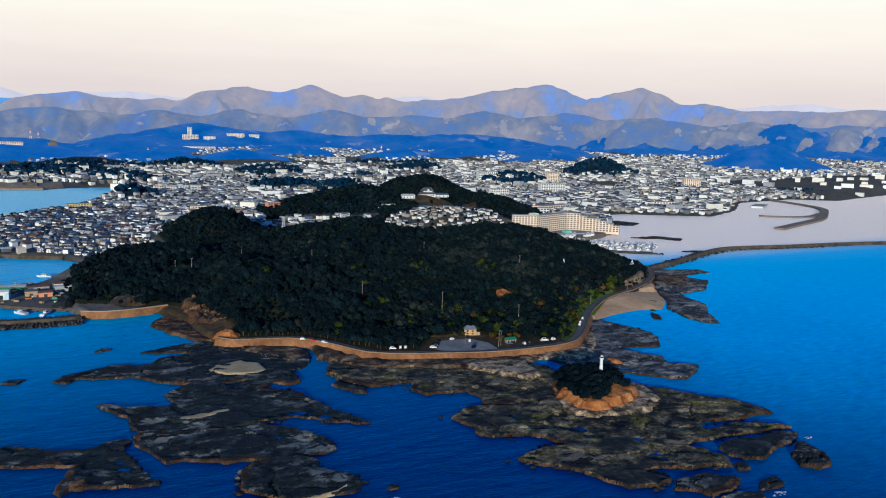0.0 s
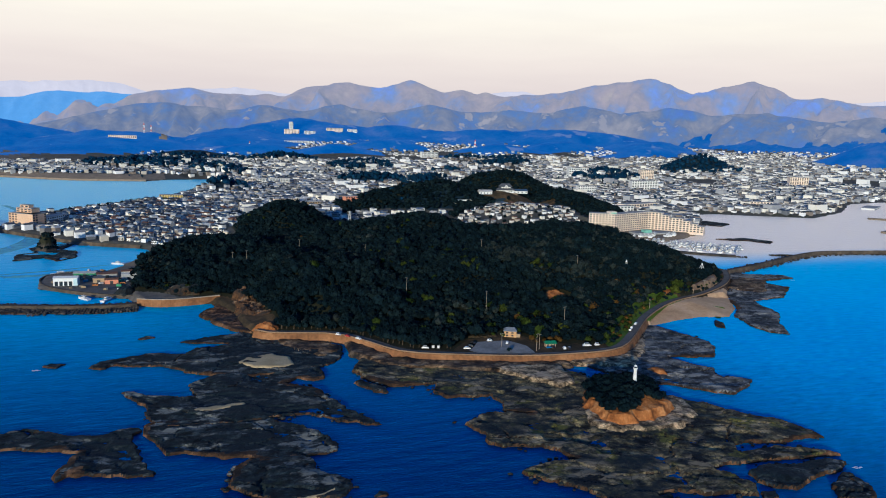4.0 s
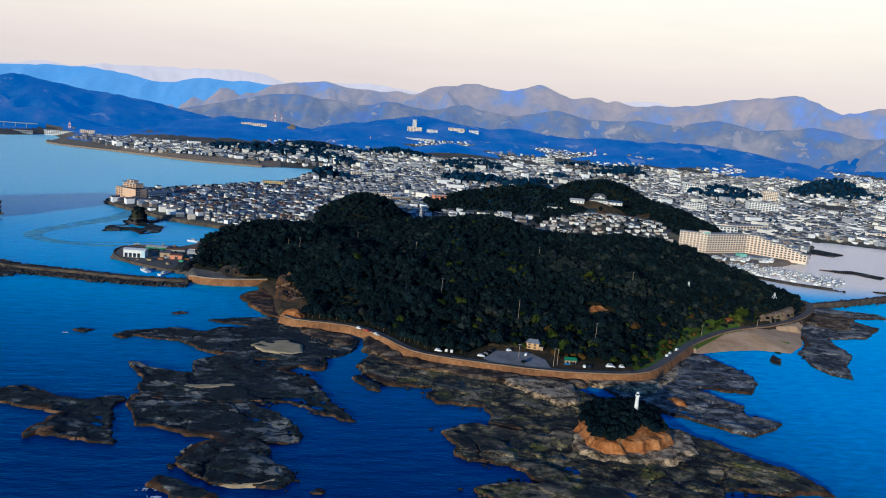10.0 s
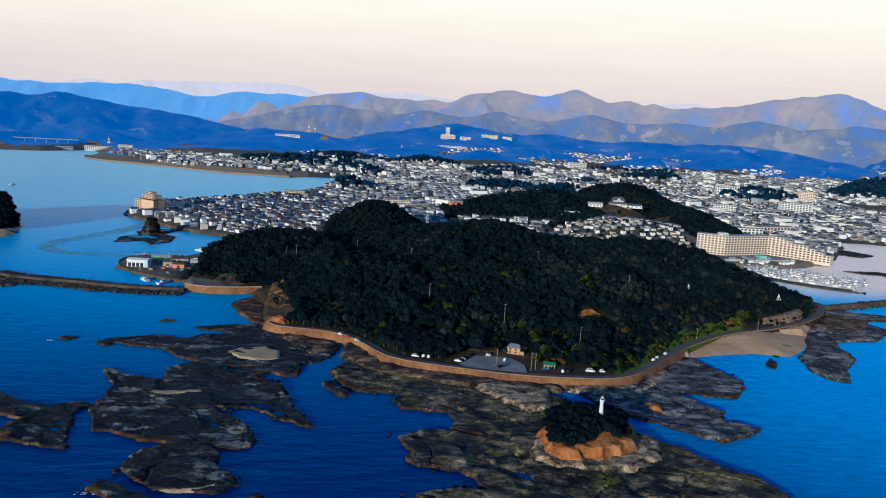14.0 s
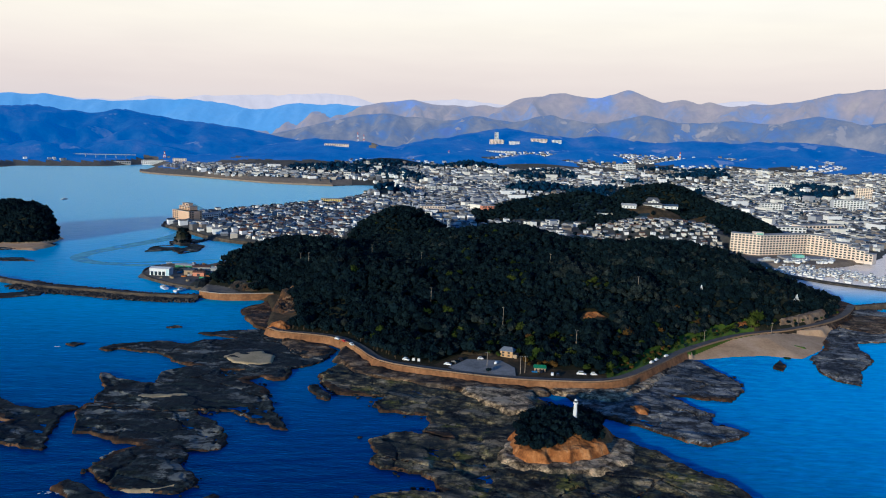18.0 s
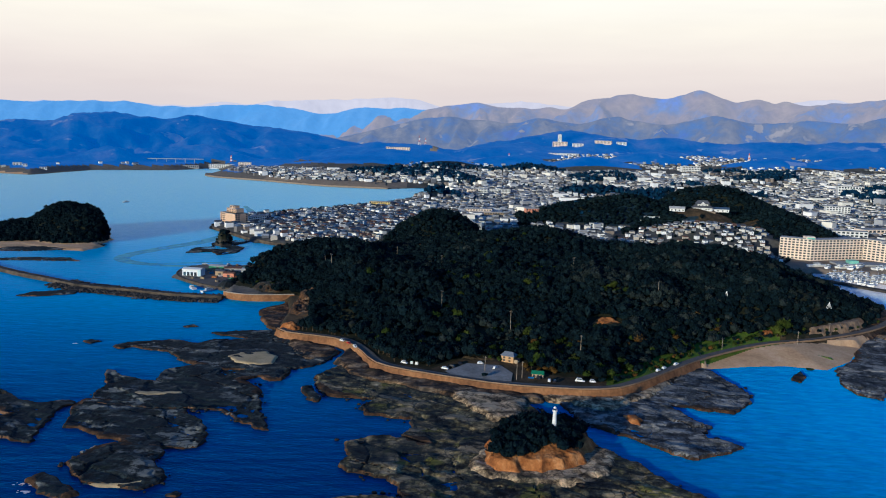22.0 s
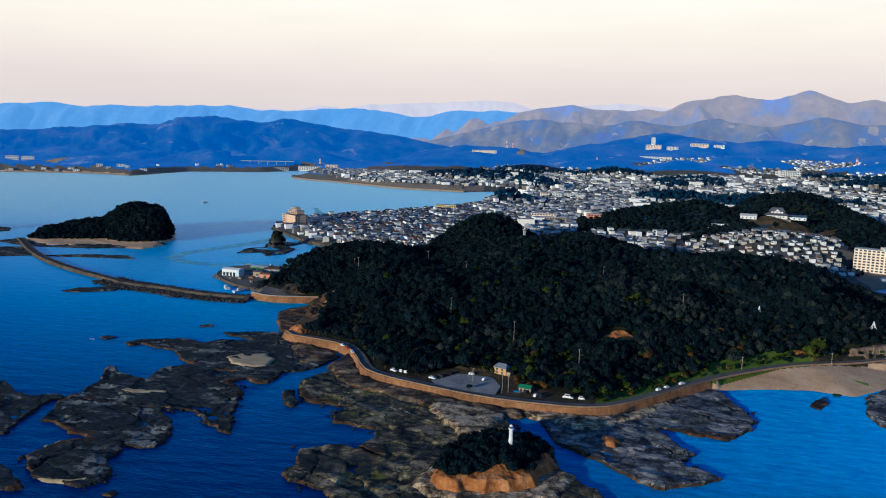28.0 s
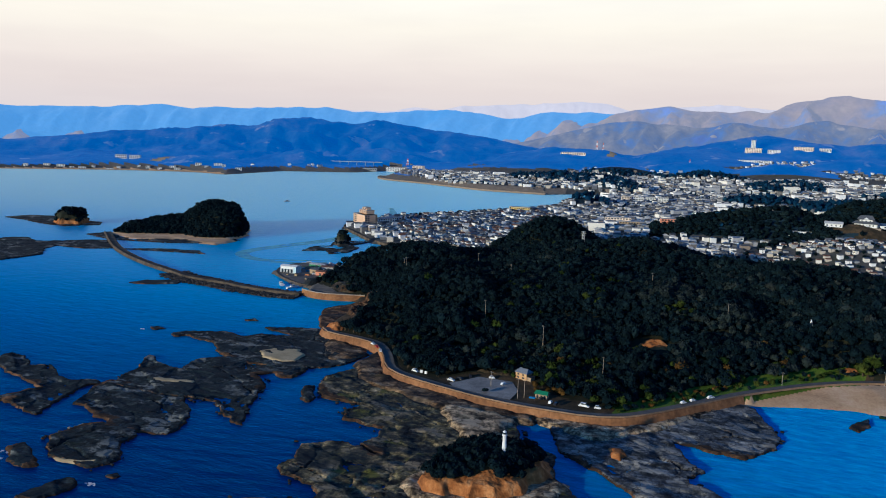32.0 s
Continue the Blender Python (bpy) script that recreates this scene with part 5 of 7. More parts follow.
def revolve(rings, sides=12):
    bm = bmesh.new()
    prev = None
    for r, z in rings:
        ring = [bm.verts.new((r * math.cos(2 * math.pi * k / sides), r * math.sin(2 * math.pi * k / sides), z)) for k in range(sides)]
        if prev:
            for k in range(sides):
                bm.faces.new((prev[k], prev[(k + 1) % sides], ring[(k + 1) % sides], ring[k]))
        else:
            bm.faces.new(ring[::-1])
        prev = ring
    bm.faces.new(prev)
    return bm


def box(bm, x0, x1, y0, y1, z0, z1, bevel=0.0):
    v = [bm.verts.new((x, y, z)) for z in (z0, z1) for x, y in ((x0, y0), (x1, y0), (x1, y1), (x0, y1))]
    fs = [bm.faces.new([v[i] for i in f]) for f in ((3, 2, 1, 0), (4, 5, 6, 7), (0, 1, 5, 4), (1, 2, 6, 5), (2, 3, 7, 6), (3, 0, 4, 7))]
    if bevel:
        bmesh.ops.bevel(bm, geom=list({e for f in fs for e in f.edges}), offset=bevel, segments=1, affect="EDGES")
    return bm


def boxed(x0, x1, y0, y1, z0, z1, bevel=0.0):
    return box(bmesh.new(), x0, x1, y0, y1, z0, z1, bevel)


def gable(bm, w, d, z0, rise, over, hip):
    x, y, t = w / 2 + over, d / 2 + over, 0.22
    r = x - hip
    pts = [(-x, -y, z0), (x, -y, z0), (x, y, z0), (-x, y, z0), (-r, 0, z0 + rise), (r, 0, z0 + rise)]
    lo = [bm.verts.new(p) for p in pts]
    hi = [bm.verts.new((a, b, c + t)) for a, b, c in pts]
    for f in ((0, 1, 5, 4), (2, 3, 4, 5), (1, 2, 5), (3, 0, 4)):
        bm.faces.new([hi[i] for i in f])
    for i in range(4):
        bm.faces.new((lo[i], lo[(i + 1) % 4], hi[(i + 1) % 4], hi[i]))
    bm.faces.new((lo[3], lo[2], lo[1], lo[0]))


light_house = tagged(new("lighthouse"), "small white lighthouse on the wooded islet", "lighthouse")
part("tower", revolve([(1.25, 0), (1.1, 0.4), (0.85, 5.2), (0.8, 7.6), (1.15, 7.8), (1.15, 8.0), (0.9, 8.0)]), M_WHITE, light_house)
lantern = part("lantern", revolve([(0.62, 8.0), (0.62, 9.3)]), M_GLASS, light_house, "dark glazed lantern")
part("lantern_roof", revolve([(0.85, 9.3), (0.6, 9.7), (0.1, 10.1)]), M_WHITE, lantern, "white cone roof")
part("gallery_rail", revolve([(1.12, 8.0), (1.12, 8.6), (1.08, 8.6), (1.08, 8.0)]), M_WHITE, light_house)
part("plinth", boxed(-1.6, 1.6, -1.6, 1.6, -3.0, 0.05, 0.08), M_PARAPET, light_house)
light_house.location = (59.8, 331.6, islet_height(59.8, 331.6) + 1.9)


# ---- cars ----
def car_mesh(length, height):
    bm = bmesh.new()
    w = 0.75
    side = [(-length / 2, 0.35), (-length / 2, 0.8), (-length * 0.42, 0.95), (-length * 0.30, height), (length * 0.18, height), (length * 0.32, 0.98), (length / 2, 0.82), (length / 2, 0.35)]
    a = [bm.verts.new((x, -w * (0.86 if z > 1.0 else 1), z)) for x, z in side]
    b = [bm.verts.new((x, w * (0.86 if z > 1.0 else 1), z)) for x, z in side]
    n = len(side)
    for i in range(n):
        bm.faces.new((a[i], b[i], b[(i + 1) % n], a[(i + 1) % n]))
    bm.faces.new(a[::-1]), bm.faces.new(b)
    return bm


CAR_PAINT = {}


def car(x, y, turn, colour, word, length=3.9, height=1.5, z=5.2):
    if colour not in CAR_PAINT:
        CAR_PAINT[colour] = plain("car_paint", [colour, tuple(min(1, c * 1.08) for c in colour)], 0.8, 0.3, 6, 0.0)
        CAR_PAINT[colour].node_tree.nodes["Principled BSDF"].inputs["Coat Weight"].default_value = 0.5
    top = tagged(new("car"), word + " small car parked beside the shore road", "car", "parked cars")
    part("body", car_mesh(length, height), CAR_PAINT[colour], top)
    for s in (-1, 1):
        part("side_window", boxed(-length * 0.30, length * 0.22, s * 0.70 - 0.012, s * 0.70 + 0.012, 1.04, height - 0.12), M_GLASS, top)
    bm = bmesh.new()
    v = [bm.verts.new(c) for c in ((length * 0.31, -0.6, 1.02), (length * 0.31, 0.6, 1.02), (length * 0.205, 0.56, height - 0.06), (length * 0.205, -0.56, height - 0.06))]
    bm.faces.new(v)
    bmesh.ops.solidify(bm, geom=bm.faces[:], thickness=-0.03)
    part("windscreen", bm, M_GLASS, top)
    for sx in (-0.31, 0.31):
        for sy in (-1, 1):
            bm = revolve([(0.31, -0.09), (0.31, 0.09)], 10)
            bmesh.ops.rotate(bm, verts=bm.verts, matrix=Matrix.Rotation(radians(90), 3, "X"))
            bmesh.ops.translate(bm, verts=bm.verts, vec=(sx * length, sy * 0.72, 0.31))
            wheel = part("wheel", bm, M_DARK, top)
            bm = revolve([(0.19, -0.1), (0.19, 0.1)], 8)
            bmesh.ops.rotate(bm, verts=bm.verts, matrix=Matrix.Rotation(radians(90), 3, "X"))
            bmesh.ops.translate(bm, verts=bm.verts, vec=(sx * length, sy * 0.725, 0.31))
            part("rim", bm, M_PARAPET, wheel, "pale metal rim")
    for sy in (-0.5, 0.5):
        part("headlight", boxed(length / 2 - 0.03, length / 2 + 0.02, sy - 0.13, sy + 0.13, 0.62, 0.76), M_WHITE, top)
    top.matrix_basis = pose(x, y, z, 0, 0, turn)
    return top


W, RED, BLACK, SILVER, BLUE = (0.78, 0.78, 0.76), (0.45, 0.03, 0.02), (0.02, 0.02, 0.025), (0.45, 0.46, 0.48), (0.05, 0.16, 0.45)
for x, y, turn, col, word, ln, ht in ((-61, 470.5, -50, RED, "red", 3.6, 1.5), (-66, 475.5, -30, W, "white", 3.4, 1.7), (-55.5, 463.5, -60, W, "white", 4.2, 1.5), (-20.5, 434.5, -25, W, "white", 4.4, 1.9),
                                      (4, 427.5, -20, W, "white", 4.4, 1.6), (7.5, 432, 160, BLACK, "black", 4.2, 1.5), (12, 438, 110, BLACK, "dark", 4.0, 1.5), (33, 433, 60, W, "white", 3.9, 1.5), (24, 440.5, 20, W, "white", 3.4, 1.7),
                                      (57, 417.8, 90, BLACK, "black", 4.0, 1.5), (63, 414, 80, W, "white", 3.4, 1.6), (66, 413.2, 80, BLACK, "black", 3.8, 1.5), (80, 416.2, -8, W, "white", 5.6, 2.2), (87, 416, 5, W, "white", 3.4, 1.9),
                                      (128, 442.5, 48, W, "white", 3.6, 1.5), (132.5, 448, 50, W, "white", 3.6, 1.5), (141.5, 457, 47, W, "white", 4.3, 1.5)):
    car(x, y, turn, col, word, ln, ht, z=5.12)
for x, y in ((-16, 433), (-13, 432)):
    b = tagged(new("notice_board"), "white notice board on posts beside the road", "sign", "notice boards")
    part("panel", boxed(-0.9, 0.9, -0.05, 0.05, 0.9, 2.6, 0.02), M_WHITE, b)
    for s in (-0.7, 0.7):
        part("post", boxed(s - 0.05, s + 0.05, -0.11, -0.06, 0, 2.5), M_DARK, b)
    b.location = (x, y, float(heights([x], [y])[0]))


# ---- poles ----
def pole(x, y, height, label, z=None, arms=1, name="utility_pole"):
    p = tagged(new(name), label, "pole", "utility poles")
    part("shaft", revolve([(0.16, -0.5), (0.10, height)], 8), M_PARAPET, p)
    for k in range(arms):
        part("crossarm", boxed(-0.9, 0.9, -0.06, 0.06, height - 0.7 - 0.8 * k, height - 0.55 - 0.8 * k), M_DARK, p)
        for s in (-0.8, 0.8):
            bm = revolve([(0.07, height - 0.55 - 0.8 * k), (0.09, height - 0.45 - 0.8 * k), (0.05, height - 0.3 - 0.8 * k)], 6)
            bmesh.ops.translate(bm, verts=bm.verts, vec=(s, 0, 0))
            part("insulator", bm, M_WHITE, p)
    p.location = (x, y, float(heights([x], [y])[0]) if z is None else z)
    return p


for x, y, h in ((45, 416, 11), (48, 418.5, 10), (42, 492, 16), (84, 455, 15), (27, 428, 9), (-6, 528, 16), (-14, 628, 13), (96, 640, 14), (-110, 640, 13), (-60, 690, 14), (150, 560, 14), (236, 520, 9), (268, 548, 9), (180, 498, 8), (-120, 660, 13)):
    pole(x, y, h, "pale concrete utility pole standing among trees")


def beacon(x, y, ztop, h):
    """White four-legged light beacon standing out of the wood."""
    b = tagged(new("beacon_mast"), "white four-legged beacon mast above the trees", "mast", "beacon masts")
    for sx in (-1, 1):
        for sy in (-1, 1):
            bm = bmesh.new()
            lo = [bm.verts.new((sx * 1.3 + a, sy * 1.3 + c, 0)) for a, c in ((-.12, -.12), (.12, -.12), (.12, .12), (-.12, .12))]
            hi = [bm.verts.new((sx * 0.35 + a, sy * 0.35 + c, h)) for a, c in ((-.1, -.1), (.1, -.1), (.1, .1), (-.1, .1))]
            for k in range(4):
                bm.faces.new((lo[k], lo[(k + 1) % 4], hi[(k + 1) % 4], hi[k]))
            bm.faces.new(hi)
            part("leg", bm, M_WHITE, b)
    part("platform", boxed(-0.6, 0.6, -0.6, 0.6, h, h + 0.2), M_WHITE, b)
    part("lamp_house", revolve([(0.4, h + 0.2), (0.4, h + 1.3), (0.1, h + 1.6)], 8), M_WHITE, b)
    for f in (0.35, 0.68):
        e = 1.3 - 0.95 * f
        part("brace", boxed(-e, e, -e - 0.05, -e + 0.05, h * f, h * f + 0.15), M_WHITE, b)
    b.location = (x, y, ztop - h - 1.6)


beacon(200.5, 566, 30.5, 7)
beacon(268.4, 553.4, 28.0, 3.2)


# ---- shelter with green roof, house behind the car park ----
hut = tagged(new("shelter"), "small tan shelter with a green metal roof", "shelter")
M_TAN = plain("tan_render", [(0.34, 0.25, 0.16), (0.42, 0.31, 0.20)], 0.5, 0.9)
M_GREENROOF = plain("green_metal_roof", [(0.02, 0.16, 0.08), (0.03, 0.22, 0.11)], 0.8, 0.5)
part("wall", boxed(-3.2, 3.2, -1.8, 1.8, 0, 2.5), M_TAN, hut)
bm = bmesh.new()
rv = [bm.verts.new(c) for c in ((-3.8, -2.5, 2.45), (3.8, -2.5, 2.45), (3.8, 2.5, 2.45), (-3.8, 2.5, 2.45), (-3.4, 0, 3.9), (3.4, 0, 3.9))]
for f in ((0, 1, 5, 4), (2, 3, 4, 5), (1, 2, 5), (3, 0, 4), (3, 2, 1, 0)):
    bm.faces.new([rv[i] for i in f])
part("roof", bm, M_GREENROOF, hut, "green metal roof")
for x in (-2.0, 0.2, 2.1):
    part("doorway", boxed(x - 0.5, x + 0.5, -1.83, -1.79, 0.05, 2.0), M_GLASS, hut)
hut.matrix_basis = pose(57, 421.5, 4.9, 0, 0, -8)
tarp = tagged(new("tarpaulin"), "bright blue tarpaulin stall beside the shelter", "tarpaulin")
part("sheet", boxed(-1.6, 1.6, -1.2, 1.2, 1.3, 1.42, 0.03), plain("blue_tarpaulin", [(0.02, 0.30, 0.60), (0.04, 0.40, 0.72)], 1.0, 0.5), tarp)
for sx in (-1.5, 1.5):
    for sy in (-1.1, 1.1):
        part("post", boxed(sx - 0.04, sx + 0.04, sy - 0.04, sy + 0.04, 0, 1.3), M_DARK, tarp)
tarp.location = (53, 415.5, 5.1)

keeper = tagged(new("house"), "tall grey-roofed house behind the car park", "house")
part("wall", boxed(-5.0, 5.0, -3.4, 3.4, -1, 5.0), plain("ochre_render", [(0.46, 0.27, 0.13), (0.58, 0.36, 0.18)], 0.4, 0.9), keeper, "ochre rendered wall")
bm = bmesh.new()
gable(bm, 10, 6.8, 5.0, 2.6, 0.7, 2.2)
part("roof", bm, plain("grey_tin_roof", [(0.14, 0.16, 0.19), (0.22, 0.24, 0.28)], 0.8, 0.5), keeper, "grey sheet roof")
part("annexe", boxed(5.0, 8.2, -2.6, 2.6, -1, 2.9), M_TAN, keeper)
part("annexe_roof", boxed(4.9, 8.6, -3.0, 3.0, 2.9, 3.15), M_DARK, keeper)
for z in (0.9, 3.2):
    part("window", boxed(-3.4, -1.7, -3.45, -3.35, z, z + 1.2), M_GLASS, keeper)
    part("window", boxed(1.0, 2.7, -3.45, -3.35, z, z + 1.2), M_GLASS, keeper)
part("door", boxed(-5.05, -4.95, -0.5, 0.5, 0, 2.0), M_DARK, keeper)
keeper.matrix_basis = pose(41, 447, 5.6, 0, 0, -24) @ Matrix.Scale(0.78, 4)
# shrubs: one on the car park, a green and rusty fringe on the grass bank
rs = random.Random(15)
plant(27, 416.5, 4.6, 0.5, 0, 2, 40, "shrubs", "dark rounded shrub standing on the car park")
pts_b, nor_b = resample(ROAD_EDGE, 3.4)
for (bx, by), (nx_, ny_) in zip(pts_b, nor_b):
    if 96 < bx < 330:
        for o in (9, 13):
            k = rs.uniform(-1.5, 2)
            px, py = bx + nx_ * (o + k) + rs.uniform(-1, 1), by + ny_ * (o + k) + rs.uniform(-1, 1)
            zz = float(heights([px], [py])[0])
            if rs.random() < 0.7:
                plant(px, py, zz - 0.5, rs.uniform(0.3, 0.6), rs.choice((0, 1, 1, 2)) if bx < 215 else rs.choice((0, 0, 1)), rs.randrange(7), rs.uniform(0, 360), "shrubs", "low bushy shrub on the grass bank beside the road")
for px, py, kind in ((146, 480, 1), (150, 483, 1), (154, 486, 1), (151, 488, 1), (158, 491, 1), (147, 485, 0), (182, 519, 2), (186, 523, 2), (190, 526, 2), (185, 527, 1), (193, 529, 2), (178, 516, 1)):
    plant(px, py, float(heights([px], [py])[0]) - 0.6, rs.uniform(0.75, 1.1), kind, rs.randrange(7), rs.uniform(0, 360), "shrubs", "tall " + ("rusty autumn" if kind == 2 else "yellow-green") + " bush on the grass bank")
for px, py in ((50, 434), (54, 436), (58, 432), (62, 431), (66, 428), (52, 430), (35, 446), (30, 449), (-8, 442), (-12, 444)):
    plant(px, py, float(heights([px], [py])[0]) - 0.4, rs.uniform(0.4, 0.7), rs.choice((1, 2, 2)), rs.randrange(7), rs.uniform(0, 360), "shrubs", "rusty and yellow shrub behind the car park")


# ---- houses ----
WALLS = [plain("house_wall", [c, tuple(min(0.9, v * 1.15) for v in c)], 0.4, 0.9, 8, 0.1, 0.02) for c in ((0.70, 0.71, 0.71), (0.84, 0.84, 0.83), (0.30, 0.31, 0.33), (0.50, 0.45, 0.38), (0.20, 0.18, 0.17), (0.76, 0.73, 0.66))]
ROOFS = [plain("roof_tile", [c, tuple(v * 1.35 for v in c)], 0.5, 0.7, 10, 0.3, 0.05) for c in ((0.035, 0.04, 0.05), (0.09, 0.095, 0.105), (0.04, 0.06, 0.10), (0.13, 0.07, 0.05), (0.36, 0.37, 0.38), (0.05, 0.085, 0.14))]


def house_proto(rnd):
    w, d = rnd.uniform(7.5, 11), rnd.uniform(6, 8)
    two = rnd.random() < 0.75
    h = 5.6 if two else 3.0
    wall, roof = rnd.choice(WALLS), rnd.choice(ROOFS)
    top = new("house")
    bm = boxed(-w / 2, w / 2, -d / 2, d / 2, -1.5, h)
    if rnd.random() < 0.5:
        box(bm, -w / 2 + 0.4, w / 2 - rnd.uniform(1, 3), -d / 2 - 2.2, -d / 2 + 0.05, -1.5, 2.7)
        wing = True
    else:
        wing = False
    g = 0.0
    part("wall", bm, wall, top)
    bm = bmesh.new()
    gable(bm, w, d, h, rnd.uniform(1.5, 2.3), 0.55, rnd.choice((0.0, 0.0, d * 0.45)))
    part("roof", bm, roof, top)
    if wing:
        bm = bmesh.new()
        v = [bm.verts.new(c) for c in ((-w / 2, -d / 2 - 2.7, 2.6), (w / 2, -d / 2 - 2.7, 2.6), (w / 2, -d / 2 + 0.02, 3.4), (-w / 2, -d / 2 + 0.02, 3.4))]
        bm.faces.new(v)
        bmesh.ops.solidify(bm, geom=bm.faces[:], thickness=-0.18)
        part("porch_roof", bm, roof, top)
    for z in ((0.9, 3.6) if two else (0.9,)):
        if wing and z < 1:
            yy = -d / 2 - 2.2
        else:
            yy = -d / 2
        for x in ((-w * 0.27, w * 0.22) if w > 8.5 else (0.0,)):
            part("window", boxed(x - 0.85, x + 0.85, yy - 0.03, yy + 0.03, z, z + 1.25), M_GLASS, top)
        part("window", boxed(w / 2 - 0.03, w / 2 + 0.03, -0.7, 0.7, z, z + 1.1), M_GLASS, top)
    part("door", boxed(-w / 2 - 0.03, -w / 2 + 0.03, -0.5, 0.5, 0, 2.05), M_DARK, top)
    return top


def lots(outline, gx, gy, turn, seed, drop=0.08):
    rnd = random.Random(seed)
    c, s = math.cos(radians(turn)), math.sin(radians(turn))
    p = np.array(outline, float)
    m = p.mean(0)
    out = []
    n = int(np.abs(p - m).max() * 1.5 / min(gx, gy)) + 2
    for i in range(-n, n):
        for j in range(-n, n):
            u, v = i * gx + rnd.uniform(-2.4, 2.4) + (4.5 * (i // 5)), j * gy + rnd.uniform(-1.8, 1.8) + (4.5 * (j // 2))
            x, y = m[0] + u * c - v * s, m[1] + u * s + v * c
            if rnd.random() > drop:
                out.append((x, y, turn + rnd.choice((0, 90, 180, 180, 270)) + rnd.uniform(-16, 16)))
    q = np.array(out)
    k = inside_distance(outline, q[:, 0], q[:, 1]) > 3
    return q[k]


rh = random.Random(11)
house_protos = [house_proto(rh) for _ in range(16)]
village_lots, spit_lots = lots(VILLAGE, 10.0, 8.8, 18, 3, 0.14), lots(SPIT, 10.6, 9.2, -38, 4, 0.10)
homes = np.vstack([np.c_[village_lots, np.zeros(len(village_lots))], np.c_[spit_lots, np.ones(len(spit_lots))]])
homes_z = heights(homes[:, 0], homes[:, 1])
near_first = np.argsort(homes[:, 1] + 0.2 * np.abs(homes[:, 0]) - 120 * (homes[:, 3] < 0.5))
used_proto = set()
for n, i in enumerate(near_first[:280]):
    x, y, turn, area = homes[i]
    k = rh.randrange(16)
    label = "two-storey tiled-roof house on the slope below the castle" if area < 0.5 else "tiled-roof house in the dense seaside town"
    m = pose(x, y, homes_z[i], 0, 0, turn) @ Matrix.Scale(rh.uniform(0.68, 0.86), 4)
    if k not in used_proto:
        used_proto.add(k)
        house_protos[k].matrix_basis = m
        ob = house_protos[k]
    else:
        ob = copy_thing(house_protos[k], m)
    tagged(ob, label, "house", "houses below the castle" if area < 0.5 else "houses of the seaside town")
for k in range(16):
    if k not in used_proto:
        house_protos[k].matrix_basis = pose(-120, 930 + 12 * k, float(heights([-120], [930 + 12 * k])[0]))
        tagged(house_protos[k], "tiled-roof house in the dense seaside town", "house", "houses of the seaside town")


def box_houses(name, label, x, y, z, w, d, h, turn, roof_rise, seed, walls, roofs, category="houses"):
    """Many small pitched-roof buildings in one mesh."""
    rnd = np.random.RandomState(seed)
    c, s = np.cos(np.radians(turn)), np.sin(np.radians(turn))
    n = len(x)
    local = [(-1, -1, 0), (1, -1, 0), (1, 1, 0), (-1, 1, 0), (-1, -1, 1), (1, -1, 1), (1, 1, 1), (-1, 1, 1)]
    v = np.zeros((n, 16, 3))
    for k, (a, b, t) in enumerate(local):
        v[:, k] = np.stack([a * w / 2, b * d / 2, np.where(t, h, -2.0)], -1)
    for k, (a, b) in enumerate(((-1, -1), (1, -1), (1, 1), (-1, 1))):
        v[:, 8 + k] = np.stack([a * (w / 2 + 0.5), b * (d / 2 + 0.5), h], -1)
    v[:, 12] = np.stack([-(w / 2 + 0.3), 0 * w, h + roof_rise], -1)
    v[:, 13] = np.stack([w / 2 + 0.3, 0 * w, h + roof_rise], -1)
    # window bands on the two long sides
    out = np.empty_like(v)
    out[..., 0] = v[..., 0] * c[:, None] - v[..., 1] * s[:, None] + x[:, None]
    out[..., 1] = v[..., 0] * s[:, None] + v[..., 1] * c[:, None] + y[:, None]
    out[..., 2] = v[..., 2] + z[:, None]
    out = out[:, :14]
    wall_f = np.array([(0, 1, 5, 4), (1, 2, 6, 5), (2, 3, 7, 6), (3, 0, 4, 7)])
    roof_f = np.array([(8, 9, 13, 12), (10, 11, 12, 13), (9, 10, 13, 13), (11, 8, 12, 12)])
    base = (np.arange(n) * 14)[:, None, None]
    wf = (wall_f[None] + base).reshape(-1, 4).tolist()
    rf = [tuple(dict.fromkeys(f)) for f in (roof_f[None] + base).reshape(-1, 4).tolist()]
    ob = mesh_object(name, out.reshape(-1, 3), wf + rf, list(walls) + list(roofs))
    wm = np.repeat(rnd.randint(len(walls), size=n), 4)
    rm = np.repeat(rnd.randint(len(roofs), size=n), 4) + len(walls)
    ob.data.polygons.foreach_set("material_index", np.concatenate([wm, rm]).astype(np.int32))
    return tagged(ob, label, category, kind="stuff")


rest_h = near_first[280:]
rr_ = np.random.RandomState(2)
box_houses("town_houses", "crowded tiled-roof houses of the seaside town", homes[rest_h, 0], homes[rest_h, 1], homes_z[rest_h], rr_.uniform(5.5, 8.8, len(rest_h)), rr_.uniform(4.8, 6.8, len(rest_h)), rr_.choice([2.8, 4.4, 4.6, 5.4], len(rest_h)), homes[rest_h, 2], rr_.uniform(1.4, 2.2, len(rest_h)), 5, WALLS, ROOFS)


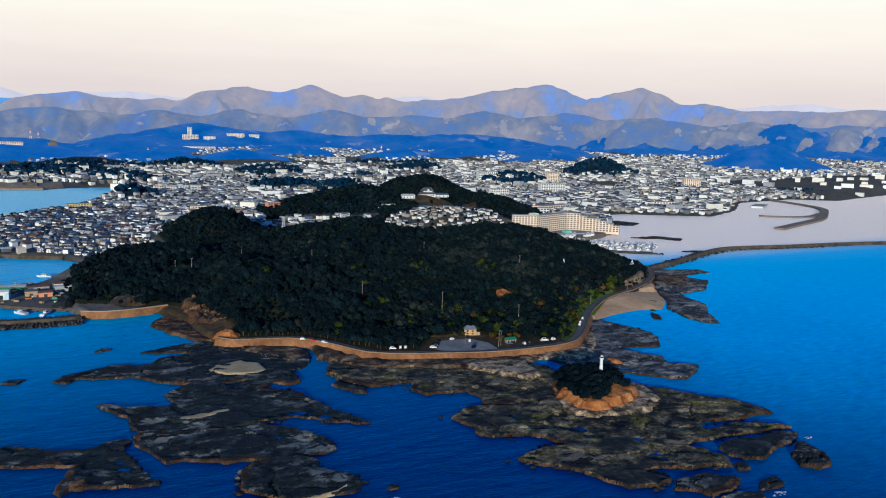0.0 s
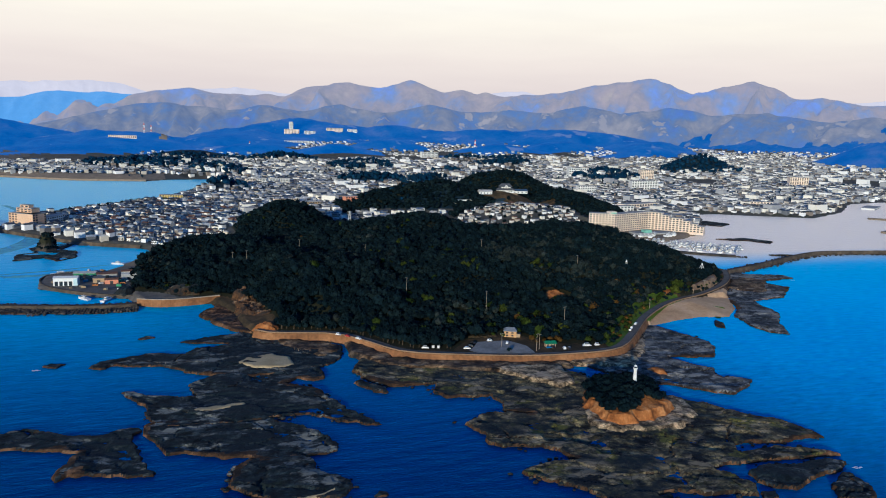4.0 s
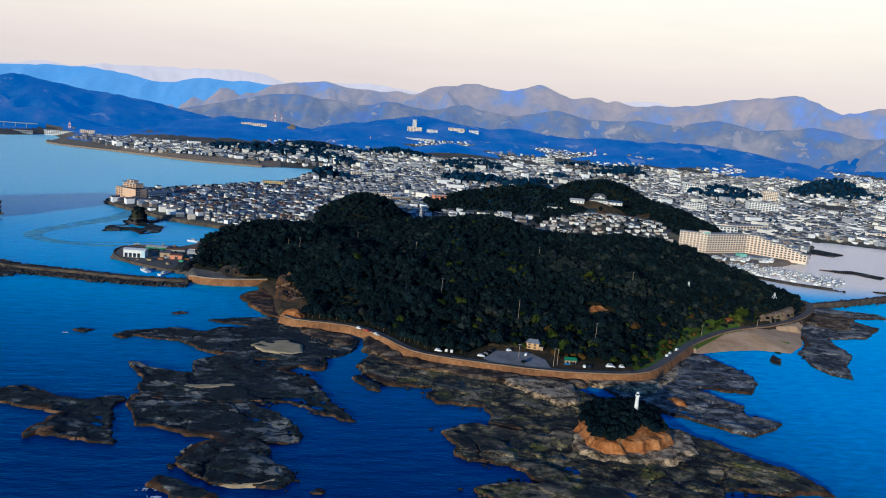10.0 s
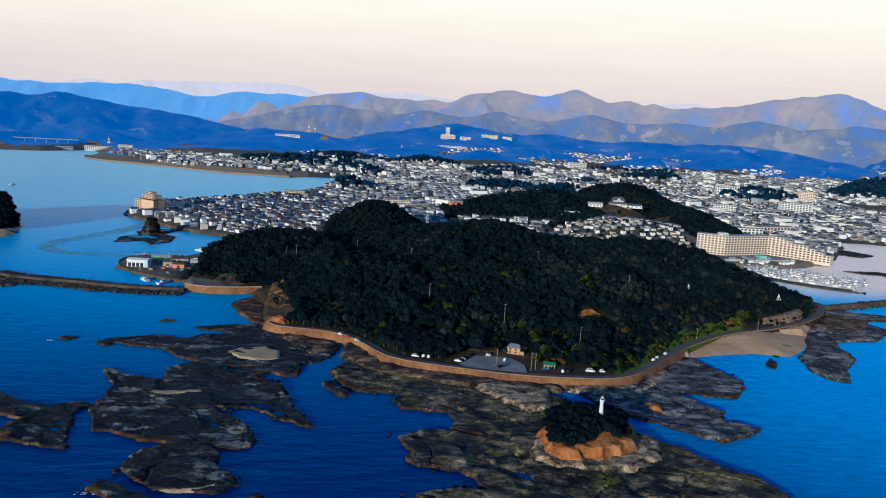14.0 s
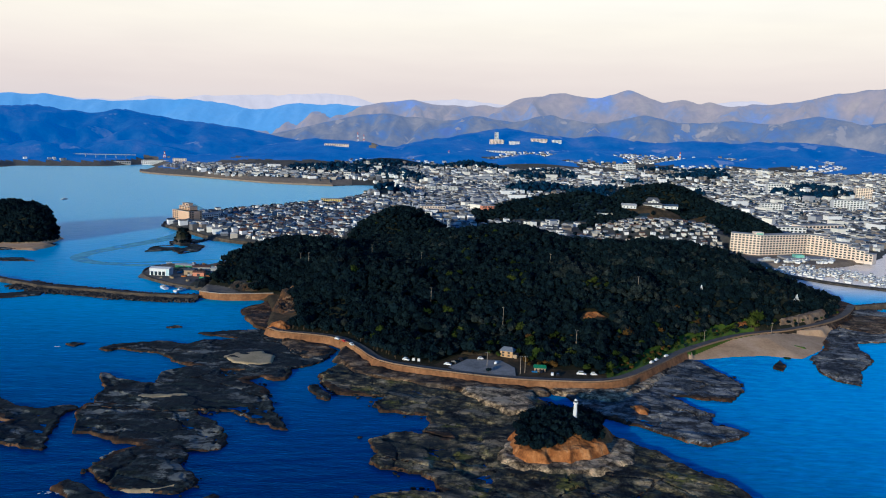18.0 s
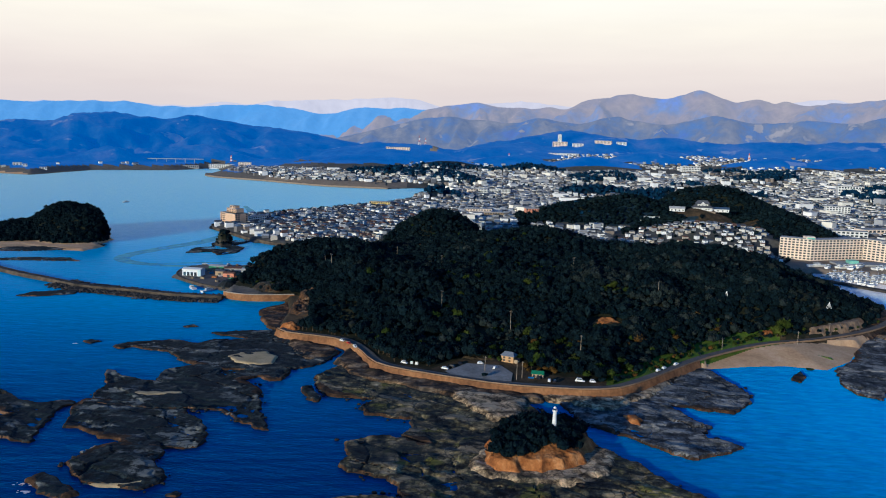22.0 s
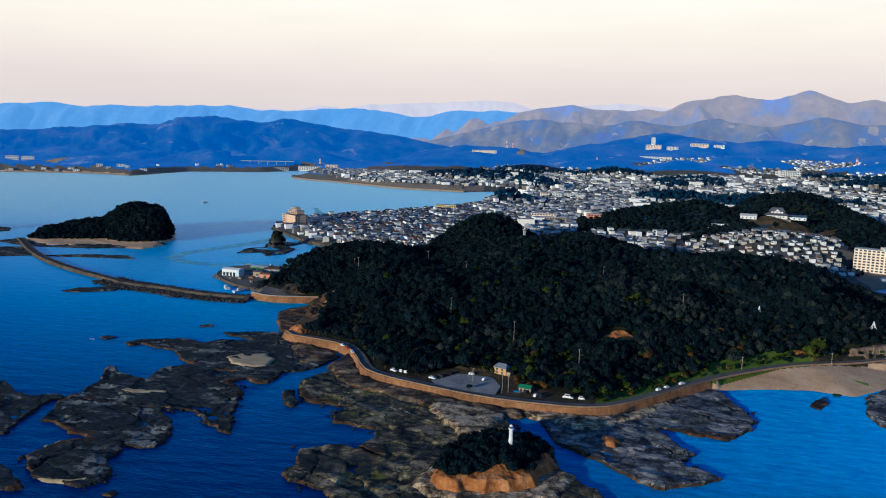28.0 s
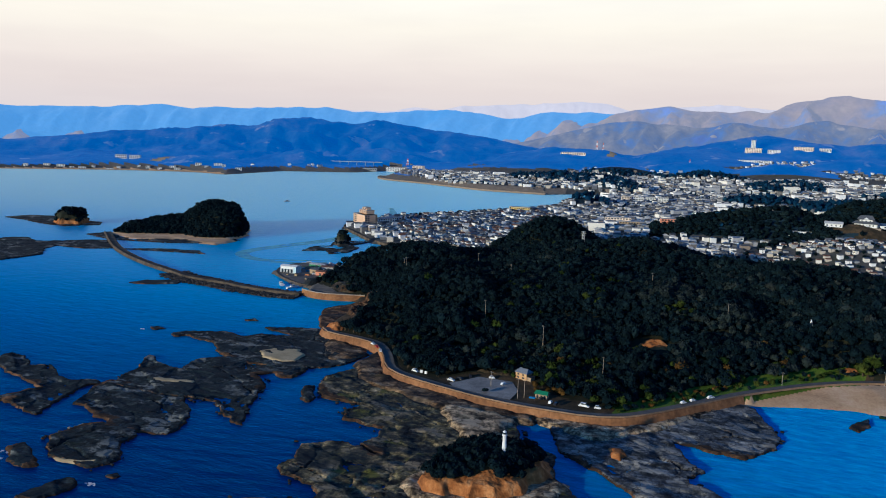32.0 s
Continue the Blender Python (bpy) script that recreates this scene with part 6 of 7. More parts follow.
# ---- the city on the plain ----
def city(gap, y0, y1, x0, x1, seed, keep, highest=21.0):
    rnd = np.random.RandomState(seed)
    y, x = np.meshgrid(np.arange(y0, y1, gap), np.arange(x0, x1, gap), indexing="ij")
    x, y = (x + rnd.uniform(-0.3, 0.3, x.shape) * gap).ravel(), (y + rnd.uniform(-0.3, 0.3, x.shape) * gap).ravel()
    z, d = land_height(x, y)
    wood = np.maximum(np.maximum(inside_distance(FOREST, x, y), inside_distance(CASTLE_WOOD, x, y)), np.maximum(inside_distance(VILLAGE, x, y), inside_distance(SPIT, x, y)))
    dens = fbm(x, y, 190, 3, 61)
    ok = (d > np.where((y > 1750) & (x < -150), 44 + 22 * np.sin(x / 70), 9)) & (wood < -4) & (z - 4.6 - plain_height(x, y) < highest - 18 + 16 * dens) & (dens > keep) & (rnd.uniform(0, 1, x.shape) < 0.93) & (np.abs(x) < 1.6 * y)
    ok &= ((x > -790) & (y < 2350)) | (x > -300) | ((d > 24) & (d < 80) & (dens > 0.56) & (rnd.uniform(0, 1, x.shape) < 0.4))
    ok &= ~((x > 90) & (x < 475) & (y < 1330) & (z > 13))
    ok &= ~((x > 340) & (x < 530) & (y < 960)) & ~((x < -60) & (y < 900)) & ~((np.hypot(x - 20, y - 900) < 120))
    x, y, z = x[ok], y[ok], z[ok]
    turn = 20 * np.round(3 * fbm(x, y, 260, 2, 15)) + rnd.choice([0, 90], len(x)) + rnd.uniform(-7, 7, len(x))
    return x, y, z, turn, rnd


PALE = WALLS[:4] + [WALLS[5]] + [plain("city_wall", [c, tuple(min(0.9, v * 1.1) for v in c)], 0.2, 0.9, 8, 0.0) for c in ((0.85, 0.84, 0.82), (0.34, 0.35, 0.38), (0.17, 0.16, 0.155), (0.24, 0.20, 0.17), (0.13, 0.14, 0.16))]
GREYROOF = ROOFS[:3] + [ROOFS[4]] + [plain("city_roof", [c, tuple(v * 1.2 for v in c)], 0.2, 0.8, 8, 0.0) for c in ((0.07, 0.075, 0.085), (0.22, 0.22, 0.23), (0.09, 0.14, 0.23), (0.45, 0.44, 0.43))]
x, y, z, turn, rnd = city(12.5, 900, 1700, -420, 1500, 71, 0.22)
box_houses("city_houses", "closely built low houses of the nearer town", x, y, z, rnd.uniform(6.5, 10.5, len(x)), rnd.uniform(5.5, 8, len(x)), rnd.choice([2.8, 3.2, 5.2, 5.4, 6.4], len(x)), turn, rnd.uniform(0.9, 2.2, len(x)), 6, PALE, GREYROOF)
x, y, z, turn, rnd = city(15.5, 1700, 2450, -1300, 3000, 72, 0.25, 27.0)
box_houses("distant_houses", "closely built low houses across the plain", x, y, z, rnd.uniform(7.5, 13, len(x)), rnd.uniform(6.5, 9.5, len(x)), rnd.choice([3.0, 4.5, 5.5, 7], len(x)), turn, rnd.uniform(0.6, 2.2, len(x)), 7, PALE, GREYROOF)
x, y, z, turn, rnd = city(21.0, 2450, 3900, -900, 4200, 73, 0.40, 25.0)
box_houses("farthest_houses", "scattered far houses below the hills", x, y, z, rnd.uniform(7, 13, len(x)), rnd.uniform(6, 9, len(x)), rnd.choice([3, 4, 5], len(x)), turn, rnd.uniform(0.4, 2.0, len(x)), 8, PALE[:2] + PALE[4:], GREYROOF)
x, y, z, turn, rnd = city(78.0, 1120, 2500, -700, 2600, 74, 0.36)
box_houses("city_blocks", "pale mid-rise blocks and halls across the town", x, y, z, rnd.uniform(14, 34, len(x)), rnd.uniform(10, 18, len(x)), rnd.uniform(6, 14, len(x)), turn, np.full(len(x), 0.35), 9, PALE[4:6] + [WALLS[1], WALLS[5], PALE[6]], GREYROOF[4:], "buildings")
sx, sy = scatter([(-420, 1900), (-100, 1650), (-80, 1000), (60, 1010), (150, 1100), (460, 1280), (700, 1150), (1500, 1350), (2300, 1500), (2300, 2500), (-700, 2500), (-800, 2200)], 21, 31)
sz, sd = land_height(sx, sy)
ok = (sd > 10) & (fbm(sx, sy, 90, 3, 33) > 0.5) & (np.hypot(sx, sy) < 2150)
sx, sy, sz = sx[ok], sy[ok], sz[ok]
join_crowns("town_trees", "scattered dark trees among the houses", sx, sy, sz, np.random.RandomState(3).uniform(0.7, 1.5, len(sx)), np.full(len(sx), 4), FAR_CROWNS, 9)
# woods on the lower hills within and behind the town
hx, hy = scatter([(-420, 1450), (900, 1450), (2400, 1450), (2400, 2450), (-420, 2450)], 13.0, 35)
hz, hd = land_height(hx, hy)
ok = (hd > 15) & (np.hypot(hx, hy) < 2600) & (hz - 4.6 - plain_height(hx, hy) > 9 + 22 * (fbm(hx, hy, 120, 3, 4) - 0.5))
hx, hy, hz = hx[ok], hy[ok], hz[ok]
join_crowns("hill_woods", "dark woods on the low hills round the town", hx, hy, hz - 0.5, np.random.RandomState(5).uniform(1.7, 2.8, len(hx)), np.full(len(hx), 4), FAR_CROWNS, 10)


# ---- larger buildings ----
M_CREAM = plain("cream_render", [(0.80, 0.655, 0.53), (0.88, 0.75, 0.62)], 0.1, 0.85, 10, 0.1, 0.02)
M_PEACH = plain("peach_render", [(0.66, 0.44, 0.29), (0.74, 0.51, 0.34)], 0.1, 0.85, 10, 0.1, 0.02)
M_YELLOW = plain("yellow_render", [(0.62, 0.46, 0.16), (0.70, 0.53, 0.20)], 0.1, 0.85, 10, 0.1, 0.02)
M_SALMON = plain("salmon_render", [(0.62, 0.24, 0.15), (0.70, 0.30, 0.19)], 0.1, 0.85, 10, 0.1, 0.02)
M_FLATROOF = plain("flat_roof", [(0.28, 0.29, 0.30), (0.40, 0.40, 0.40)], 0.1, 0.9, 8, 0.1, 0.02)
M_MINT = plain("mint_roof", [(0.20, 0.50, 0.40), (0.26, 0.60, 0.48)], 0.3, 0.6)
pane_cache = {}


def pane(w, h, material, parent, m):
    key = (round(w, 2), round(h, 2), material.name)
    if key not in pane_cache:
        me = bpy.data.meshes.new("window")
        bm = boxed(-w / 2, w / 2, -0.12, 0.06, 0, h)
        bm.to_mesh(me)
        bm.free()
        me.materials.append(material)
        pane_cache[key] = me
    ob = new("window", pane_cache[key])
    ob.parent = parent
    ob.matrix_basis = m
    return ob


def block(parent, a, b, depth, z0, z1, wall, floors, bays, slab=True, balcony=True, name="wall"):
    """A slab building whose front runs from a to b (its back lies to the left), with rows of windows and balcony rails."""
    a, b = Vector(a), Vector(b)
    u = (b - a).normalized()
    n = Vector((-u.y, u.x))
    length = (b - a).length
    ang = math.degrees(math.atan2(u.y, u.x))
    frame_m = pose(a.x, a.y, 0, 0, 0, ang)
    bm = boxed(0, length, 0, depth, z0 - 3, z1)
    bm.transform(frame_m)
    part(name, bm, wall, parent)
    if slab:
        bm = boxed(-0.3, length + 0.3, -0.3, depth + 0.3, z1, z1 + 0.5)
        bm.transform(frame_m)
        part("roof_slab", bm, M_FLATROOF, parent)
    fh = (z1 - z0) / floors
    bw = length / bays
    for f in range(floors):
        for k in range(bays):
            pane(bw * 0.62, fh * 0.56, M_GLASS, parent, frame_m @ pose(bw * (k + 0.5), -0.0, z0 + fh * (f + 0.22)))
        if balcony:
            bm = boxed(0.2, length - 0.2, -0.75, 0.02, z0 + fh * f - 0.12, z0 + fh * f + 0.12)
            bm.transform(frame_m)
            part("balcony_ledge", bm, wall, parent)


resort = tagged(new("resort_building"), "long cream resort building with stepped wings beside the marina", "building")
block(resort, (361, 914), (391, 899), 13, 5, 29, M_CREAM, 8, 8)
block(resort, (391, 899), (460, 924), 13, 5, 28.5, M_CREAM, 8, 15)
P0, P1 = Vector((460.5, 924)), Vector((512, 868))
steps_h = [8, 8, 7, 6, 6, 5, 4, 3]
for k, fl in enumerate(steps_h):
    a, b = P0.lerp(P1, k / 8), P0.lerp(P1, (k + 1) / 8 - 0.004)
    block(resort, a, b, 13, 5, 5 + 2.95 * fl, M_CREAM, fl, 2, name="stepped_wing")
part("stair_tower", boxed(386, 396, 902, 912, 28, 32), M_CREAM, resort)
part("mint_dome", boxed(387, 395, 901, 905, 28.6, 31), M_MINT, resort, "mint green roof cap")
part("podium", boxed(410, 470, 872, 892, 1, 6.5), M_FLATROOF, resort)
part("pavilion", boxed(424, 434, 874, 884, 6.5, 10), M_MINT, resort, "mint green pavilion")

hotel = tagged(new("hotel"), "peach seaside hotel with a stepped top on the point", "hotel")
block(hotel, (-360, 1048), (-330, 1024), 17, 3.5, 21, M_PEACH, 6, 8)
block(hotel, (-330, 1023.6), (-318, 1040), 24, 3.5, 21, M_PEACH, 6, 5)
block(hotel, (-352, 1052), (-333, 1037), 12, 21.5, 26.5, M_PEACH, 2, 4)
block(hotel, (-348, 1053), (-337, 1044), 7, 27, 30, M_PEACH, 1, 2)
block(hotel, (-317, 1042), (-300, 1078), 12, 3.5, 15, M_WHITE, 4, 9)
block(hotel, (-327, 1018), (-305, 1010), 8, 3.5, 9, M_CREAM, 2, 5, balcony=False)


def simple_block(label, a, b, depth, height, wall, floors, bays, name="apartment_building"):
    ob = tagged(new(name), label, "building", "mid-rise buildings of the town")
    z = float(heights([(a[0] + b[0]) / 2], [(a[1] + b[1]) / 2])[0])
    block(ob, a, b, depth, z, z + height, wall, floors, bays)
    return ob


# white houses and sheds along the far shore of the bay
rs = random.Random(41)
for k in range(18):
    u = k / 17 + rs.uniform(-0.02, 0.02)
    x0, y0, w = -1810 + 560 * u, 1775 + 235 * min(1.0, u * 1.25) + rs.uniform(0, 40), rs.uniform(9, 26)
    simple_block("small white house on the far shore of the bay", (x0, y0), (x0 + w * 0.86, y0 + w * 0.5), 9, rs.uniform(4, 8), M_WHITE, 2, 3, "shore_house")
for x0, y0 in ((-1705, 2040), (-1668, 2062)):
    simple_block("long white works hall below the blue hills", (x0, y0), (x0 + 30, y0 + 18), 16, 12, M_WHITE, 2, 6, "works_hall")
simple_block("yellow flat-roofed block beside the bay", (-196, 1330), (-160, 1330), 14, 9, M_YELLOW, 3, 9, "office_block")
for k in range(4):
    simple_block("white apartment block near the beach", (-36 + 24 * k, 1622 + 5 * k), (-17 + 24 * k, 1626 + 5 * k), 10, 13, M_CREAM if k == 0 else M_WHITE, 4, 6)
simple_block("salmon-red flat-roofed building in the town", (72, 1134), (92, 1138), 12, 10, M_SALMON, 3, 5, "shop_building")
simple_block("white long hall on the far slope", (612, 2500), (672, 2508), 20, 18, M_WHITE, 3, 12, "hall")
simple_block("white long institute building on the far slope", (-400, 2872), (-310, 2880), 16, 9, M_CREAM, 2, 14, "school")
simple_block("white wide hall in the town", (800, 1800), (852, 1790), 24, 18, M_WHITE, 3, 9, "hall")
simple_block("tan apartment block in the town", (10, 1180), (46, 1186), 11, 9, M_TAN, 3, 9)
simple_block("cream apartment block in the town", (-20, 1250), (20, 1256), 11, 10, M_CREAM, 3, 9)
simple_block("white flat-roofed building by the wood", (160, 1075), (178, 1075), 12, 7, M_WHITE, 2, 4, "shop_building")
simple_block("low white hall below the castle wood", (232, 1095), (262, 1097), 10, 5, M_WHITE, 1, 7, "hall")
simple_block("pale harbour office block", (840, 1180), (890, 1160), 16, 10, M_CREAM, 3, 9, "office_block")
simple_block("white shed beside the harbour", (1130, 1150), (1190, 1190), 24, 9, M_WHITE, 2, 10, "warehouse")
simple_block("long grey harbour shed", (760, 1150), (830, 1110), 14, 6, M_FLATROOF, 1, 10, "warehouse")
simple_block("long white market hall by the quay", (560, 1140), (640, 1165), 20, 10, M_CREAM, 2, 12, "hall")
simple_block("orange-topped school building behind the resort", (470, 1090), (540, 1085), 14, 12, M_WHITE, 3, 12, "school")
simple_block("white hospital block in the town", (800, 1500), (860, 1490), 20, 22, M_WHITE, 6, 10, "hospital")
simple_block("cream office block in the town", (976, 1735), (1010, 1728), 18, 26, M_CREAM, 7, 7, "office_block")
simple_block("white apartment block in the town", (620, 1420), (660, 1415), 14, 18, M_WHITE, 5, 8)
simple_block("pale apartment block in the town", (1300, 1560), (1345, 1545), 16, 24, M_CREAM, 7, 8)

hilltop = tagged(new("hilltop_institute"), "white tower and low wings on the far hilltop", "building")
for x0, x1, y, depth, rise, wall, floors, bays in ((276, 292, 3352, 14, 50, M_WHITE, 12, 3), (254, 316, 3340, 18, 20, M_CREAM, 4, 10), (338, 384, 3330, 18, 14, M_WHITE, 3, 8), (430, 500, 3310, 20, 15, M_CREAM, 3, 12), (520, 560, 3300, 18, 12, M_WHITE, 3, 7), (222, 340, 3080, 18, 9, M_WHITE, 2, 20)):
    zt = float(heights([(x0 + x1) / 2], [y])[0])
    block(hilltop, (x0, y), (x1, y), depth, zt, zt + rise, wall, floors, bays)


# ---- radio masts, viaduct and quay across the bay ----
M_REDMAST = plain("red_mast_paint", [(0.50, 0.10, 0.06), (0.60, 0.16, 0.09)], 0.5, 0.6, 6, 0.0)


def radio_mast(x, y, h):
    z = float(heights([x], [y])[0])
    p = tagged(new("radio_mast"), "tall red and white radio mast on the far ridge", "mast", "radio masts")
    for k in range(5):
        w0, w1 = 3.2 - 0.5 * k, 2.7 - 0.5 * k
        bm = bmesh.new()
        for sx, sy in ((-1, -1), (1, -1), (1, 1), (-1, 1)):
            lo = [bm.verts.new((sx * w0 + a, sy * w0 + c, h * k / 5)) for a, c in ((-.5, -.5), (.5, -.5), (.5, .5), (-.5, .5))]
            hi = [bm.verts.new((sx * w1 + a, sy * w1 + c, h * (k + 1) / 5)) for a, c in ((-.45, -.45), (.45, -.45), (.45, .45), (-.45, .45))]
            for q in range(4):
                bm.faces.new((lo[q], lo[(q + 1) % 4], hi[(q + 1) % 4], hi[q]))
        box(bm, -w1, w1, -w1, w1, h * (k + 1) / 5 - 0.6, h * (k + 1) / 5)
        part("lattice_stage", bm, (M_REDMAST, M_WHITE)[k % 2], p)
    p.location = (x, y, z - 1)


simple_block("long white school building behind the bay", (-930, 2470), (-850, 2490), 14, 12, M_WHITE, 3, 14, "school")
simple_block("cream block behind the bay", (-820, 2440), (-780, 2450), 12, 10, M_CREAM, 3, 8)
simple_block("low grey sheds behind the bay", (-1000, 2420), (-950, 2435), 16, 7, M_FLATROOF, 1, 8, "warehouse")
for x, y, h in ((-292, 3040, 44), (-268, 3044, 40), (-886, 2560, 24), (880, 2700, 34), (62, 2760, 36)):
    radio_mast(x, y, h)


def viaduct():
    p, n = resample([(-1330, 2395), (-1180, 2430), (-1050, 2472), (-960, 2505)], 30.0)
    v = tagged(new("viaduct"), "long pale concrete road viaduct beyond the bay", "viaduct")
    for a, b, na, nb in zip(p[:-1], p[1:], n[:-1], n[1:]):
        section("deck_span", a, b, na, nb, [(-5, 28.4), (-5, 30.4), (-4.6, 30.4), (-4.6, 29.6), (4.6, 29.6), (4.6, 30.4), (5, 30.4), (5, 28.4)], M_FLATROOF, v)
        part("pier", boxed(a[0] - 0.7, a[0] + 0.7, a[1] - 0.7, a[1] + 0.7, min(float(heights([a[0]], [a[1]])[0]), 26) - 2, 28.4), M_FLATROOF, v)


viaduct()


# ---- castle-style hall ----
def castle():
    top = tagged(new("castle_hall"), "white castle-style hall with tiered grey tiled roofs", "castle")
    part("terrace", boxed(-19, 19, -12, 14, -14, 1.0), plain("stone_terrace", [(0.22, 0.17, 0.13), (0.30, 0.24, 0.18)], 0.4, 0.9), top, "tan stone terrace wall")
    part("lower_wall", boxed(-14, 14, -8, 8, 1.0, 6.0), M_WHITE, top)
    bm = bmesh.new()
    gable(bm, 28, 16, 6.0, 5.0, 3.0, 9.0)
    part("lower_roof", bm, ROOFS[1], top)
    part("upper_wall", boxed(-8, 8, -5, 5, 6.5, 11.5), M_WHITE, top)
    bm = bmesh.new()
    gable(bm, 16, 10, 11.5, 5.4, 2.8, 3.5)
    part("upper_roof", bm, ROOFS[1], top)
    bm = bmesh.new()
    v = [bm.verts.new(c) for c in ((-3.6, -7.9, 11.9), (3.6, -7.9, 11.9), (0, -7.9, 14.6), (-3.6, 0, 11.9), (3.6, 0, 11.9), (0, 0, 14.6))]
    for f in ((0, 1, 2), (5, 4, 3), (0, 2, 5, 3), (1, 4, 5, 2), (0, 3, 4, 1)):
        bm.faces.new([v[i] for i in f])
    part("gable_front", bm, M_WHITE, top)
    for x in range(-11, 12, 4):
        part("window", boxed(x - 0.8, x + 0.8, -8.06, -7.95, 2.6, 4.6), M_GLASS, top)
    for x in (-5, 0, 5):
        part("window", boxed(x - 0.8, x + 0.8, -5.06, -4.95, 8.2, 10), M_GLASS, top)
    part("entrance", boxed(-2.2, 2.2, -11, -8, 1.0, 4.2), M_WHITE, top)
    top.matrix_basis = pose(320, 1108, 38.5, 0, 0, -8) @ Matrix.Scale(0.9, 4)
    for x, y, w, word in ((283, 1094, 20, "white low hall with a pale gabled roof"), (345, 1104, 24, "blue-roofed low building beside the castle hall")):
        hall = tagged(new("hall"), word, "hall")
        part("wall", boxed(-w / 2, w / 2, -5, 5, 0.0, 4.0), M_WHITE, hall)
        bm = bmesh.new()
        gable(bm, w, 10, 4.0, 2.6, 0.8, 0.0)
        part("roof", bm, GREYROOF[7] if w < 22 else ROOFS[5], hall)
        for k in range(4):
            part("window", boxed(-w / 2 + 2 + k * (w - 5) / 3, -w / 2 + 3.6 + k * (w - 5) / 3, -5.05, -4.95, 1, 2.8), M_GLASS, hall)
        hall.matrix_basis = pose(x, y + 6, 38.0, 0, 0, -8)


castle()


# ---- power pylon ----
def pylon(x, y, h):
    p = tagged(new("pylon"), "grey steel lattice pylon rising from the wood", "pylon")
    m = plain("galvanised_steel", [(0.46, 0.46, 0.46), (0.58, 0.58, 0.57)], 1.0, 0.5, 8, 0.0, metal=0.3)

    def bar(name, a, b, r):
        a, b = Vector(a), Vector(b)
        bm = boxed(-r, r, -r, r, 0, (b - a).length)
        bm.transform(Matrix.Translation(a) @ (b - a).to_track_quat("Z", "Y").to_matrix().to_4x4())
        part(name, bm, m, p)

    for sx in (-1, 1):
        for sy in (-1, 1):
            bar("leg", (sx * 1.9, sy * 1.9, 0), (sx * 0.45, sy * 0.45, h), 0.2)
    for k in range(6):
        z0, z1 = h * k / 6, h * (k + 1) / 6
        w0, w1 = 1.9 - 1.45 * k / 6, 1.9 - 1.45 * (k + 1) / 6
        for s in (-1, 1):
            bar("brace", (-w0, s * w0, z0), (w1, s * w1, z1), 0.1)
            bar("brace", (w0, s * w0, z0), (-w1, s * w1, z1), 0.1)
    for z in (0.78, 0.88, 0.97):
        bar("crossarm", (-2.6, 0, h * z), (2.6, 0, h * z), 0.12)
    p.location = (x, y, float(heights([x], [y])[0]))


pylon(13, 822, 19)


# ---- breakwaters, port, islands ----
M_STONE = plain("breakwater_stone", [(0.02, 0.02, 0.02), (0.05, 0.045, 0.04), (0.12, 0.10, 0.08)], 0.15, 0.9, 6, 0.5, 0.3)
M_PIER_OLD = plain("weathered_breakwater", [(0.03, 0.026, 0.022), (0.085, 0.066, 0.048), (0.15, 0.115, 0.08)], 0.12, 0.9, 7, 0.4, 0.1)
TRAP = [(-6.8, -2), (-4.2, 3.0), (-3.6, 3.0), (-3.6, 2.2), (3.6, 2.2), (6.2, -2)]
wall_along("breakwater", "long grey-brown concrete breakwater running to the wooded island", [(-603, 822), (-565, 786), (-510, 735), (-459, 697), (-400, 662), (-359, 643), (-320, 622), (-281, 618), (-237, 604), (-192, 604)], TRAP, 11, M_PIER_OLD, "breakwater", "wall_section", 0.12)
wall_along("breakwater", "long brown stone breakwater closing the harbour", [(356, 630), (395, 646), (450, 670), (494, 692), (535, 710), (569, 718), (620, 712), (668, 704), (777, 700), (880, 680), (1100, 640)], [(-6, -2), (-3.4, 4.2), (0, 4.2), (0, 3.0), (4, 3.0), (7, -2)], 12, M_PIER_OLD, "breakwater", "wall_section", 0.12)
wall_along("breakwater", "wide concrete harbour mole", [(830, 858), (930, 900), (1048, 946), (1150, 1020), (1253, 1095), (1300, 1200), (1320, 1285)], [(-9, -2), (-8, 2.8), (8, 2.8), (9, -2)], 30, M_PIER, "breakwater", "wall_section", 0.05)
wall_along("breakwater", "concrete jetty inside the harbour", [(974, 1023), (1012, 990), (1069, 982), (1140, 1020)], [(-8, -2), (-7, 2.2), (7, 2.2), (8, -2)], 30, M_PIER, "breakwater", "wall_section")
wall_along("breakwater", "dark marina mole beside the wood", [(338, 812), (371, 786), (403, 743), (443, 719)], [(-5.5, -1), (-4.2, 1.9), (4.2, 1.9), (5.5, -1)], 9, M_STONE, "breakwater", "wall_section", 0.05)
wall_along("quay", "grey concrete quay with a stub pier across the bay", [(-822, 2200), (-800, 2120), (-745, 2058), (-670, 2022), (-598, 1988), (-500, 1925), (-399, 1858), (-310, 1846), (-236, 1836)], [(-9, -1), (-8, 4.2), (-7, 4.2), (-7, 3.4), (8, 3.4), (9, -1)], 22, M_PIER, "quay", "wall_section", 0.05)
wall_along("sea_wall", "grey concrete sea wall round the seaside town", [(-352, 1110), (-374, 1060), (-368, 1026), (-320, 973), (-264, 909), (-203, 878)], [(-1.0, -1), (-0.2, 3.8), (0.5, 3.8), (0.9, -1)][::-1], 14, M_PIER_OLD, "sea wall")
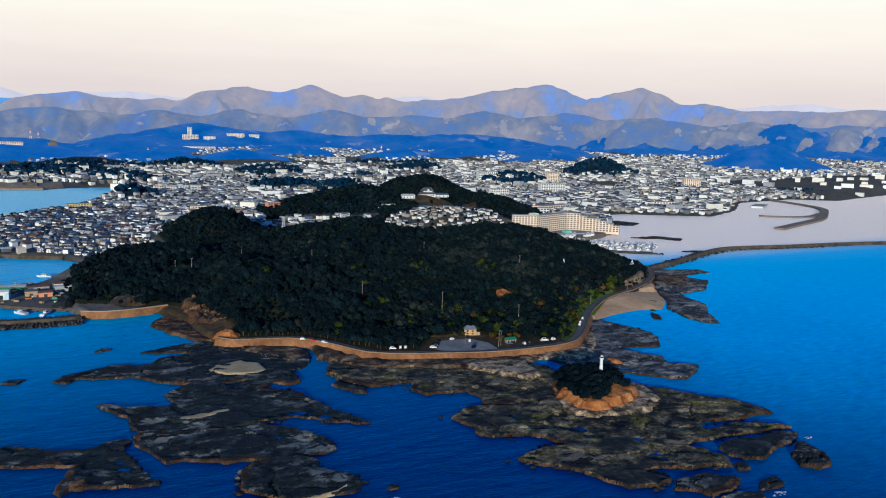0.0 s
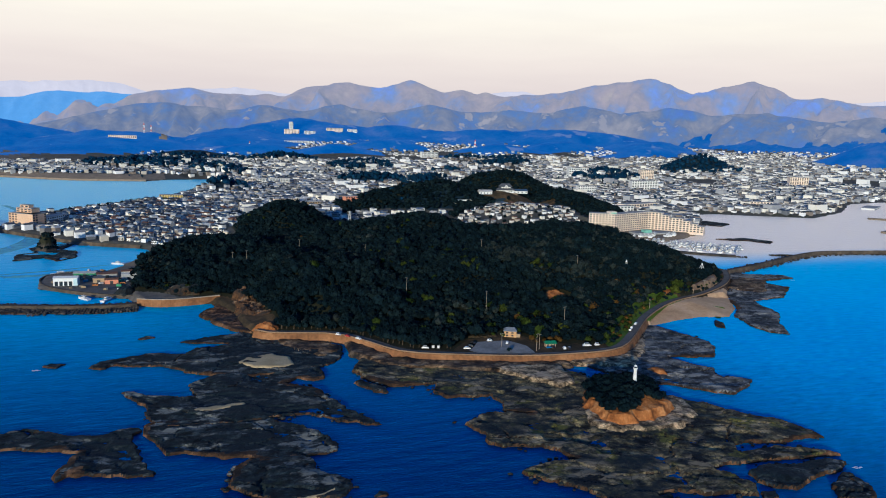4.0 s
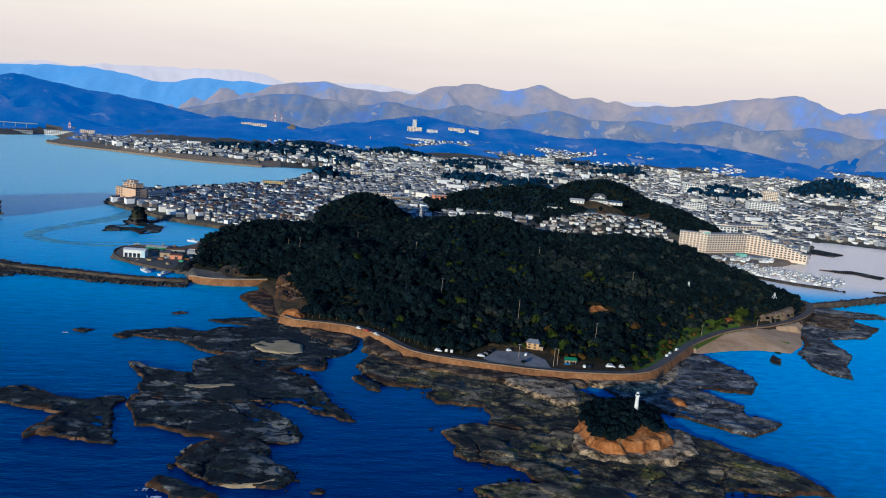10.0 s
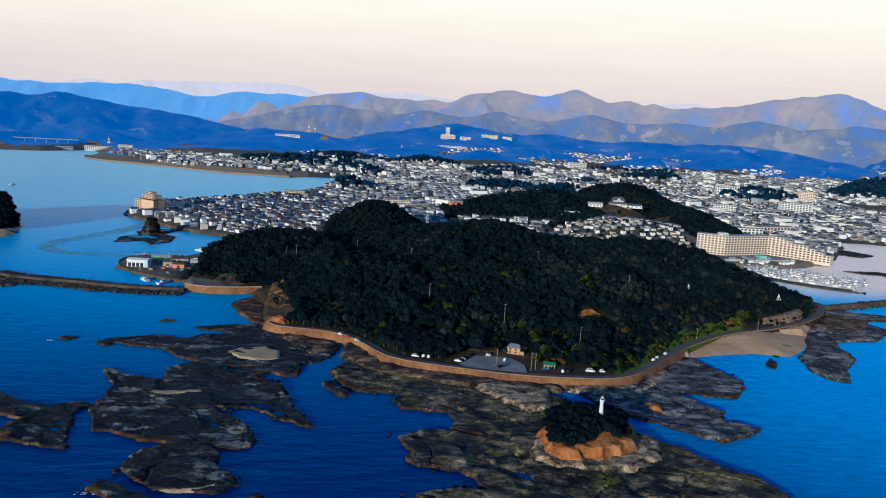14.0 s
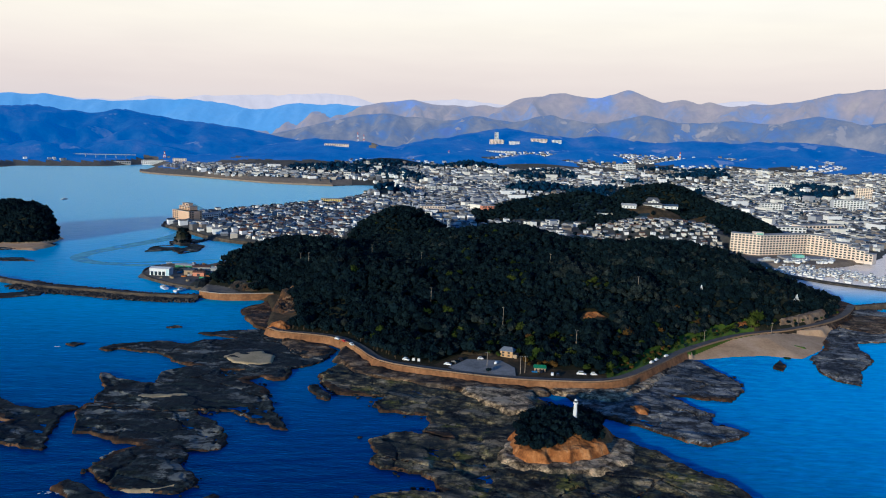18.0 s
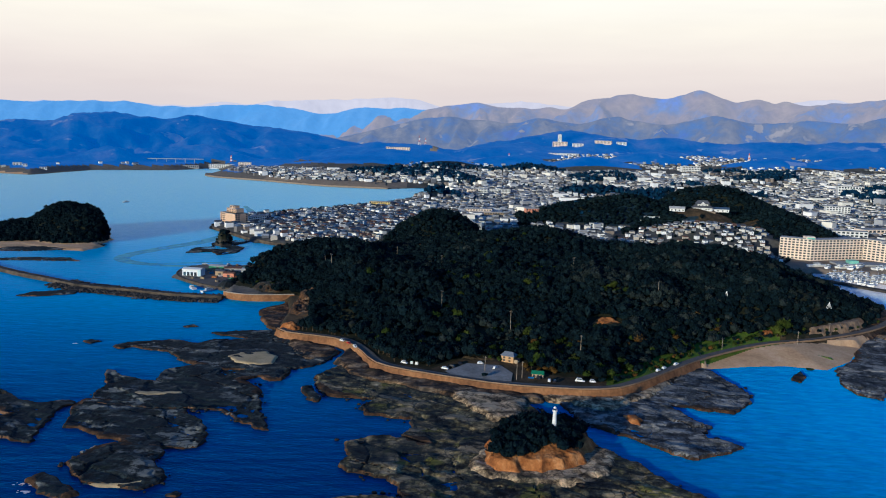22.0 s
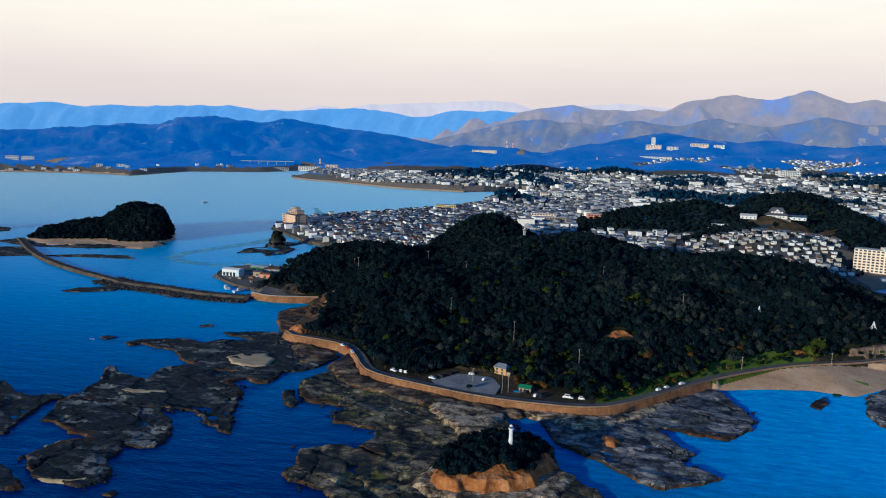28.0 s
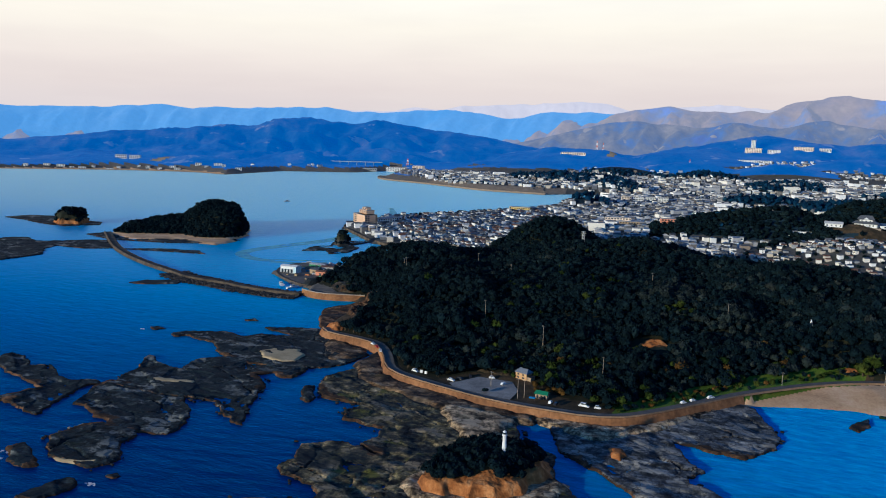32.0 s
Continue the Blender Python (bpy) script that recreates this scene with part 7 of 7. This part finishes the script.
wall_along("footbridge", "pale orange concrete causeway wall below the headland", [(-192, 606), (-174, 598), (-155, 600), (-133, 606)], [(-1.2, -1), (-1.2, 5.4), (-0.8, 5.4), (-0.8, 4.7), (2.8, 4.7), (2.8, -1)], 6, M_CONCRETE, "causeway", "wall_section")
wall_along("parapet", "pale concrete kerb along the causeway", [(-192, 606), (-174, 598), (-155, 600), (-133, 606)], [(-1.3, 5.4), (-1.3, 6.1), (-0.7, 6.1), (-0.7, 5.4)], 9, M_PARAPET, "parapet", "kerb_block")
wall_along("sea_wall", "low quay wall of the fishing port", [(-226, 744), (-276, 735), (-271, 682), (-223, 642), (-196, 632)], [(-0.5, -1), (-0.5, 2.6), (0.6, 2.6), (0.6, -1)], 8, M_PIER_OLD, "sea wall")


def island(name, outline, bumps, label, seed, gap, material, cell=2.0, bare=()):
    """A small island: steep to the sea, its humps given as (x, y, radius, height), wooded but for the bare spots (x, y, radius)."""
    p = np.array(outline, float)
    lo, hi = p.min(0) - 6, p.max(0) + 6
    y, x = np.meshgrid(np.arange(lo[1], hi[1], cell), np.arange(lo[0], hi[0], cell), indexing="ij")
    size = 6 if cell > 1.5 else 2.5
    d = inside_distance(outline, x + (fbm(x, y, 3 * size, 3, seed) - 0.5) * 2 * size, y + (fbm(x, y, 3 * size, 3, seed + 5) - 0.5) * 2 * size)
    hump = np.zeros_like(x)
    for bx, by, br, bh in bumps:
        hump = np.maximum(hump, bh * np.exp(-(((x - bx) ** 2 + (y - by) ** 2) / br ** 2) ** 1.5))
    z = -1.5 + 2.4 * step(-3, 2, d) + hump * step(0.5, 2.4 * size, d) * (0.8 + 0.4 * fbm(x, y, 8 * size, 3, seed + 9))
    u, q, _ = grid_faces(d > -3)
    ob = mesh_object(name, np.stack([x.ravel(), y.ravel(), z.ravel()], -1)[u], q, [material, M_SOIL])
    ob.data.polygons.foreach_set("material_index", (z.ravel()[u][q].mean(1) > (2.6 if cell > 1.5 else 7.0)).astype(np.int32))
    tagged(ob, label, "island")
    tx, ty = scatter(outline, gap, seed, 0.5)
    i = np.clip(((ty - lo[1]) / cell).astype(int), 0, x.shape[0] - 1)
    j = np.clip(((tx - lo[0]) / cell).astype(int), 0, x.shape[1] - 1)
    tz = z[i, j]
    ok = tz > 2.2
    for bx, by, br in bare:
        ok &= np.hypot(tx - bx, ty - by) > br
    join_crowns("island_wood", "dark evergreen trees covering the small island", tx[ok], ty[ok], tz[ok] - 1.0, np.random.RandomState(seed).uniform(0.8, 1.3, ok.sum()) * (1.0 if cell > 1 else 0.6), np.zeros(ok.sum(), int), CROWNS, seed)


island("island", [(-598, 812), (-545, 798), (-500, 806), (-455, 822), (-432, 850), (-436, 890), (-462, 930), (-505, 985), (-560, 990), (-605, 935), (-612, 860)],
       [(-468, 902, 44, 32), (-508, 926, 50, 34), (-556, 910, 58, 14), (-588, 868, 42, 9)], "low wooded island with a tan foreshore", 41, 4.3, M_SAND)
island("island", [(-745, 866), (-718, 852), (-694, 866), (-698, 892), (-724, 904), (-747, 888)], [(-720, 878, 26, 17)], "small steep rocky islet with a wooded top", 42, 4.6, M_CLIFF, 1.2, bare=((-722, 858, 10),))
island("sea_rock", [(-306, 878), (-294, 870), (-283, 879), (-286, 892), (-300, 894)], [(-294, 881, 12, 15)], "tall dark sea rock with a tuft of trees", 43, 2.4, M_STONE, 0.7)
rock_shelf([(-851, 880), (-838, 918), (-780, 930), (-742, 905), (-690, 905), (-670, 880), (-700, 845), (-745, 850), (-800, 870)], 0.9, "wide low reef round the rocky islet", cell=2.2, seed=51)
rock_shelf([(-620, 800), (-560, 778), (-480, 790), (-430, 815), (-420, 850), (-440, 860), (-500, 815), (-560, 800), (-610, 830)], 0.9, "dark rocky foreshore of the wooded island", cell=2.0, seed=52)


# ---- fishing port ----
port_hall = tagged(new("port_hall"), "white and pale blue fishing port hall with open front", "building")
M_PALEBLUE = plain("pale_blue_cladding", [(0.45, 0.62, 0.68), (0.55, 0.70, 0.75)], 0.4, 0.7)
part("wall", boxed(-10, 10, -5, 5, 0, 7), M_WHITE, port_hall)
part("side_cladding", boxed(6.8, 10.1, -5.1, 5.1, 0.2, 6.6), M_PALEBLUE, port_hall, "pale blue cladding")
bm = bmesh.new()
gable(bm, 20, 10, 7.0, 1.2, 0.5, 0.0)
part("roof", bm, M_WHITE, port_hall)
for k in range(4):
    part("bay_door", boxed(-8.8 + k * 3.9, -6.0 + k * 3.9, -5.08, -4.95, 0.2, 4.2), M_GLASS, port_hall)
port_hall.matrix_basis = pose(-250, 684, 2.2, 0, 0, -4) @ Matrix.Scale(0.9, 4)
rp = random.Random(21)
for x, y, w, d, h, mat, word in ((-226, 690, 9, 7, 4, M_TAN, "tan net shed on the fishing quay"), (-216, 684, 10, 6, 3.4, M_SALMON, "rusty red shed on the fishing quay"), (-222, 712, 16, 8, 3.2, M_FLATROOF, "grey net shed on the fishing quay"),
                                 (-205, 720, 12, 8, 3.5, M_WHITE, "white store on the fishing quay"), (-203, 700, 12, 7, 4.5, WALLS[2], "grey house behind the fishing quay"), (-240, 722, 18, 7, 2.6, M_GREENROOF, "green net racks on the fishing quay")):
    s = tagged(new("shed"), word, "shed", "fishing port sheds")
    part("wall", boxed(-w / 2, w / 2, -d / 2, d / 2, -0.5, h), mat, s)
    bm = bmesh.new()
    gable(bm, w, d, h, 1.1, 0.4, 0.0)
    part("roof", bm, rp.choice(ROOFS), s)
    part("door", boxed(-1.2, 1.2, -d / 2 - 0.05, -d / 2 + 0.05, 0, 2.4), M_DARK, s)
    s.matrix_basis = pose(x, y, float(heights([x], [y])[0]), 0, 0, rp.uniform(-12, 12))


# ---- boats ----
def boat_proto(length, word):
    b = new("boat")
    bm = bmesh.new()
    n = 7
    rows = []
    for i in range(n):
        k = i / (n - 1)
        half = 0.17 * length * (1 - k ** 2.6) + 0.03
        x = (k - 0.5) * length
        rows.append([bm.verts.new((x, s * half * f, z + 0.25 * k * (z > 0))) for s, f, z in ((-1, 1, 1.0), (-1, 0.55, -0.35), (1, 0.55, -0.35), (1, 1, 1.0))])
    for r, q in zip(rows[:-1], rows[1:]):
        for k in range(4):
            bm.faces.new((r[k], q[k], q[(k + 1) % 4], r[(k + 1) % 4]))
    bm.faces.new(rows[0][::-1]), bm.faces.new(rows[-1])
    part("hull", bm, M_WHITE, b)
    cabin = part("cabin", boxed(-length * 0.18, length * 0.14, -length * 0.09, length * 0.09, 0.95, 2.2, 0.12), M_WHITE, b)
    part("cabin_window", boxed(-length * 0.185, length * 0.145, -length * 0.093, length * 0.093, 1.55, 1.95), M_GLASS, cabin, "dark cabin window band")
    bm = revolve([(0.06, 0.9), (0.03, length * 0.34)], 6)
    part("mast", bm, M_WHITE, b)
    return b


first_boats = [boat_proto(9.0, ""), boat_proto(12.0, ""), boat_proto(7.0, "")]
spots = []
rb = random.Random(9)
for row in range(5):
    for k in range(18):
        if rb.random() < 0.15:
            continue
        q = Vector((366, 806)).lerp(Vector((458, 734)), k / 17) + Vector((0.66, 0.75)) * (5 + 14 * row)
        spots.append((q.x + rb.uniform(-1.5, 1.5), q.y + rb.uniform(-2, 2), rb.choice((52, 52, 232)) + rb.uniform(-9, 9), "white motor yacht moored in the marina"))
for q in ((-215, 628), (-232, 636), (-262, 742), (-240, 748)):
    spots.append((*q, rb.uniform(0, 180), "white fishing boat moored at the port"))
for k in range(18):
    bx, by = rb.uniform(382, 478), rb.uniform(846, 868)
    if inside_distance(COAST, np.array([bx]), np.array([by]))[0] > 5:
        spots.append((bx, by, 40 + rb.uniform(-30, 30), "white motor yacht laid up on the marina quay"))
spots.append((-219, 785, 165, "white sailing boat heading out of the port"))
spots.append((-640, 1330, 60, "small white boat out on the bay"))
for n, (x, y, turn, word) in enumerate(spots):
    m = pose(x, y, 0.05 if "laid up" not in word else float(heights([x], [y])[0]) + 0.35, 0, 0, turn) @ Matrix.Scale(1.35 if "marina" in word else 1.0, 4)
    if n < 3:
        first_boats[n].matrix_basis = m
        ob = first_boats[n]
    else:
        ob = copy_thing(first_boats[rb.randrange(3)], m)
    tagged(ob, word, "boat", "boats in the marina" if "marina" in word else "fishing boats")
for k in range(3):
    a = Vector((372, 808)) + Vector((0.66, 0.75)) * (15 + 17 * k)
    dock = tagged(new("pontoon"), "narrow grey floating pontoon in the marina", "pontoon", "marina pontoons")
    for i in range(10):
        bm = boxed(0.1, 9.9, -0.9, 0.9, -0.2, 0.45)
        bm.transform(pose(a.x, a.y, 0, 0, 0, -38) @ pose(10 * i, 0, 0))
        part("deck_section", bm, M_PIER, dock)


# ---- boulders along the breakwaters ----
def boulders(name, label, line, offsets, count, seed, z0=0.4):
    rnd = np.random.RandomState(seed)
    bm = bmesh.new()
    bmesh.ops.create_icosphere(bm, subdivisions=1, radius=1.0)
    sv = np.array([q.co for q in bm.verts])
    sf = np.array([[q.index for q in f.verts] for f in bm.faces])
    bm.free()
    pts, nor = resample(line, 2.0)
    vs, fs = [], []
    for n in range(count):
        i = rnd.randint(len(pts))
        o = rnd.choice(offsets) + rnd.normal() * 1.6
        r = rnd.uniform(0.6, 1.6)
        c = np.array([*(pts[i] + nor[i] * o), z0 + rnd.uniform(-0.4, 0.5)])
        vs.append(c + sv * r * (1 + rnd.uniform(-0.3, 0.3, (len(sv), 1))) * np.array([1, 1, 0.7]))
        fs.append(sf + n * len(sv))
    tagged(mesh_object(name, np.vstack(vs), np.vstack(fs), M_STONE), label, "boulders", kind="stuff")


boulders("breakwater_boulders", "dark heaped boulders along the breakwater", [(-350, 640), (-320, 622), (-281, 618), (-237, 604), (-192, 604)], (-6.5, -8, -10, -13, -16, 6, 8), 1900, 3)
boulders("mole_boulders", "dark heaped boulders along the marina mole", [(338, 812), (371, 786), (403, 743), (443, 719), (452, 712)], (-3, 3, 0), 300, 4)
boulders("harbour_boulders", "dark heaped boulders along the harbour breakwater", [(356, 630), (395, 646), (494, 692), (569, 718), (668, 704), (777, 700)], (-7, 8), 420, 5)


# ---- wakes on the bay ----
def wake(line, width, label):
    m, nt, bs = shader("churned_water")
    bs.inputs["Base Color"].default_value = (0.30, 0.72, 0.76, 1)
    bs.inputs["Roughness"].default_value = 0.9
    bs.inputs["Specular IOR Level"].default_value = 0.05
    clear = nt.nodes.new("ShaderNodeBsdfTransparent")
    mix = nt.nodes.new("ShaderNodeMixShader")
    nt.links.new(ramp(nt, noise_node(nt, 0.05, 5.0, 0.7), [(0.35, (0.2, 0.2, 0.2)), (0.66, (0.85, 0.85, 0.85))]), mix.inputs[0])
    nt.links.new(bs.outputs[0], mix.inputs[1])
    nt.links.new(clear.outputs[0], mix.inputs[2])
    nt.links.new(mix.outputs[0], nt.nodes["Material Output"].inputs["Surface"])
    p, n = resample(line, 5.0)
    k = np.linspace(0, 1, len(p))
    w = width * np.sin(np.clip(k, 0.04, 0.96) * math.pi) ** 0.5 / 2
    vv = [(a[0] + b[0] * s * c, a[1] + b[1] * s * c, 0.06) for a, b, c in zip(p, n, w) for s in (-1, 1)]
    ob = mesh_object("wake", vv, [(2 * i, 2 * i + 1, 2 * i + 3, 2 * i + 2) for i in range(len(p) - 1)], m)
    tagged(ob, label, "wake", kind="structure")


wake([(-420, 1330), (-372, 1230), (-330, 1080), (-318, 990), (-322, 916), (-352, 841), (-372, 779), (-345, 745), (-280, 735), (-250, 760)], 22, "pale curved wake across the bay")
wake([(-226, 784), (-262, 765), (-300, 752), (-345, 742)], 5, "thin pale wake behind the boat")


# ---- thin far beach across the bay ----
bp, bn = resample([(-4900, 640), (-3300, 900), (-2500, 1250), (-1838, 1726), (-1600, 1905), (-1365, 1990), (-1225, 1952)], 30.0)
bz = (0.15, 1.6, 3.2)
bv = [(p[0] - n[0] * o, p[1] - n[1] * o, z) for p, n in zip(bp, bn) for o, z in zip((8.0, -4.0, -20.0), bz)]
beach = mesh_object("beach", bv, [(3 * i + k, 3 * i + 1 + k, 3 * i + 4 + k, 3 * i + 3 + k) for i in range(len(bp) - 1) for k in range(2)], M_SAND)
tagged(beach, "thin tan sand beach along the far shore", "beach", kind="structure")


# ---- garden trees between the houses below the castle ----
vx_, vy_ = scatter(VILLAGE, 15.0, 91, -6)
nearest_home = np.min(np.hypot(vx_[:, None] - homes[None, :, 0], vy_[:, None] - homes[None, :, 1]), axis=1)
vx_, vy_ = vx_[nearest_home > 5.5], vy_[nearest_home > 5.5]
join_crowns("garden_trees", "dark garden trees between the houses below the castle", vx_, vy_, heights(vx_, vy_), np.random.RandomState(8).uniform(0.6, 1.0, len(vx_)), np.zeros(len(vx_), int), LESS_CROWNS, 14)


# ---- foreshore of the wooded island, hedge along the bay, net racks on the quay ----
mound([(-545, 850), (-518, 824), (-461, 806), (-424, 800), (-416, 842), (-450, 872), (-510, 880)], 1.7, "low tan sand and shingle foreshore of the island", M_SAND, seed=21, cell=2.0, slope=10.0)
hp, hn = resample([(-350, 1120), (-318, 1200), (-250, 1310), (-196, 1400), (-150, 1520), (-125, 1620)], 4.5)
hr = np.random.RandomState(17)
keep_h = hr.uniform(0, 1, len(hp)) < 0.9
hp, hn = hp[keep_h], hn[keep_h]
hpx, hpy = hp[:, 0] - hn[:, 0] * (4 + hr.uniform(0, 6, len(hp))), hp[:, 1] - hn[:, 1] * (4 + hr.uniform(0, 6, len(hp)))
join_crowns("shore_pines", "row of dark pines along the bay shore of the town", hpx, hpy, np.maximum(heights(hpx, hpy), 1.5), hr.uniform(0.8, 1.3, len(hp)), np.zeros(len(hp), int), LESS_CROWNS, 19)
M_NET = plain("green_net", [(0.02, 0.07, 0.06), (0.05, 0.13, 0.10)], 0.6, 0.9, 8, 0.3, 0.05)
for k in range(9):
    x, y = -246 + 3.6 * k, 716 - 2.6 * k
    rack = tagged(new("net_rack"), "low green fishing-net rack on the quay", "net rack", "net racks on the quay")
    part("net", boxed(-0.9, 0.9, -9, 9, 1.0, 1.35, 0.05), M_NET, rack)
    for q in (-8, 0, 8):
        part("leg", boxed(-0.7, -0.55, q - 0.08, q + 0.08, -0.2, 1.0), M_DARK, rack)
        part("leg", boxed(0.55, 0.7, q - 0.08, q + 0.08, -0.2, 1.0), M_DARK, rack)
    rack.matrix_basis = pose(x, y, float(heights([x], [y])[0]), 0, 0, -40)


# ---- clutter on the fishing quay ----
def quay_crates():
    rq = random.Random(44)
    tones = [plain("crate_plastic", [c, tuple(v * 1.3 for v in c)], 1.0, 0.6, 6, 0.1, 0.01) for c in ((0.03, 0.16, 0.30), (0.45, 0.16, 0.04), (0.05, 0.26, 0.14), (0.55, 0.55, 0.52), (0.10, 0.09, 0.08), (0.30, 0.22, 0.12))]
    words = ("blue", "orange", "green", "white", "black", "brown")
    for n in range(70):
        u, v = rq.uniform(0, 1), rq.uniform(0, 1)
        x, y = -264 + 58 * u + 6 * v, 652 + 84 * v + 10 * (1 - u)
        if inside_distance(COAST, np.array([x]), np.array([y]))[0] < 4 or math.hypot(x + 250, y - 682) < 12:
            continue
        k = rq.randrange(6)
        w, d, h = rq.uniform(1.6, 4.5), rq.uniform(1.2, 2.4), rq.uniform(0.8, 1.8)
        stack = tagged(new("crate_stack"), words[k] + " fish crates stacked on the quay", "crates", "crates on the quay")
        for i in range(2):
            part("crate", boxed(-w / 2 + 0.08 * i, w / 2 - 0.05 * i, -d / 2, d / 2 - 0.06 * i, h * i / 2 + 0.02 * i, h * (i + 1) / 2, 0.05), tones[k], stack)
        stack.matrix_basis = pose(x, y, float(heights([x], [y])[0]), 0, 0, rq.uniform(0, 180))


quay_crates()


# ---- loose stones along the edges of the shelves ----
def shore_stones():
    rnd = np.random.RandomState(61)
    bm = bmesh.new()
    bmesh.ops.create_icosphere(bm, subdivisions=1, radius=1.0)
    sv = np.array([q.co for q in bm.verts])
    sf = np.array([[q.index for q in f.verts] for f in bm.faces])
    bm.free()
    vs, fs, n = [], [], 0
    for outline, count in ((MAIN_SHELF, 300), (REEF_EAST, 110), (SHELF_WEST, 130), (REEF_LOW, 70)):
        p, nor = resample(outline + outline[:1], 1.0)
        for _ in range(count):
            i = rnd.randint(len(p))
            o = rnd.normal() * 2.2
            if fbm(np.array([p[i, 0]]), np.array([p[i, 1]]), 14, 2, 5)[0] < 0.48:
                continue
            r = rnd.uniform(0.35, 1.25)
            c = np.array([p[i, 0] + nor[i, 0] * o, p[i, 1] + nor[i, 1] * o, 0.1 + 0.3 * r])
            vs.append(c + sv * r * (1 + rnd.uniform(-0.35, 0.35, (len(sv), 1))) * np.array([1.3, 1, 0.6]))
            fs.append(sf + n)
            n += len(sv)
    tagged(mesh_object("shore_stones", np.vstack(vs), np.vstack(fs), M_ROCK), "loose dark stones along the edges of the rock shelves", "stones", kind="stuff")


SHELF_WEST = [(-163, 390), (-175, 384), (-178, 376), (-172, 360), (-146, 355), (-124, 357), (-103, 359), (-94, 350), (-78, 338), (-83, 360), (-92, 388), (-107, 404), (-130, 420)]
REEF_LOW = [(-142, 307), (-112, 312), (-109, 299), (-97, 285), (-102, 273), (-126, 275), (-144, 290)]
REEF_EAST = [(66, 398), (77, 367), (104, 345), (121, 329), (148, 346), (133, 361), (134, 376), (125, 399), (157, 391), (175, 420), (164, 463), (124, 434)]
shore_stones()


# ---- surf on the outermost rocks ----
def surf(x, y, size, seed):
    rnd = np.random.RandomState(seed)
    bm = bmesh.new()
    for _ in range(16):
        a, d, r = rnd.uniform(0, 6.28), size * rnd.uniform(0, 1) ** 0.7, rnd.uniform(0.25, 0.8)
        cx, cy = math.cos(a) * d * 1.6, math.sin(a) * d * 0.7
        ring = [bm.verts.new((cx + r * rnd.uniform(0.6, 1.5) * math.cos(k * 0.785), cy + r * rnd.uniform(0.4, 0.9) * math.sin(k * 0.785), 0.08 + rnd.uniform(0, 0.02))) for k in range(8)]
        tip = bm.verts.new((cx, cy, 0.2))
        for k in range(8):
            bm.faces.new((ring[k], ring[(k + 1) % 8], tip))
    me = bpy.data.meshes.new("surf")
    bm.to_mesh(me)
    bm.free()
    me.materials.append(M_FOAM)
    ob = new("surf", me)
    ob.location = (x, y, 0)
    tagged(ob, "white surf breaking on the outer rocks", "surf", "patches of surf")


M_FOAM = plain("sea_foam", [(0.55, 0.62, 0.68), (0.80, 0.84, 0.86)], 1.2, 0.8, 6, 0.2, 0.05)
for k, (x, y, size) in enumerate(((-150, 272, 2.6), (-146, 266, 2.0), (50, 205, 2.2), (112, 240, 1.6), (-92, 262, 1.6), (-236, 460, 1.5), (404, 590, 2.5))):
    surf(x, y, size, 70 + k)
